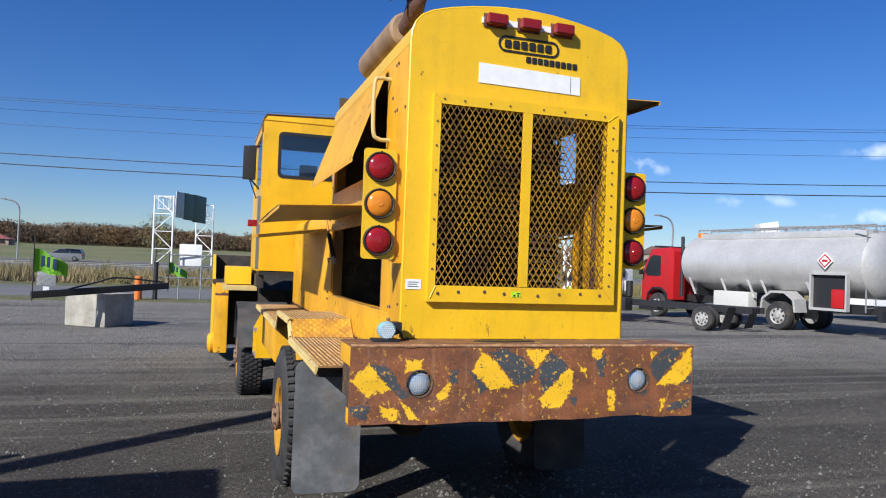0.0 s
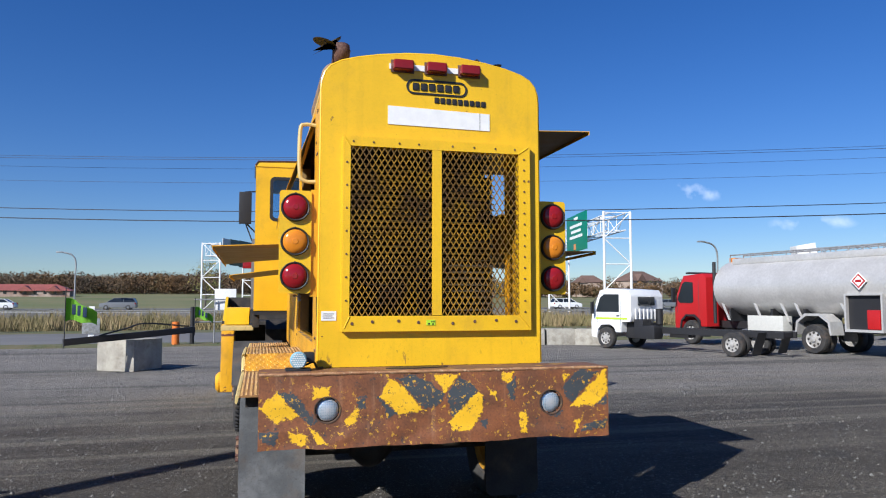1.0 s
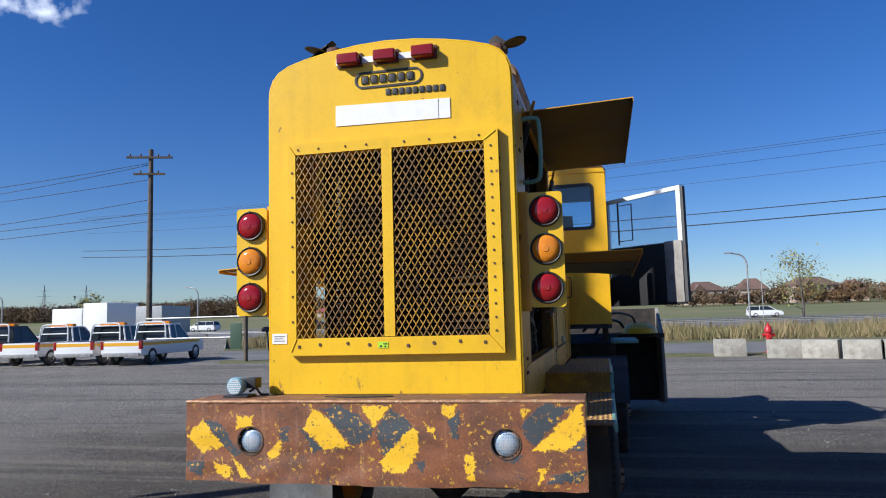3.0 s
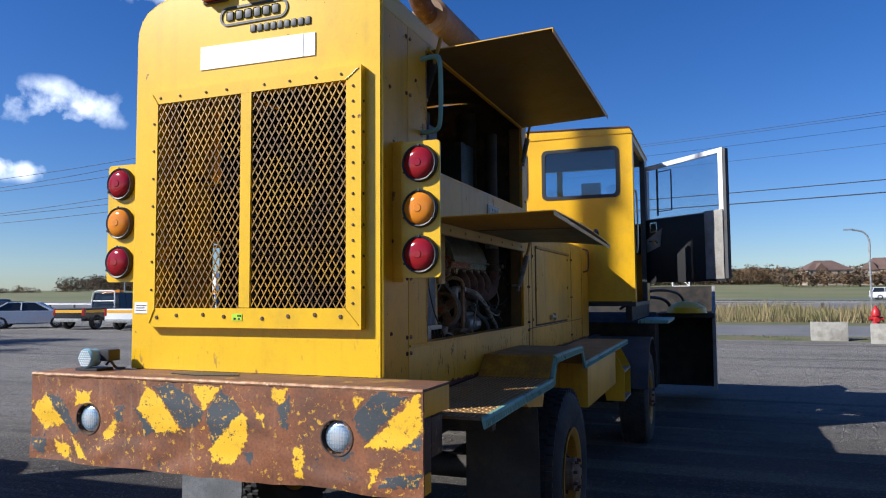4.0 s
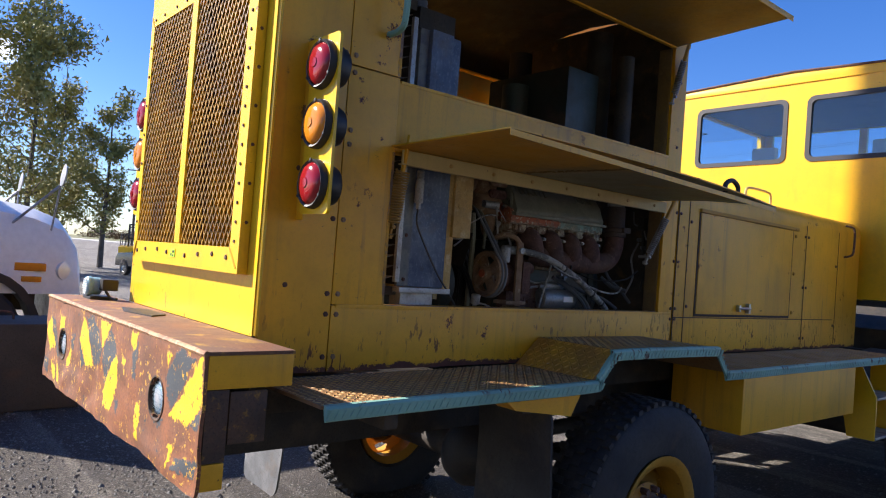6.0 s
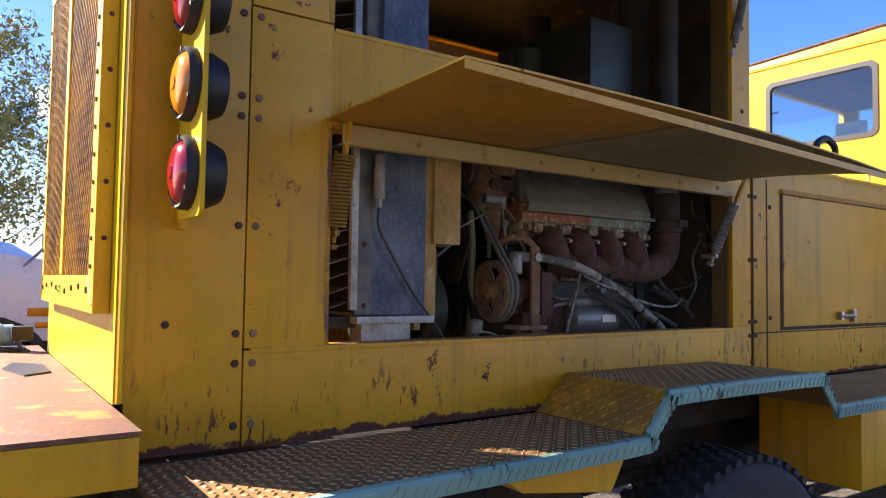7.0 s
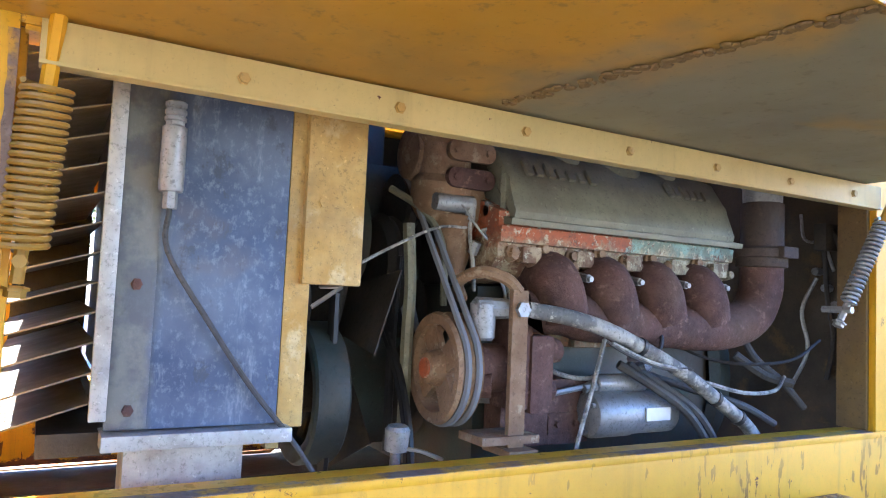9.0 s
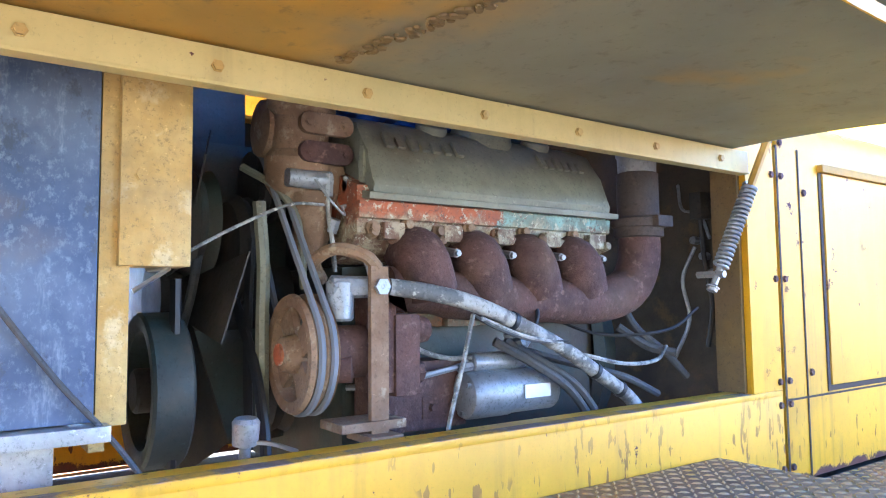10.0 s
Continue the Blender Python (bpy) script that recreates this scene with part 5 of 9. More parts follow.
# side panels of the engine house with their openings
for s in (1, -1):
    def wall(y0, y1, z0, z1, nm="access_panel", m=m_yellow_side, x0=2.585, x1=2.605):
        bm = B()
        sbox(bm, s, x0, x1, y0, y1, z0, z1, 0.002)
        return part(nm, bm, m, engine_house)
    wall(4.016, 4.317, 1.21, 3.16)
    wall(4.322, 4.575, 2.452, 3.16)
    wall(4.322, 4.575, 1.480, 2.446)
    wall(4.322, 6.765, 1.21, 1.474)
    wall(4.575, 6.62, 2.14, 2.43)
    wall(4.575, 6.62, 3.10, 3.16)
    wall(6.62, 6.765, 1.480, 3.16)
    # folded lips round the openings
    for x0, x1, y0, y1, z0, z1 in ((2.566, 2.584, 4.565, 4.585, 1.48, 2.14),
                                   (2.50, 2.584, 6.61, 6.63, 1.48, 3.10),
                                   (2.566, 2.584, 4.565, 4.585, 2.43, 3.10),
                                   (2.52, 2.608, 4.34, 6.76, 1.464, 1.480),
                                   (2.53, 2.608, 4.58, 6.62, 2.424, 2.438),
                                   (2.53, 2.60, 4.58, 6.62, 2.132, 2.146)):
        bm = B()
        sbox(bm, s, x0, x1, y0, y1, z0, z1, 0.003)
        # the far upright lip takes the dark underside tone
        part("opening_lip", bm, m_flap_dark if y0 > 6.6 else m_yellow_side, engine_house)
    bm = B()
    sbox(bm, s, 2.572, 2.6085, 4.58, 6.60, 1.4802, 1.4816)
    part("sill_wear", bm, m_scuff, engine_house, "sill top worn to brown rust")
    # rows of bolts along the seams
    for z in (1.27, 1.440, 1.522, 1.821, 2.128, 2.185, 2.42, 2.49, 2.78, 3.08):
        for y, mat in ((4.297, m_rust), (4.346, m_rustpale)):
            bm = B()
            bolt(bm, (mx(2.605, s), y, z), (s, 0, 0), 0.0095, 0.007)
            part("panel_bolt", bm, mat, engine_house)
    # backing strips behind the panel seams, and the worn edges of the opening
    for y0, y1, z0, z1 in ((4.29, 4.35, 1.22, 3.15), (4.35, 4.57, 2.43, 2.47)):
        bm = B()
        sbox(bm, s, 2.576, 2.584, y0, y1, z0, z1)
        part("seam_backing", bm, m_rust, engine_house)
    for z0, z1 in ((1.482, 2.13), (2.455, 3.09)):
        bm = B()
        q = [(4.5755, z0), (4.5755, z1)] + [(4.562 + 0.010 * noise.noise(Vector((0, z * 9, s))) + 0.004 * noise.noise(Vector((3, z * 31, s))), z) for z in [z1 - (z1 - z0) * i / 60 for i in range(61)]]
        prism(bm, q, "x", *sorted((mx(2.603, s), mx(2.6062, s))))
        part("worn_edge", bm, m_scuff, engine_house, "edge worn down to rust")
    for y, z in [(y, z) for y in (6.752, 6.803) for z in (1.26, 1.438, 1.504, 1.797, 2.10, 2.20)] + list(((4.11, 1.55), (4.13, 2.0), (4.10, 2.76), (4.42, 2.88), (6.70, 2.5), (6.70, 2.9))):
        bm = B()
        bolt(bm, (mx(2.605, s), y, z), (s, 0, 0), 0.009, 0.006)
        part("panel_bolt", bm, m_rust, engine_house)
    # grab handle beside the upper opening
    bm = B()
    tube(bm, smoothline([(mx(2.60, s), 4.50, 3.02), (mx(2.68, s), 4.50, 3.025), (mx(2.715, s), 4.50, 2.98), (mx(2.715, s), 4.50, 2.68), (mx(2.68, s), 4.50, 2.62), (mx(2.60, s), 4.50, 2.615)], 5), 0.014, 8)
    part("grab_handle", bm, m_teal if s > 0 else m_cream, truck, "pale green painted pipe grab handle")
bm = B()
box(bm, 2.603, 2.612, 5.66, 5.92, 2.28, 2.36, 0.004)
for i in range(6):
    box(bm, 2.611, 2.616, 5.68 + i * 0.038, 5.71 + i * 0.038, 2.30, 2.34)
part("side_badge", bm, m_bezel, engine_house, "dark maker badge plate")


# engine flaps
def flap(s, hinge, outer, y0, y1, under, nm, droop=0.0):
    (hx, hz), (ox, oz) = hinge, outer
    bm = B()
    n = 6
    rows = []
    for k in range(n + 1):
        t = k / n
        x, z = hx + (ox - hx) * t, hz + (oz - hz) * t
        rows.append([bm.verts.new((mx(x, s), y0 + (y1 - y0) * j / 8, z - droop * t * t * ((j / 8) ** 3))) for j in range(9)])
    fs = []
    for a, b in zip(rows, rows[1:]):
        for j in range(8):
            fs.append(bm.faces.new((a[j], a[j + 1], b[j + 1], b[j])))
    bmesh.ops.recalc_face_normals(bm, faces=fs)
    if fs[0].normal.z < 0:
        bmesh.ops.reverse_faces(bm, faces=fs)
    r = bmesh.ops.extrude_face_region(bm, geom=fs)
    up = [v for v in r["geom"] if isinstance(v, bmesh.types.BMVert)]
    bmesh.ops.translate(bm, verts=up, vec=(0, 0, 0.006))
    bmesh.ops.recalc_face_normals(bm, faces=bm.faces)
    bm.faces.ensure_lookup_table()
    for f in bm.faces:
        f.material_index = 1 if f.normal.z < -0.3 else 0
    ob = part(nm, bm, [m_yellow_side, under], truck, "hinged yellow sheet-metal flap standing open")
    # folded lip on the outer edge and bolted flange at the hinge
    bm = B()
    d = Vector((mx(ox, s) - mx(hx, s), 0, oz - hz)).normalized()
    e = Vector((mx(ox, s), 0, oz)) - d * 0.004
    sheet(bm, [(e.x, y0, e.z - 0.022), (e.x, y1, e.z - 0.022 - droop), (e.x, y1, e.z - droop), (e.x, y0, e.z)], 0.003)
    part("edge_lip", bm, m_yellow_side, ob)
    return ob


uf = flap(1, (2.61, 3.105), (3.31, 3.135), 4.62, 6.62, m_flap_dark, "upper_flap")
lf = flap(1, (2.61, 2.150), (3.315, 2.160), 4.55, 6.55, m_flap_under, "lower_flap", 0.06)
ufl = flap(-1, (2.61, 3.105), (2.83, 2.49), 4.60, 6.55, m_flap_under, "upper_flap")
lfl = flap(-1, (2.61, 2.185), (3.30, 2.15), 4.58, 6.50, m_flap_under, "lower_flap", 0.03)
flap(-1, (2.61, 2.12), (3.28, 2.03), 6.9, 8.4, m_flap_under, "hood_flap")
for s, ob in ((1, lf), (-1, lfl)):
    bm = B()
    sbox(bm, s, 2.620, 2.628, 4.60, 6.60, 2.086, 2.145, 0.002)
    sbox(bm, s, 2.60, 2.632, 4.60, 6.60, 2.082, 2.088, 0.002)
    flange = part("hinge_flange", bm, m_cream if s > 0 else m_yellow_side, ob, "pale flange with square bolts")
    for i in range(7):
        bm = B()
        bolt(bm, (mx(2.628, s), 4.872 + i * 0.2665, 2.113), (s, 0, 0), 0.0085, 0.007)
        part("flange_bolt", bm, m_orange_wood, flange)
for ob, s, zz in ((uf, 1, 3.095), (ufl, -1, 3.095)):
    bm = B()
    sbox(bm, s, 2.60, 2.616, 4.60, 6.62, zz, zz + 0.03, 0.002)
    part("hinge_flange", bm, m_yellow_side, ob)
# the worn seam under the lower flap and the hanging catch
bm = B()
rng = random.Random(5)
for i in range(90):
    u = i / 89
    p = Vector((2.66 + 0.62 * u, 5.333 + 0.125 * u + rng.uniform(-0.012, 0.012), 2.1475 + 0.003 * u))
    r = rng.uniform(0.004, 0.011)
    lathe(bm, p, (0, 0, -1), [(r, -0.002), (r * 0.8, 0.001), (0, rng.uniform(0.002, 0.004))], 7)
seam = part("underside_seam", bm, m_flap_dark, lf, "rough brown weld seam")
seam["kind"] = "stuff"
bm = B()
tube(bm, smoothline([(3.27, 6.10, 2.13), (3.27, 6.10, 2.17), (3.27, 6.16, 2.195), (3.27, 6.22, 2.17), (3.27, 6.22, 2.13)], 4), 0.012, 8)
part("flap_handle", bm, m_black, lf, "black pull handle")


# springs and stays of the flaps
def stay(ob, top, bot, m, R=0.024):
    t, b = Vector(top), Vector(bot)
    d = (t - b).normalized()
    bm = B()
    coil(bm, b + d * 0.02, b + d * ((t - b).length * 0.82), R, 0.0045, 20)
    part("coil_spring", bm, m, ob, "painted coil spring")
    bm = B()
    u = b + d * ((t - b).length * 0.78)
    tube(bm, [u, t + d * 0.10], 0.011, 6)
    part("stay_rod", bm, m_yellow_side if m is m_spring else m_rimyel, ob)
    bm = B()
    tube(bm, [b - d * 0.03, b + d * 0.03], 0.009, 6)
    tube(bm, [b - Vector((0.06, 0, 0)), b + Vector((0.02, 0, 0))], 0.010, 6)
    bolt(bm, b - d * 0.035, -d, 0.014, 0.014)
    part("stay_anchor", bm, m_spring if m is m_spring else m_galv_plain, ob)


m_endgap = plain("dark_seam_rust", (0.05, 0.03, 0.022), 0.8)
m_spring = painted("yellowed_spring_steel", (0.36, 0.20, 0.03), 0.5, wear=0.5)
stay(lf, (2.625, 4.617, 2.11), (2.59, 4.597, 1.815), m_spring, 0.030)
stay(lf, (2.655, 6.60, 2.10), (2.609, 6.467, 1.806), m_galv_plain, 0.018)
stay(uf, (2.655, 6.66, 3.07), (2.605, 6.63, 2.80), m_galv_plain, 0.018)
stay(uf, (2.655, 4.60, 3.07), (2.58, 4.60, 2.82), m_dark, 0.018)
stay(lfl, (mx(2.655, -1), 6.60, 2.11), (mx(2.605, -1), 6.50, 1.82), m_dark, 0.018)

# low hood between the engine house and the cab
bm = B()
prof = [(1.12, 1.21), (2.603, 1.21), (2.603, 2.20), (2.585, 2.265), (2.54, 2.305), (2.46, 2.32), (1.27, 2.32), (1.18, 2.305), (1.135, 2.265), (1.12, 2.20)]
prism(bm, prof, "y", 6.785, 9.74, 0.03)
hood = part("low_hood", bm, m_yellow_side, truck, "weathered yellow hood behind the cab")
bm = B()
box(bm, 2.600, 2.611, 7.04, 8.37, 1.475, 2.13, 0.004)
door = part("hood_door", bm, m_yellow_side, hood)
bm = B()
ring_frame(bm, [(7.022, 1.457), (8.388, 1.457), (8.388, 2.131), (7.022, 2.131)], [(7.038, 1.473), (8.372, 1.473), (8.372, 2.128), (7.038, 2.128)], "x", 2.6035, 2.6065)
part("door_gap", bm, m_endgap, hood, "dark worn gap round the hood door", smooth=False)
for y0, y1, z0, z1 in ((6.778, 6.786, 1.215, 3.12), (6.90, 6.907, 1.215, 2.24), (6.79, 9.2, 1.446, 1.452), (8.62, 8.627, 1.215, 2.24), (9.25, 9.256, 1.25, 2.24)):
    bm = B()
    box(bm, 2.6040 if y0 > 6.78 else 2.6055, 2.6060 if y0 > 6.78 else 2.6075, y0, y1, z0, min(z1, 2.19))
    part("panel_seam", bm, m_endgap, hood, smooth=False)
for y, z in ((6.93, 1.52), (6.93, 2.06), (8.60, 1.30), (8.60, 1.70), (8.60, 2.10), (8.66, 1.30), (8.66, 1.70), (8.66, 2.10), (9.22, 1.40), (9.22, 1.90)):
    bm = B()
    bolt(bm, (2.604, y, z), (1, 0, 0), 0.010, 0.006)
    part("panel_bolt", bm, m_rust, hood)
bm = B()
box(bm, 2.604, 2.622, 7.02, 8.45, 2.132, 2.155, 0.003)
tube(bm, [(2.613, 7.03, 2.15), (2.613, 8.44, 2.15)], 0.008, 6)
for y in (8.30, 8.40):
    for z in (1.50, 1.80, 2.09):
        bolt(bm, (2.604, y + 0.03, z), (1, 0, 0), 0.012, 0.007)
part("hinge_strip", bm, m_rimyel, hood, "yellowed hinge strip with bolts")
bm = B()
tube(bm, [(2.632, 7.55, 1.520), (2.632, 7.72, 1.520)], 0.011, 8)
box(bm, 2.611, 2.640, 7.555, 7.580, 1.497, 1.543, 0.004)
box(bm, 2.611, 2.640, 7.690, 7.715, 1.485, 1.555, 0.004)
part("door_latch", bm, m_steel, hood, "bare steel latch bar")
bm = B()
tube(bm, smoothline([(2.60, 9.38, 2.26), (2.64, 9.40, 2.25), (2.655, 9.44, 2.22), (2.655, 9.44, 2.04), (2.64, 9.40, 2.00), (2.60, 9.38, 1.99)], 4), 0.009, 6)
part("hood_handle", bm, m_rust, hood, "thin rusty handle")
bm = B()
tube(bm, smoothline([(2.40, 8.0, 2.31), (2.40, 8.0, 2.40), (2.40, 8.06, 2.43), (2.40, 8.34, 2.43), (2.40, 8.40, 2.40), (2.40, 8.40, 2.31)], 4), 0.010, 6)
part("top_handle", bm, m_cream, hood)
bm = B()
cyl(bm, (2.35, 7.3, 2.31), (2.35, 7.3, 2.40), 0.09, 0.085, 16, 0.01)
part("filler_cap", bm, m_yellow_side, hood)

# ---- bumper ----
bm = B()
BX0, BX1, BZ0, BZ1 = 0.757, 2.950, 0.915, 1.352
n, m_rows = 146, 30
fs = []
LAMPS = ((1.149, 1.136), (2.552, 1.136))


def dent(u, v):
    """Small dents along the plate, deepest low down."""
    return 0.016 * noise.noise(Vector((u * 2.2, v * 3, 0.4))) + 0.007 * noise.noise(Vector((u * 7, v * 6, 2.0)))


def low(u):
    return BZ0 + 0.014 * noise.noise(Vector((u * 2.6, 5.0, 0.3))) + 0.006 * noise.noise(Vector((u * 9, 1.0, 0.3)))


grid = []
inside = set()
for i in range(n + 1):
    u = (BX1 - BX0) * i / n
    col = []
    for j in range(m_rows + 1):
        v = j / m_rows
        x, z, d = BX0 + u, low(u) + (BZ1 - 0.012 - low(u)) * v, dent(u, v) * (1 - v * 0.7)
        # round openings for the two sunk lamps
        for lx, lz in LAMPS:
            far = math.hypot(x - lx, z - lz)
            d *= min(1.0, max(0.0, (far - 0.09) / 0.10))
            if 0.066 < far < 0.082:
                x, z = lx + (x - lx) * 0.074 / far, lz + (z - lz) * 0.074 / far
            if far < 0.082:
                inside.add((i, j))
        col.append(bm.verts.new((x, 3.682 + d, z)))
    grid.append(col)
for i in range(n):
    for j in range(m_rows):
        if all(q in inside for q in ((i, j), (i + 1, j), (i + 1, j + 1), (i, j + 1))):
            continue
        fs.append(bm.faces.new((grid[i][j], grid[i + 1][j], grid[i + 1][j + 1], grid[i][j + 1])))
bmesh.ops.delete(bm, geom=[v for v in bm.verts if not v.link_faces], context="VERTS")
r = bmesh.ops.extrude_face_region(bm, geom=fs)
bmesh.ops.translate(bm, verts=[v for v in r["geom"] if isinstance(v, bmesh.types.BMVert)], vec=(0, 0.012, 0))
bmesh.ops.recalc_face_normals(bm, faces=bm.faces)
ORIGIN_B = Vector((BX0, 3.68, BZ0))
bumper = part("bumper", bm, m_bumper, truck, "dented rusty steel bumper with flaking yellow and black stripes")
bumper.data.transform(Matrix.Translation(ORIGIN[truck] - ORIGIN_B))
bumper.location = ORIGIN_B - ORIGIN[truck]
ORIGIN[bumper] = ORIGIN_B
m_scraped = mixed("scraped_bumper_edge", (0.48, 0.27, 0.13), (0.26, 0.11, 0.05), 9, 0.6, 0.1, 0.4, 60, (0.62, 0.46, 0.28))
m_endrust = mixed("sooty_rust_over_yellow", (0.055, 0.036, 0.026), (0.11, 0.06, 0.035), 9, 0.75, 0, 0.4, 60, (0.30, 0.16, 0.02))
m_bumptop = mixed("rust_topped_yellow_edge", (0.20, 0.085, 0.04), (0.15, 0.08, 0.05), 4, 0.7, 0, 0.4, 60, (0.42, 0.24, 0.04))
bm = B()
box(bm, BX0, BX1, 3.683, 3.99, BZ1 - 0.012, BZ1, 0.003)
edge = [(BX0 + (BX1 - BX0) * i / 60, 3.688 + 0.004 * noise.noise(Vector((i * 0.7, 0, 9))), BZ1 - 0.007 + 0.003 * noise.noise(Vector((i * 0.5, 4, 0)))) for i in range(61)]
part("bumper_top", bm, m_bumptop, bumper, "rusty top plate with scraped yellow edge")
bm = B()
tube(bm, edge, 0.010, 8)
part("scraped_edge", bm, m_scraped, bumper, "edge scraped to pale metal and yellow")
for x0, x1 in ((BX0, BX0 + 0.012), (BX1 - 0.012, BX1)):
    bm = B()
    box(bm, x0, x1, 3.697, 3.985, 1.235, BZ1 - 0.0125, 0.003)
    part("bumper_end", bm, m_yellow_side, bumper, "yellow end plate of the top channel")
    bm = B()
    box(bm, x0, x1, 3.697, 3.770, 1.008, 1.233, 0.004)
    part("end_web", bm, m_endrust, bumper, "dark rusty end of the front plate")
    bm = B()
    box(bm, x0, x1, 3.697, 3.770, BZ0 + 0.008, 1.006, 0.005)
    part("end_foot", bm, m_yellow_side, bumper, "yellow foot of the front plate")
    bm = B()
    box(bm, x0 + (0.001 if x0 < 2 else -0.001), x1 + (0.001 if x0 < 2 else -0.001), 3.775, 3.90, 1.06, 1.225, 0.004)
    part("inner_gusset", bm, m_endrust, bumper)
bm = B()
box(bm, BX0 + 0.02, BX1 - 0.02, 3.70, 3.76, BZ0 + 0.02, BZ0 + 0.032)
box(bm, 1.30, 1.42, 3.70, 4.5, 1.05, 1.33)
box(bm, 2.30, 2.42, 3.70, 4.5, 1.05, 1.33)
part("bumper_bracket", bm, m_dark, bumper)
for x in (1.149, 2.552):
    bm = B()
    lathe(bm, (x, 3.714, 1.136), (0, -1, 0), [(0.066, 0.0), (0.066, 0.012), (0.058, 0.020), (0.035, 0.027), (0, 0.030)], 24)
    lamp = part("headlight", bm, m_lens, bumper, "round sealed-beam lamp sunk in the bumper")
    bm = B()
    lathe(bm, (x, 3.679, 1.136), (0, 1, 0), [(0.080, 0.004), (0.079, 0.0), (0.0735, 0.0), (0.072, 0.004), (0.070, 0.075), (0, 0.075)], 36)
    part("lamp_sleeve", bm, m_endrust, bumper, "sooty sleeve round the sunk lamp")
    bm = B()
    for i in range(-4, 5):
        hgt = math.sqrt(max(0.0, 0.06 ** 2 - (i * 0.0125) ** 2))
        box(bm, x + i * 0.0125 - 0.0012, x + i * 0.0125 + 0.0012, 3.685, 3.692, 1.136 - hgt * 0.92, 1.136 + hgt * 0.92)
    for i in range(-3, 4):
        w = math.sqrt(max(0.0, 0.06 ** 2 - (i * 0.016) ** 2))
        box(bm, x - w * 0.92, x + w * 0.92, 3.6855, 3.692, 1.136 + i * 0.016 - 0.001, 1.136 + i * 0.016 + 0.001)
    part("lens_ribs", bm, m_glass, bumper)
# small electric motor standing on the bumper
motor = thing("electric_motor", (0.985, 3.90, BZ1), "small pale blue electric motor lying on the bumper", "motor")
bm = B()
lathe(bm, (0.985, 3.80, 1.418), (0, 1, 0), [(0, 0), (0.043, 0.0), (0.051, 0.009), (0.051, 0.026), (0.046, 0.03), (0.046, 0.07), (0.034, 0.08), (0, 0.08)], 24)
part("motor_housing", bm, m_motor, motor)
bm = B()
for k in range(-3, 4):
    for q in range(-3, 4):
        x, z = k * 0.013 + (0.0065 if q % 2 else 0), q * 0.0118
        if x * x + z * z < 0.041 ** 2:
            lathe(bm, (0.985 + x, 3.799, 1.418 + z), (0, -1, 0), [(0.005, 0), (0.005, 0.0015), (0, 0.0015)], 6)
part("fan_grille", bm, m_white, motor)
bm = B()
box(bm, 0.91, 1.06, 3.81, 3.92, BZ1, BZ1 + 0.015, 0.004)
tube(bm, smoothline([(1.03, 3.90, 1.38), (1.08, 3.88, 1.40), (1.10, 3.90, 1.365), (1.14, 3.92, 1.362)], 5), 0.007, 6)
box(bm, 1.02, 1.085, 3.86, 3.94, 1.40, 1.46, 0.008)
part("motor_base", bm, m_black, motor)
rag = B()
prism(rag, [(1.52, 3.84), (1.70, 3.80), (1.92, 3.85), (1.86, 3.93), (1.62, 3.93)], "z", BZ1 + 0.0005, BZ1 + 0.006)
solo("rubber_scrap", rag, m_black, "flat black rubber scrap lying on the bumper", "scrap")


# ---- running boards ----
def tread_bumps(bm, quad, nx, ny, size=0.013):
    """Raised lozenges over a quad, turned by turns."""
    a, b, c, d = (Vector(p) for p in quad)
    nrm = (b - a).cross(d - a).normalized()
    ex, ey = (b - a).normalized(), (d - a).normalized()
    for i in range(nx):
        for j in range(ny):
            u, v = (i + 0.5) / nx, (j + 0.5) / ny
            p = a.lerp(b, u).lerp(d.lerp(c, u), v)
            f = (ex + ey).normalized() if (i + j) % 2 else (ex - ey).normalized()
            g = nrm.cross(f)
            lo = [bm.verts.new(p + f * size), bm.verts.new(p + g * size * 0.34), bm.verts.new(p - f * size), bm.verts.new(p - g * size * 0.34)]
            t1, t2 = bm.verts.new(p + f * size * 0.45 + nrm * 0.0035), bm.verts.new(p - f * size * 0.45 + nrm * 0.0035)
            bm.faces.new((lo[0], lo[1], t1))
            bm.faces.new((lo[1], lo[2], t2))
            bm.faces.new((lo[1], t2, t1))
            bm.faces.new((lo[2], lo[3], t2))
            bm.faces.new((lo[3], lo[0], t1))
            bm.faces.new((lo[3], t1, t2))


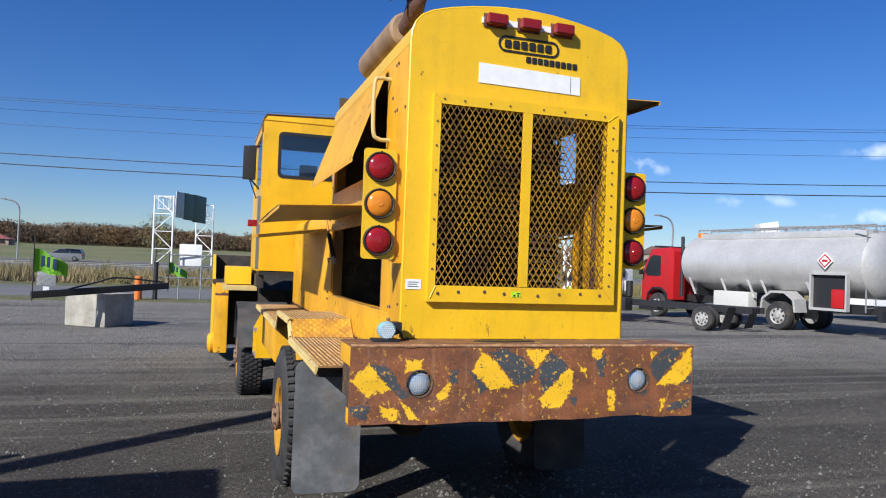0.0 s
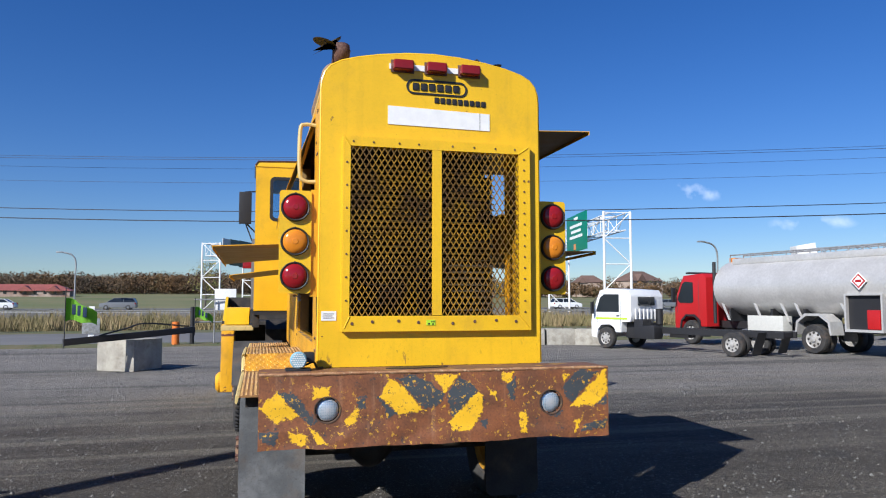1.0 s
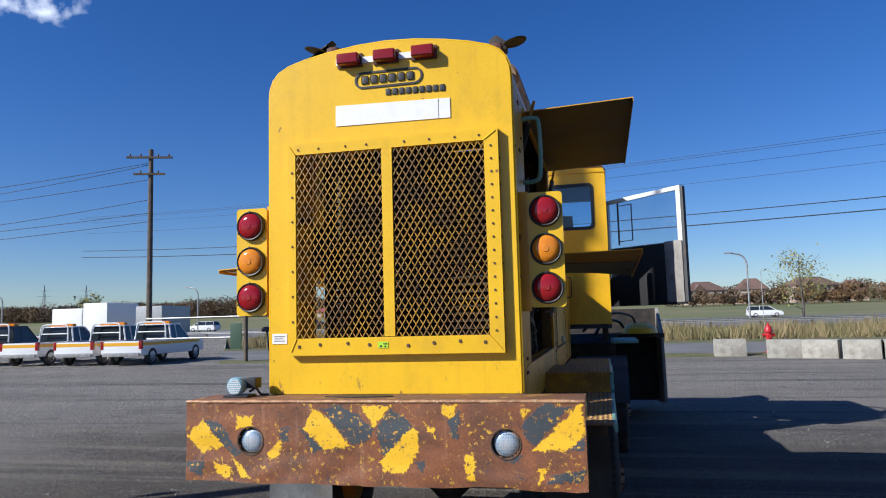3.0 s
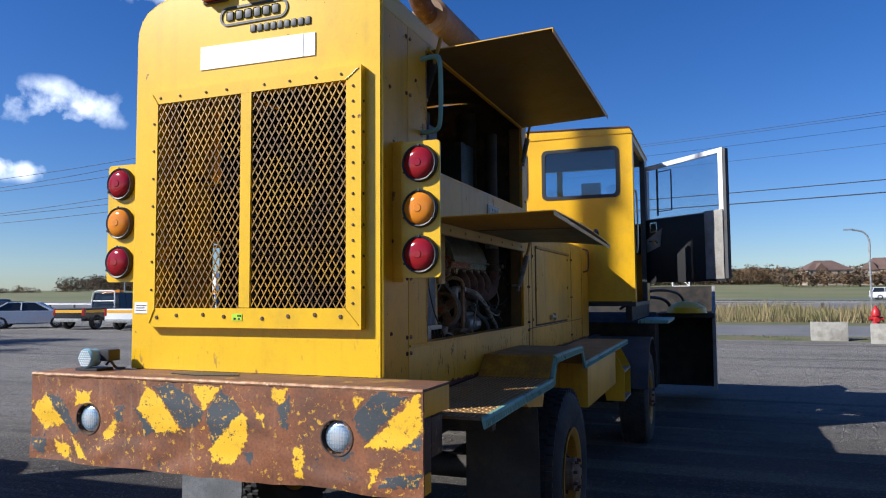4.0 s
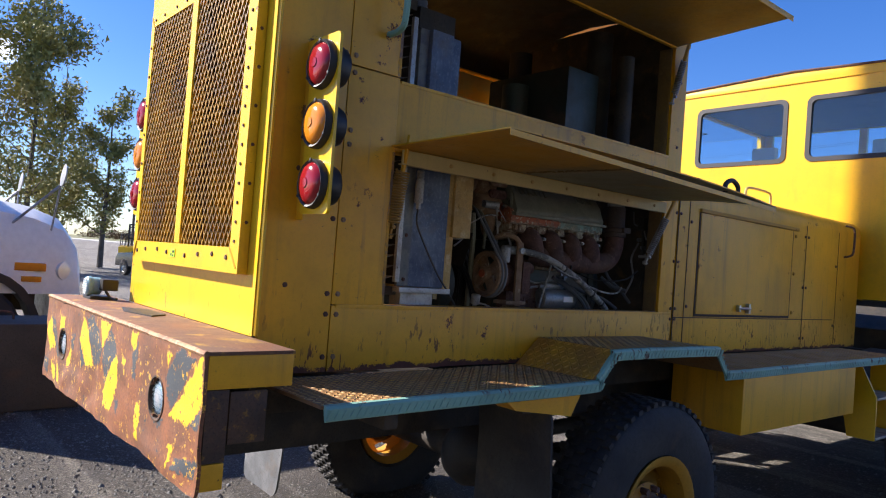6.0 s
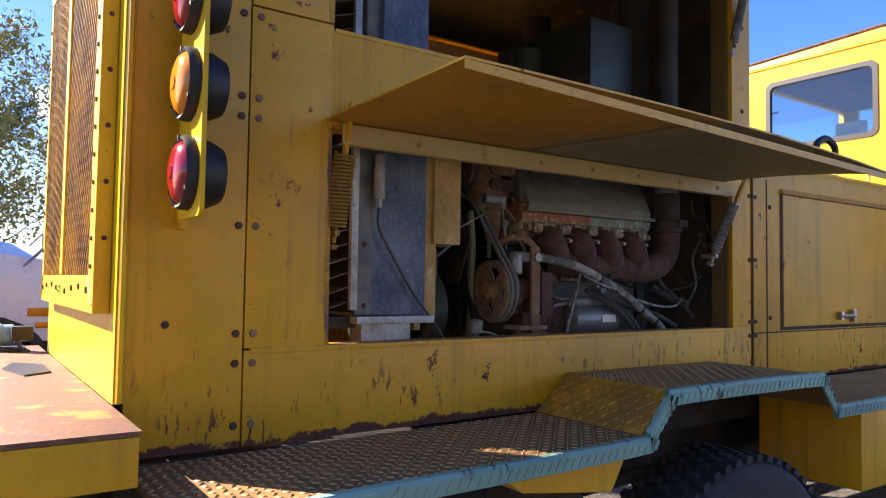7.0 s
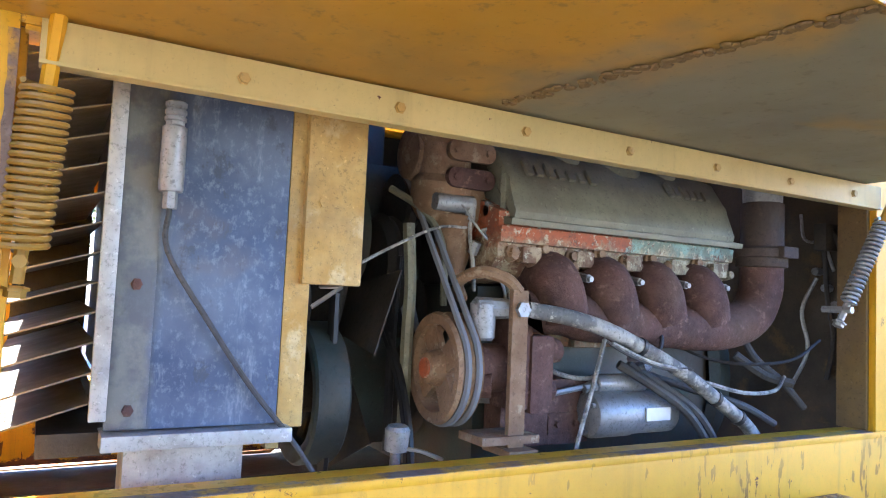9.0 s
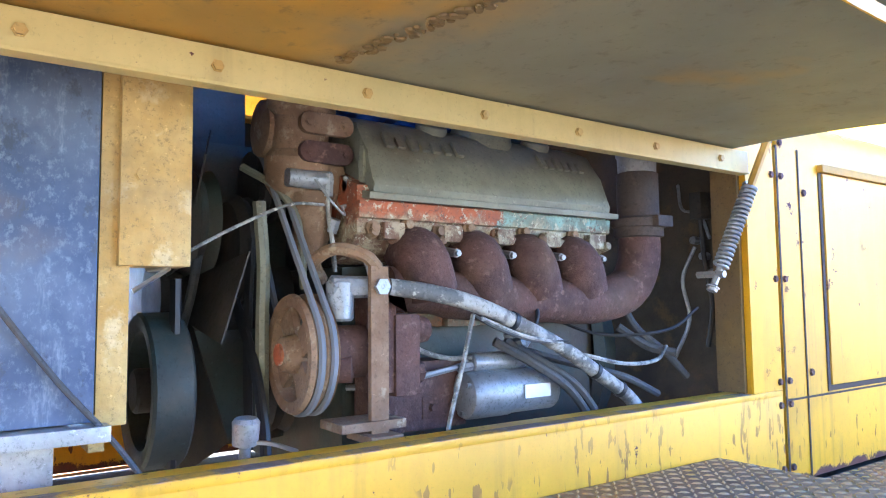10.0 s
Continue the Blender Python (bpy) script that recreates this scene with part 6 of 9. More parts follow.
BOARD = [(4.02, 1.192), (5.40, 1.205), (5.56, 1.338), (6.44, 1.335), (6.58, 1.205), (9.35, 1.212)]
for s in (1, -1):
    bm = B()
    top = BOARD
    outline = top + [(y, z - 0.012) for y, z in top[::-1]]
    a, b = sorted((mx(2.608, s), mx(3.085, s)))
    prism(bm, outline, "x", a, b)
    board = part("running_board", bm, m_tread, truck, "worn tread-plate running board with a teal edge")
    bm = B()
    for (y0, z0), (y1, z1) in zip(top, top[1:]):
        ln = math.hypot(y1 - y0, z1 - z0)
        q = [(a, y0, z0), (b, y0, z0), (b, y1, z1), (a, y1, z1)]
        tread_bumps(bm, q, 17, max(2, round(ln / 0.028)))
    tb = part("tread_pattern", bm, m_treadtop, board, "raised lozenges of tread plate", smooth=False)
    tb["kind"] = "stuff"
    bm = B()
    sheet(bm, [(mx(2.612, s), 5.405, 1.2095), (mx(3.08, s), 5.405, 1.2095), (mx(3.08, s), 5.556, 1.337), (mx(2.612, s), 5.556, 1.337)], 0.002 * s)
    q = [(a, 5.404, 1.211), (b, 5.404, 1.211), (b, 5.557, 1.340), (a, 5.557, 1.340)]
    tread_bumps(bm, q, 17, 7)
    part("step_riser", bm, m_treadyel, board, "yellow tread-plate riser", smooth=False)
    # angle edge, rounded at the bends
    pts = smoothline([(0, 4.03, 1.180), (0, 4.5, 1.186), (0, 5.36, 1.192), (0, 5.43, 1.215), (0, 5.53, 1.310), (0, 5.60, 1.330), (0, 6.40, 1.327), (0, 6.46, 1.31), (0, 6.56, 1.205), (0, 6.64, 1.190), (0, 7.5, 1.195), (0, 9.34, 1.20)], 5)
    bm = B()
    rows = []
    for p in pts:
        rows.append([bm.verts.new((mx(3.085 + dx, s), p.y, p.z + dz)) for dx, dz in ((-0.004, 0.014), (0.012, 0.012), (0.020, 0.002), (0.020, -0.036), (0.012, -0.040), (0.008, -0.034))])
    for r0, r1 in zip(rows, rows[1:]):
        for i in range(6):
            bm.faces.new((r0[i], r0[(i + 1) % 6], r1[(i + 1) % 6], r1[i]))
    bm.faces.new(rows[0])
    bm.faces.new(rows[-1][::-1])
    bmesh.ops.recalc_face_normals(bm, faces=bm.faces)
    for p, q in zip(pts, pts[1:]):
        k = max(1, round((q - p).length / 0.03))
        for i in range(k):
            c = p.lerp(q, i / k)
            d = (q - p).normalized()
            e = [Vector((mx(3.1052, s), c.y, c.z - 0.030)), Vector((mx(3.1052, s), c.y + 0.006, c.z - 0.032)), Vector((mx(3.1052, s), c.y + 0.022, c.z - 0.004)), Vector((mx(3.1052, s), c.y + 0.016, c.z - 0.002))]
            sheet(bm, e, 0.003 if s > 0 else -0.003)
    part("board_edge", bm, m_teal if s > 0 else m_cream, board, "chipped teal painted edge")
    # brackets and the box hung under the board
    bm = B()
    for y in (4.3, 5.0, 6.9, 8.2):
        sbox(bm, s, 2.45, 3.05, y, y + 0.06, 1.08, 1.18, 0.004)
    sbox(bm, s, 2.30, 2.60, 4.0, 9.0, 1.06, 1.195)
    part("board_bracket", bm, m_dark, board)
    bm = B()
    sbox(bm, s, 2.62, 3.08, 6.80, 8.45, 0.82, 1.185, 0.012)
    part("battery_box", bm, m_yellow_side, truck, "yellow steel box under the running board")
    bm = B()
    prism(bm, [(4.85, 1.17), (5.38, 1.18), (5.30, 1.05), (4.95, 1.10)], "x", *sorted((mx(2.95, s), mx(3.06, s))))
    part("board_gusset", bm, m_yellow_side, board)
    # folding step box at the front end: two side plates, two treads, a brace
    for y in (8.74, 9.27):
        bm = B()
        prism(bm, [(mx(x, s), z) for x, z in ((2.90, 1.18), (3.00, 1.18), (3.13, 0.92), (3.13, 0.60), (2.94, 0.60), (2.90, 0.80))], "y", y, y + 0.014)
        step = part("step_plate", bm, m_yellow_cab, truck, "yellow side plate of the step")
    for z in (0.605, 0.90):
        bm = B()
        sbox(bm, s, 2.94, 3.135, 8.755, 9.268, z, z + 0.02, 0.004)
        part("step_tread", bm, m_galv_plain, truck, "worn bare step tread")
    bm = B()
    tube(bm, [(mx(2.66, s), 8.50, 1.12), (mx(2.94, s), 8.75, 0.86)], 0.016, 6)
    part("step_brace", bm, m_yellow_cab, truck)


# ---- wheels ----
def settle(bm):
    """Flatten what would reach below the ground."""
    for v in bm.verts:
        v.co.z = max(v.co.z, 0.003)


def wheel(s, y, R=0.585, outer=3.09, width=0.33, hubout=0.0):
    # the tyre is flattened where it stands, so the hub sits lower than its free radius
    c = Vector((mx(outer - width / 2, s), y, 0.49))
    G = R / 0.549
    ax = (s, 0, 0)
    w = width / 2
    bm = B()
    prof = [(0.285, -0.75), (0.30, -0.86), (0.40, -1.0), (0.47, -0.97), (0.515, -0.82), (0.530, -0.70), (0.536, -0.3), (0.538, 0),
            (0.536, 0.3), (0.530, 0.70), (0.515, 0.82), (0.47, 0.97), (0.40, 1.0), (0.30, 0.86), (0.285, 0.75)]
    lathe(bm, c, ax, [(r * G, w * q) for r, q in prof], 64)
    settle(bm)
    ob = part("wheel", bm, m_rubber, truck, "worn black truck tyre on a yellow spoked rim")
    bm = B()
    for k in range(56):
        a = 2 * math.pi * k / 56
        for j in range(-2, 3):
            off = a + (0.056 if j % 2 else 0.0)
            d = Vector((0, math.cos(off), math.sin(off)))
            m = Matrix.Translation(c + d * 0.537 * G + Vector((j * w * 0.33, 0, 0))) @ Matrix.Rotation(off, 4, "X")
            obj = m @ Matrix.Diagonal((w * 0.27, 0.024, 0.036, 1))
            vs = [bm.verts.new(obj @ Vector(p)) for p in ((-.5, -.5, -.5), (.5, -.5, -.5), (.5, -.5, .5), (-.5, -.5, .5), (-.5, .5, -.4), (.5, .5, -.4), (.5, .5, .4), (-.5, .5, .4))]
            for f in ((4, 5, 6, 7), (0, 1, 5, 4), (1, 2, 6, 5), (2, 3, 7, 6), (3, 0, 4, 7)):
                bm.faces.new([vs[i] for i in f])
    bmesh.ops.recalc_face_normals(bm, faces=bm.faces)
    settle(bm)
    tread = part("tread_pattern", bm, m_rubber, ob)
    tread["kind"] = "stuff"
    bm = B()
    lathe(bm, c, ax, [(0.30, -w * 0.8), (0.285, -w * 0.7), (0.265, -w * 0.2), (0.265, w * 0.55), (0.285, w * 0.76), (0.315, w * 0.88), (0.318, w * 0.93), (0.295, w * 0.93), (0.262, w * 0.80), (0.250, w * 0.45), (0.250, -w * 0.6), (0.29, -w * 0.78)], 40)
    part("rim", bm, m_rimyel, ob, "yellow painted rim")
    bm = B()
    # dished disc with six oval hand holes
    n = 96
    radii = [0.12, 0.15, 0.175, 0.185, 0.193, 0.201, 0.209, 0.217, 0.225, 0.233, 0.241, 0.262]
    rows = []
    for r in radii:
        dip = 0.035 * ((r - 0.12) / 0.142) ** 2
        rows.append([bm.verts.new(c + Vector((s * (w * 0.25 + hubout - dip), math.cos(2 * math.pi * k / n) * r, math.sin(2 * math.pi * k / n) * r))) for k in range(n)])
    for i in range(len(radii) - 1):
        rm = (radii[i] + radii[i + 1]) / 2
        for k in range(n):
            da = ((k + 0.5) % 16 - 8) * 2 * math.pi / n
            if ((rm - 0.213) / 0.029) ** 2 + (rm * da / 0.052) ** 2 < 1:
                continue
            bm.faces.new((rows[i][k], rows[i][(k + 1) % n], rows[i + 1][(k + 1) % n], rows[i + 1][k]))
    bmesh.ops.solidify(bm, geom=bm.faces[:], thickness=0.012)
    lathe(bm, c + Vector((s * (w * 0.25 + hubout - 0.01), 0, 0)), ax, [(0.165, -0.02), (0.165, 0.03), (0.125, 0.045)], 28)
    part("wheel_disc", bm, m_rimyel, ob)
    bm = B()
    lathe(bm, c + Vector((s * (w * 0.25 + hubout - 0.01), 0, 0)), ax, [(0.125, 0.04), (0.112, 0.05), (0.105, 0.12), (0.115, 0.125), (0.115, 0.14), (0.085, 0.145), (0.06, 0.165), (0, 0.17)], 28)
    part("hub", bm, m_rustpale, ob, "rusty protruding hub")
    for k in range(18):
        a = 2 * math.pi * k / 10 if k < 10 else 2 * math.pi * (k - 9.5) / 8
        r, size, out, long = (0.138, 0.019, 0.015, 0.05) if k < 10 else (0.098, 0.013, 0.128, 0.03)
        p = c + Vector((s * (w * 0.25 + hubout + out), math.cos(a) * r, math.sin(a) * r))
        bm = B()
        cyl(bm, p, p + Vector((s * long, 0, 0)), size, size * 0.88, 6)
        part("wheel_nut", bm, m_rust, ob)
    return ob


wheel(1, 5.98, outer=3.12)
wheel(-1, 5.98, outer=3.12)
wheel(1, 9.95, outer=3.30)
wheel(-1, 9.95, outer=3.30)
for y in (5.98, 9.95):
    bm = B()
    cyl(bm, (0.9, y, 0.49), (2.85, y, 0.49), 0.09, None, 16)
    lathe(bm, (CX - 0.12, y, 0.49), (1, 0, 0), [(0, -0.2), (0.1, -0.19), (0.2, -0.08), (0.22, 0), (0.2, 0.08), (0.1, 0.19), (0, 0.2)], 20)
    part("axle", bm, m_dark, truck, "dark greasy axle")
bm = B()
cyl(bm, (CX, 6.1, 0.6), (CX, 9.7, 0.7), 0.05, None, 12)
part("drive_shaft", bm, m_dark, truck)
bm = B()
for x in (1.36, 2.36):
    box(bm, x - 0.045, x + 0.045, 4.0, 12.6, 0.86, 1.12, 0.006)
for y in (4.6, 7.0, 9.0, 11.5):
    box(bm, 1.4, 2.32, y, y + 0.1, 0.90, 1.08)
for x in (1.26, 2.46):
    for k in range(5):
        box(bm, x - 0.04, x + 0.04, 5.4 + k * 0.06, 6.76 - k * 0.06, 0.70 - k * 0.014, 0.712 - k * 0.014)
box(bm, 1.45, 2.28, 7.2, 8.6, 0.55, 0.86, 0.03)
part("chassis_frame", bm, m_dark, truck, "black chassis rails and springs")
for s, y, x0, x1 in ((-1, 4.95, 2.62, 3.10), (1, 5.18, 2.60, 3.06)):
    bm = B()
    a, b = sorted((mx(x0, s), mx(x1, s)))
    ys = [0.0, 0.012, 0.03, 0.028, 0.01]
    pr = rounded(a, b, 0.16, 1.09, 0.06, 4)
    prism(bm, pr, "y", y, y + 0.012)
    bmesh.ops.subdivide_edges(bm, edges=[e for e in bm.edges if e.calc_length() > 0.2], cuts=6, use_grid_fill=True)
    for v in bm.verts:
        v.co.y += 0.02 * math.sin((v.co.z - 0.2) * 4) + 0.012 * noise.noise(v.co * 3)
    part("mud_flap", bm, m_flaprubber if s < 0 else m_rubber, truck, "grey rubber mud flap hanging behind the tyre" if s < 0 else "black rubber mud flap hanging behind the tyre")
# wheel arches over the front wheels
for s in (1, -1):
    bm = B()
    pts = [(9.95 + 0.66 * math.cos(radians(a)), 0.55 + 0.66 * math.sin(radians(a))) for a in range(10, 171, 10)]
    inn = [(9.95 + 0.64 * math.cos(radians(a)), 0.55 + 0.64 * math.sin(radians(a))) for a in range(170, 9, -10)]
    prism(bm, pts + inn, "x", *sorted((mx(2.66, s), mx(3.32, s))))
    part("front_fender", bm, m_fender, truck, "matt black front fender")

# ---- cab ----
CY0, CY1, CL, CR, CB, CT = 9.84, 11.75, 0.66, 3.15, 1.63, 3.72
bm = B()
# rear wall with two windows
W1, W2 = (0.885, 1.812), (2.045, 2.965)
WZ0, WZ1 = 2.945, 3.535
t = 0.05
box(bm, CL, CR, CY0, CY0 + t, 1.64, WZ0)
cab = part("cab", bm, m_yellow_cab, truck, "yellow steel cab with rounded rear windows")
for x0, x1, z0, z1 in ((CL, W1[0], WZ0, WZ1), (W1[1], W2[0], WZ0, WZ1), (W2[1], CR, WZ0, WZ1), (CL, CR, WZ1, CT)):
    bm = B()
    box(bm, x0, x1, CY0, CY0 + t, z0, z1)
    part("rear_panel", bm, m_yellow_cab, cab)
for w in (W1, W2):
    bm = B()
    ring_frame(bm, rounded(w[0] - 0.025, w[1] + 0.025, WZ0 - 0.025, WZ1 + 0.025, 0.07, 5), rounded(w[0] + 0.018, w[1] - 0.018, WZ0 + 0.018, WZ1 - 0.018, 0.05, 5), "y", CY0 - 0.008, CY0 + 0.03)
    part("window_gasket", bm, m_black, cab, "black rubber window gasket")
    bm = B()
    box(bm, w[0] + 0.005, w[1] - 0.005, CY0 + 0.012, CY0 + 0.017, WZ0 + 0.005, WZ1 - 0.005)
    g = part("window_pane", bm, m_glass, cab)
    g.visible_shadow = False
# left wall, front wall and posts with windows
bm = B()
box(bm, CL, CL + t, CY0 + t, CY1, CB, 2.85)
box(bm, CL, CL + t, CY0 + t, CY0 + 0.25, 2.85, CT)
box(bm, CL, CL + t, CY1 - 0.15, CY1, 2.85, CT)
box(bm, CL, CL + t, CY0 + 0.25, CY1 - 0.15, 3.58, CT)
part("side_wall", bm, m_yellow_cab, cab)
bm = B()
box(bm, CL + t, CR, CY1 - t, CY1, CB, 2.75)
box(bm, CL + t, CL + 0.15, CY1 - t, CY1, 2.75, CT)
box(bm, CR - 0.10, CR, CY1 - t, CY1, 2.75, CT)
box(bm, CX - 0.04, CX + 0.04, CY1 - t, CY1, 2.75, 3.60)
box(bm, CL + 0.15, CR - 0.10, CY1 - t, CY1, 3.60, CT)
part("front_wall", bm, m_yellow_cab, cab)
bm = B()
box(bm, CR - 0.05, CR, CY0 + t, CY0 + 0.14, CB, CT)
box(bm, CR - 0.05, CR, 11.38, CY1 - t, CB, CT)
box(bm, CR - 0.05, CR, CY0 + 0.14, 11.38, 3.62, CT)
part("door_frame", bm, m_yellow_cab, cab)
bm = B()
prof = [(CL - 0.015, 3.70), (CL + 0.005, 3.755), (CL + 0.10, 3.79), (CX, 3.82), (CR - 0.10, 3.79), (CR - 0.005, 3.755), (CR + 0.015, 3.70)]
prism(bm, prof, "y", CY0 - 0.012, CY1 + 0.05, 0.008)
part("cab_roof", bm, m_yellow_cab, cab)
bm = B()
tube(bm, [(CL - 0.01, CY0 - 0.012, 3.715), (CL + 0.03, CY0 - 0.014, 3.775), (CX, CY0 - 0.014, 3.822), (CR - 0.03, CY0 - 0.014, 3.775), (CR + 0.01, CY0 - 0.012, 3.715)], 0.012, 6)
part("roof_edge", bm, m_rust, cab, "rusty roof edge")
bm = B()
box(bm, CL, CR, CY0 + 0.004, CY1, CB - 0.05, CB)
part("cab_floor", bm, m_black, cab, "black cab floor")
bm = B()
box(bm, CL + 0.06, CR - 0.06, CY0 + 0.055, CY1 - 0.055, 3.605, 3.63)
part("headliner", bm, m_fender, cab, "dark roof lining")
bm = B()
box(bm, CR - 0.056, CR + 0.006, 11.27, 11.379, CB, 3.60, 0.006)
part("door_jamb", bm, m_fender, cab, "black rubber door jamb")
bm = B()
box(bm, CL + 0.02, CL + 0.025, CY0 + 0.25, CY1 - 0.15, 2.85, 3.58)
box(bm, CL + 0.15, CR - 0.10, CY1 - 0.03, CY1 - 0.025, 2.75, 3.60)
g = part("windscreen", bm, m_glass, cab)
g.visible_shadow = False
# inside: two seats, wheel, dash
for x in (1.35, 2.55):
    bm = B()
    box(bm, x - 0.25, x + 0.25, 10.5, 11.0, 2.05, 2.22, 0.05)
    seat = part("seat", bm, m_seat, cab, "grey vinyl cab seat")
    bm = B()
    box(bm, x - 0.25, x + 0.25, 10.35, 10.48, 2.2, 2.98, 0.05)
    part("backrest", bm, m_seat, cab)
    bm = B()
    box(bm, x - 0.13, x + 0.13, 10.37, 10.46, 3.0, 3.2, 0.04)
    part("headrest", bm, m_seat, cab)
    bm = B()
    box(bm, x - 0.18, x + 0.18, 10.55, 10.95, CB, 2.05)
    part("seat_base", bm, m_black, cab)
bm = B()
u = [Vector((2.5 + 0.22 * math.cos(a), 11.3 + 0.10 * math.sin(a), 2.85 + 0.20 * math.sin(a))) for a in [2 * math.pi * i / 24 for i in range(25)]]
tube(bm, u, 0.014, 6)
tube(bm, [(2.28, 11.3, 2.85), (2.72, 11.3, 2.85)], 0.012, 6)
tube(bm, [(2.5, 11.3, 2.85), (2.5, 11.65, 2.3)], 0.03, 8)
part("steering_wheel", bm, m_black, cab)
bm = B()
box(bm, CL + 0.1, CR - 0.1, 11.4, 11.68, 2.3, 2.72, 0.04)
box(bm, 1.75, 2.1, 10.6, 11.2, CB, 2.3, 0.03)
part("dashboard", bm, m_dark, cab)
# grab rail by the doorway
bm = B()
tube(bm, smoothline([(3.12, 10.00, 3.0), (3.17, 10.02, 2.95), (3.17, 10.02, 2.3), (3.12, 10.0, 2.25)], 5), 0.012, 6)
part("door_rail", bm, m_steel, cab)
bm = B()
box(bm, 3.02, 3.10, 10.3, 10.36, CB, 2.9)
cyl(bm, (2.95, 10.6, 2.05), (3.05, 10.6, 2.4), 0.04)
part("lever", bm, m_dark, cab)

# open door, hinged at its front edge
H = Vector((3.16, 11.36, 0))
E = Vector((4.19, 10.47, 0))
dd = (E - H).normalized()
L = (E - H).length
M = Matrix(((dd.x, -dd.y, 0, H.x), (dd.y, dd.x, 0, H.y), (0, 0, 1, 0), (0, 0, 0, 1)))


def door_piece(nm, bm, m, label=""):
    bmesh.ops.transform(bm, matrix=M, verts=bm.verts)
    return part(nm, bm, m, cab_door, label)


DZ0, DZ1, DM = 1.88, 3.56, 2.76
# panel painted black for the cab's shadow on it
bm = B()
box(bm, 0.0, L, -0.02, 0.02, DZ0, DM, 0.006)
bmesh.ops.transform(bm, matrix=M, verts=bm.verts)
cab_door = part("cab_door", bm, m_black, truck, "cab door standing open, inner panel black for cab shade, clear window")
bm = B()
ring_frame(bm, [(0, DM + 0.001), (L, DM + 0.001), (L, DZ1), (0, DZ1 - 0.04)], [(0.05, DM + 0.01), (L - 0.07, DM + 0.01), (L - 0.07, DZ1 - 0.06), (0.05, DZ1 - 0.10)], "y", -0.022, 0.022)
door_piece("window_frame", bm, m_white, "white aluminium window frame")
bm = B()
box(bm, L, L + 0.05, -0.03, 0.03, DZ0 + 0.03, DZ1 - 0.02, 0.012)
door_piece("door_edge", bm, m_fender, "black rubber door edge")
bm = B()
box(bm, 0.05, L - 0.07, -0.003, 0.003, DM + 0.01, DZ1 - 0.06)
g = door_piece("door_glass", bm, m_frost, "dusty clear window")
g.visible_shadow = False
bm = B()
box(bm, 0.22, 0.235, -0.012, 0.012, DM + 0.05, DZ1 - 0.10)
box(bm, 0.48, 0.49, -0.008, 0.008, DM + 0.10, DZ1 - 0.14)
box(bm, 0.22, 0.49, -0.008, 0.008, DM + 0.10, DM + 0.11)
box(bm, 0.22, 0.49, -0.008, 0.008, DZ1 - 0.15, DZ1 - 0.14)
door_piece("slider_frame", bm, m_fender)
# paler strip: the sunlit outer part of the panel, put into colour
bm = B()
box(bm, L - 0.30, L - 0.01, -0.034, -0.020, DZ0 + 0.03, DM + 0.02, 0.006)
bmesh.ops.subdivide_edges(bm, edges=bm.edges[:], cuts=3, use_grid_fill=True)
for v in bm.verts:
    v.co.y += 0.012 * noise.noise(v.co * 6)
door_piece("sunlit_strip", bm, m_vinyl, "creased grey vinyl, the sunlit strip of the door panel")
# sun patch on the panel, drawn as a pale plate
bm = B()
prism(bm, [(0.02, DZ0 + 0.42), (0.28, DZ0 + 0.50), (0.32, DZ0 + 0.75), (0.02, DZ0 + 0.60)], "y", -0.026, -0.021)
door_piece("sun_patch_plate", bm, m_vinyl)
bm = B()
ring_frame(bm, rounded(0.10, 0.24, 2.58, 2.72, 0.02, 3), rounded(0.12, 0.22, 2.60, 2.70, 0.015, 3), "y", -0.035, -0.021)
door_piece("handle_surround", bm, m_chrome, "chrome square surround")
bm = B()
tube(bm, [(0.10, -0.05, 2.46), (0.26, -0.06, 2.43)], 0.012, 6)
cyl(bm, (0.2, -0.02, 2.45), (0.2, -0.06, 2.45), 0.02)
door_piece("door_handle", bm, m_chrome, "chrome inside handle")

# mirror, marker and bits on the left of the cab
mir = B()
box(mir, 0.42, 0.60, 10.30, 10.36, 2.92, 3.40, 0.02)
mirror = part("side_mirror", mir, m_black, truck, "tall black side mirror")
bm = B()
tube(bm, [(CL, 10.4, 3.42), (0.5, 10.34, 3.40)], 0.012, 6)
tube(bm, [(CL, 10.4, 2.80), (0.52, 10.34, 2.94)], 0.012, 6)
tube(bm, [(CL, 10.4, 2.70), (0.62, 10.34, 2.66), (0.52, 10.34, 2.92)], 0.010, 6)
part("mirror_arm", bm, m_black, mirror)
bm = B()
cyl(bm, (0.66, 9.95, 3.55), (0.66, 9.95, 3.72), 0.02)
part("aerial_base", bm, m_black, cab)
bm = B()
box(bm, 0.50, 0.62, 9.90, 9.97, 2.24, 2.33, 0.01)
part("side_marker", bm, m_red, cab, "red side marker lamp")
bm = B()
box(bm, 0.62, 0.66, 9.86, 9.99, 1.66, 2.66)
part("chrome_trim", bm, m_steel, cab)
# teal step under the right doorway
bm = B()
box(bm, 3.13, 3.50, 10.2, 11.45, 1.36, 1.40, 0.01)
part("cab_step", bm, m_teal, truck, "teal tread step below the doorway")
bm = B()
box(bm, 0.22, 0.66, 9.9, 11.2, 1.36, 1.42, 0.01)
part("cab_step", bm, m_cream, truck, "pale green step below the doorway")
bm = B()
box(bm, 0.25, 0.60, 10.3, 11.1, 1.43, 1.68, 0.02)
part("step_box", bm, m_yellow, truck, "yellow box beside the cab")
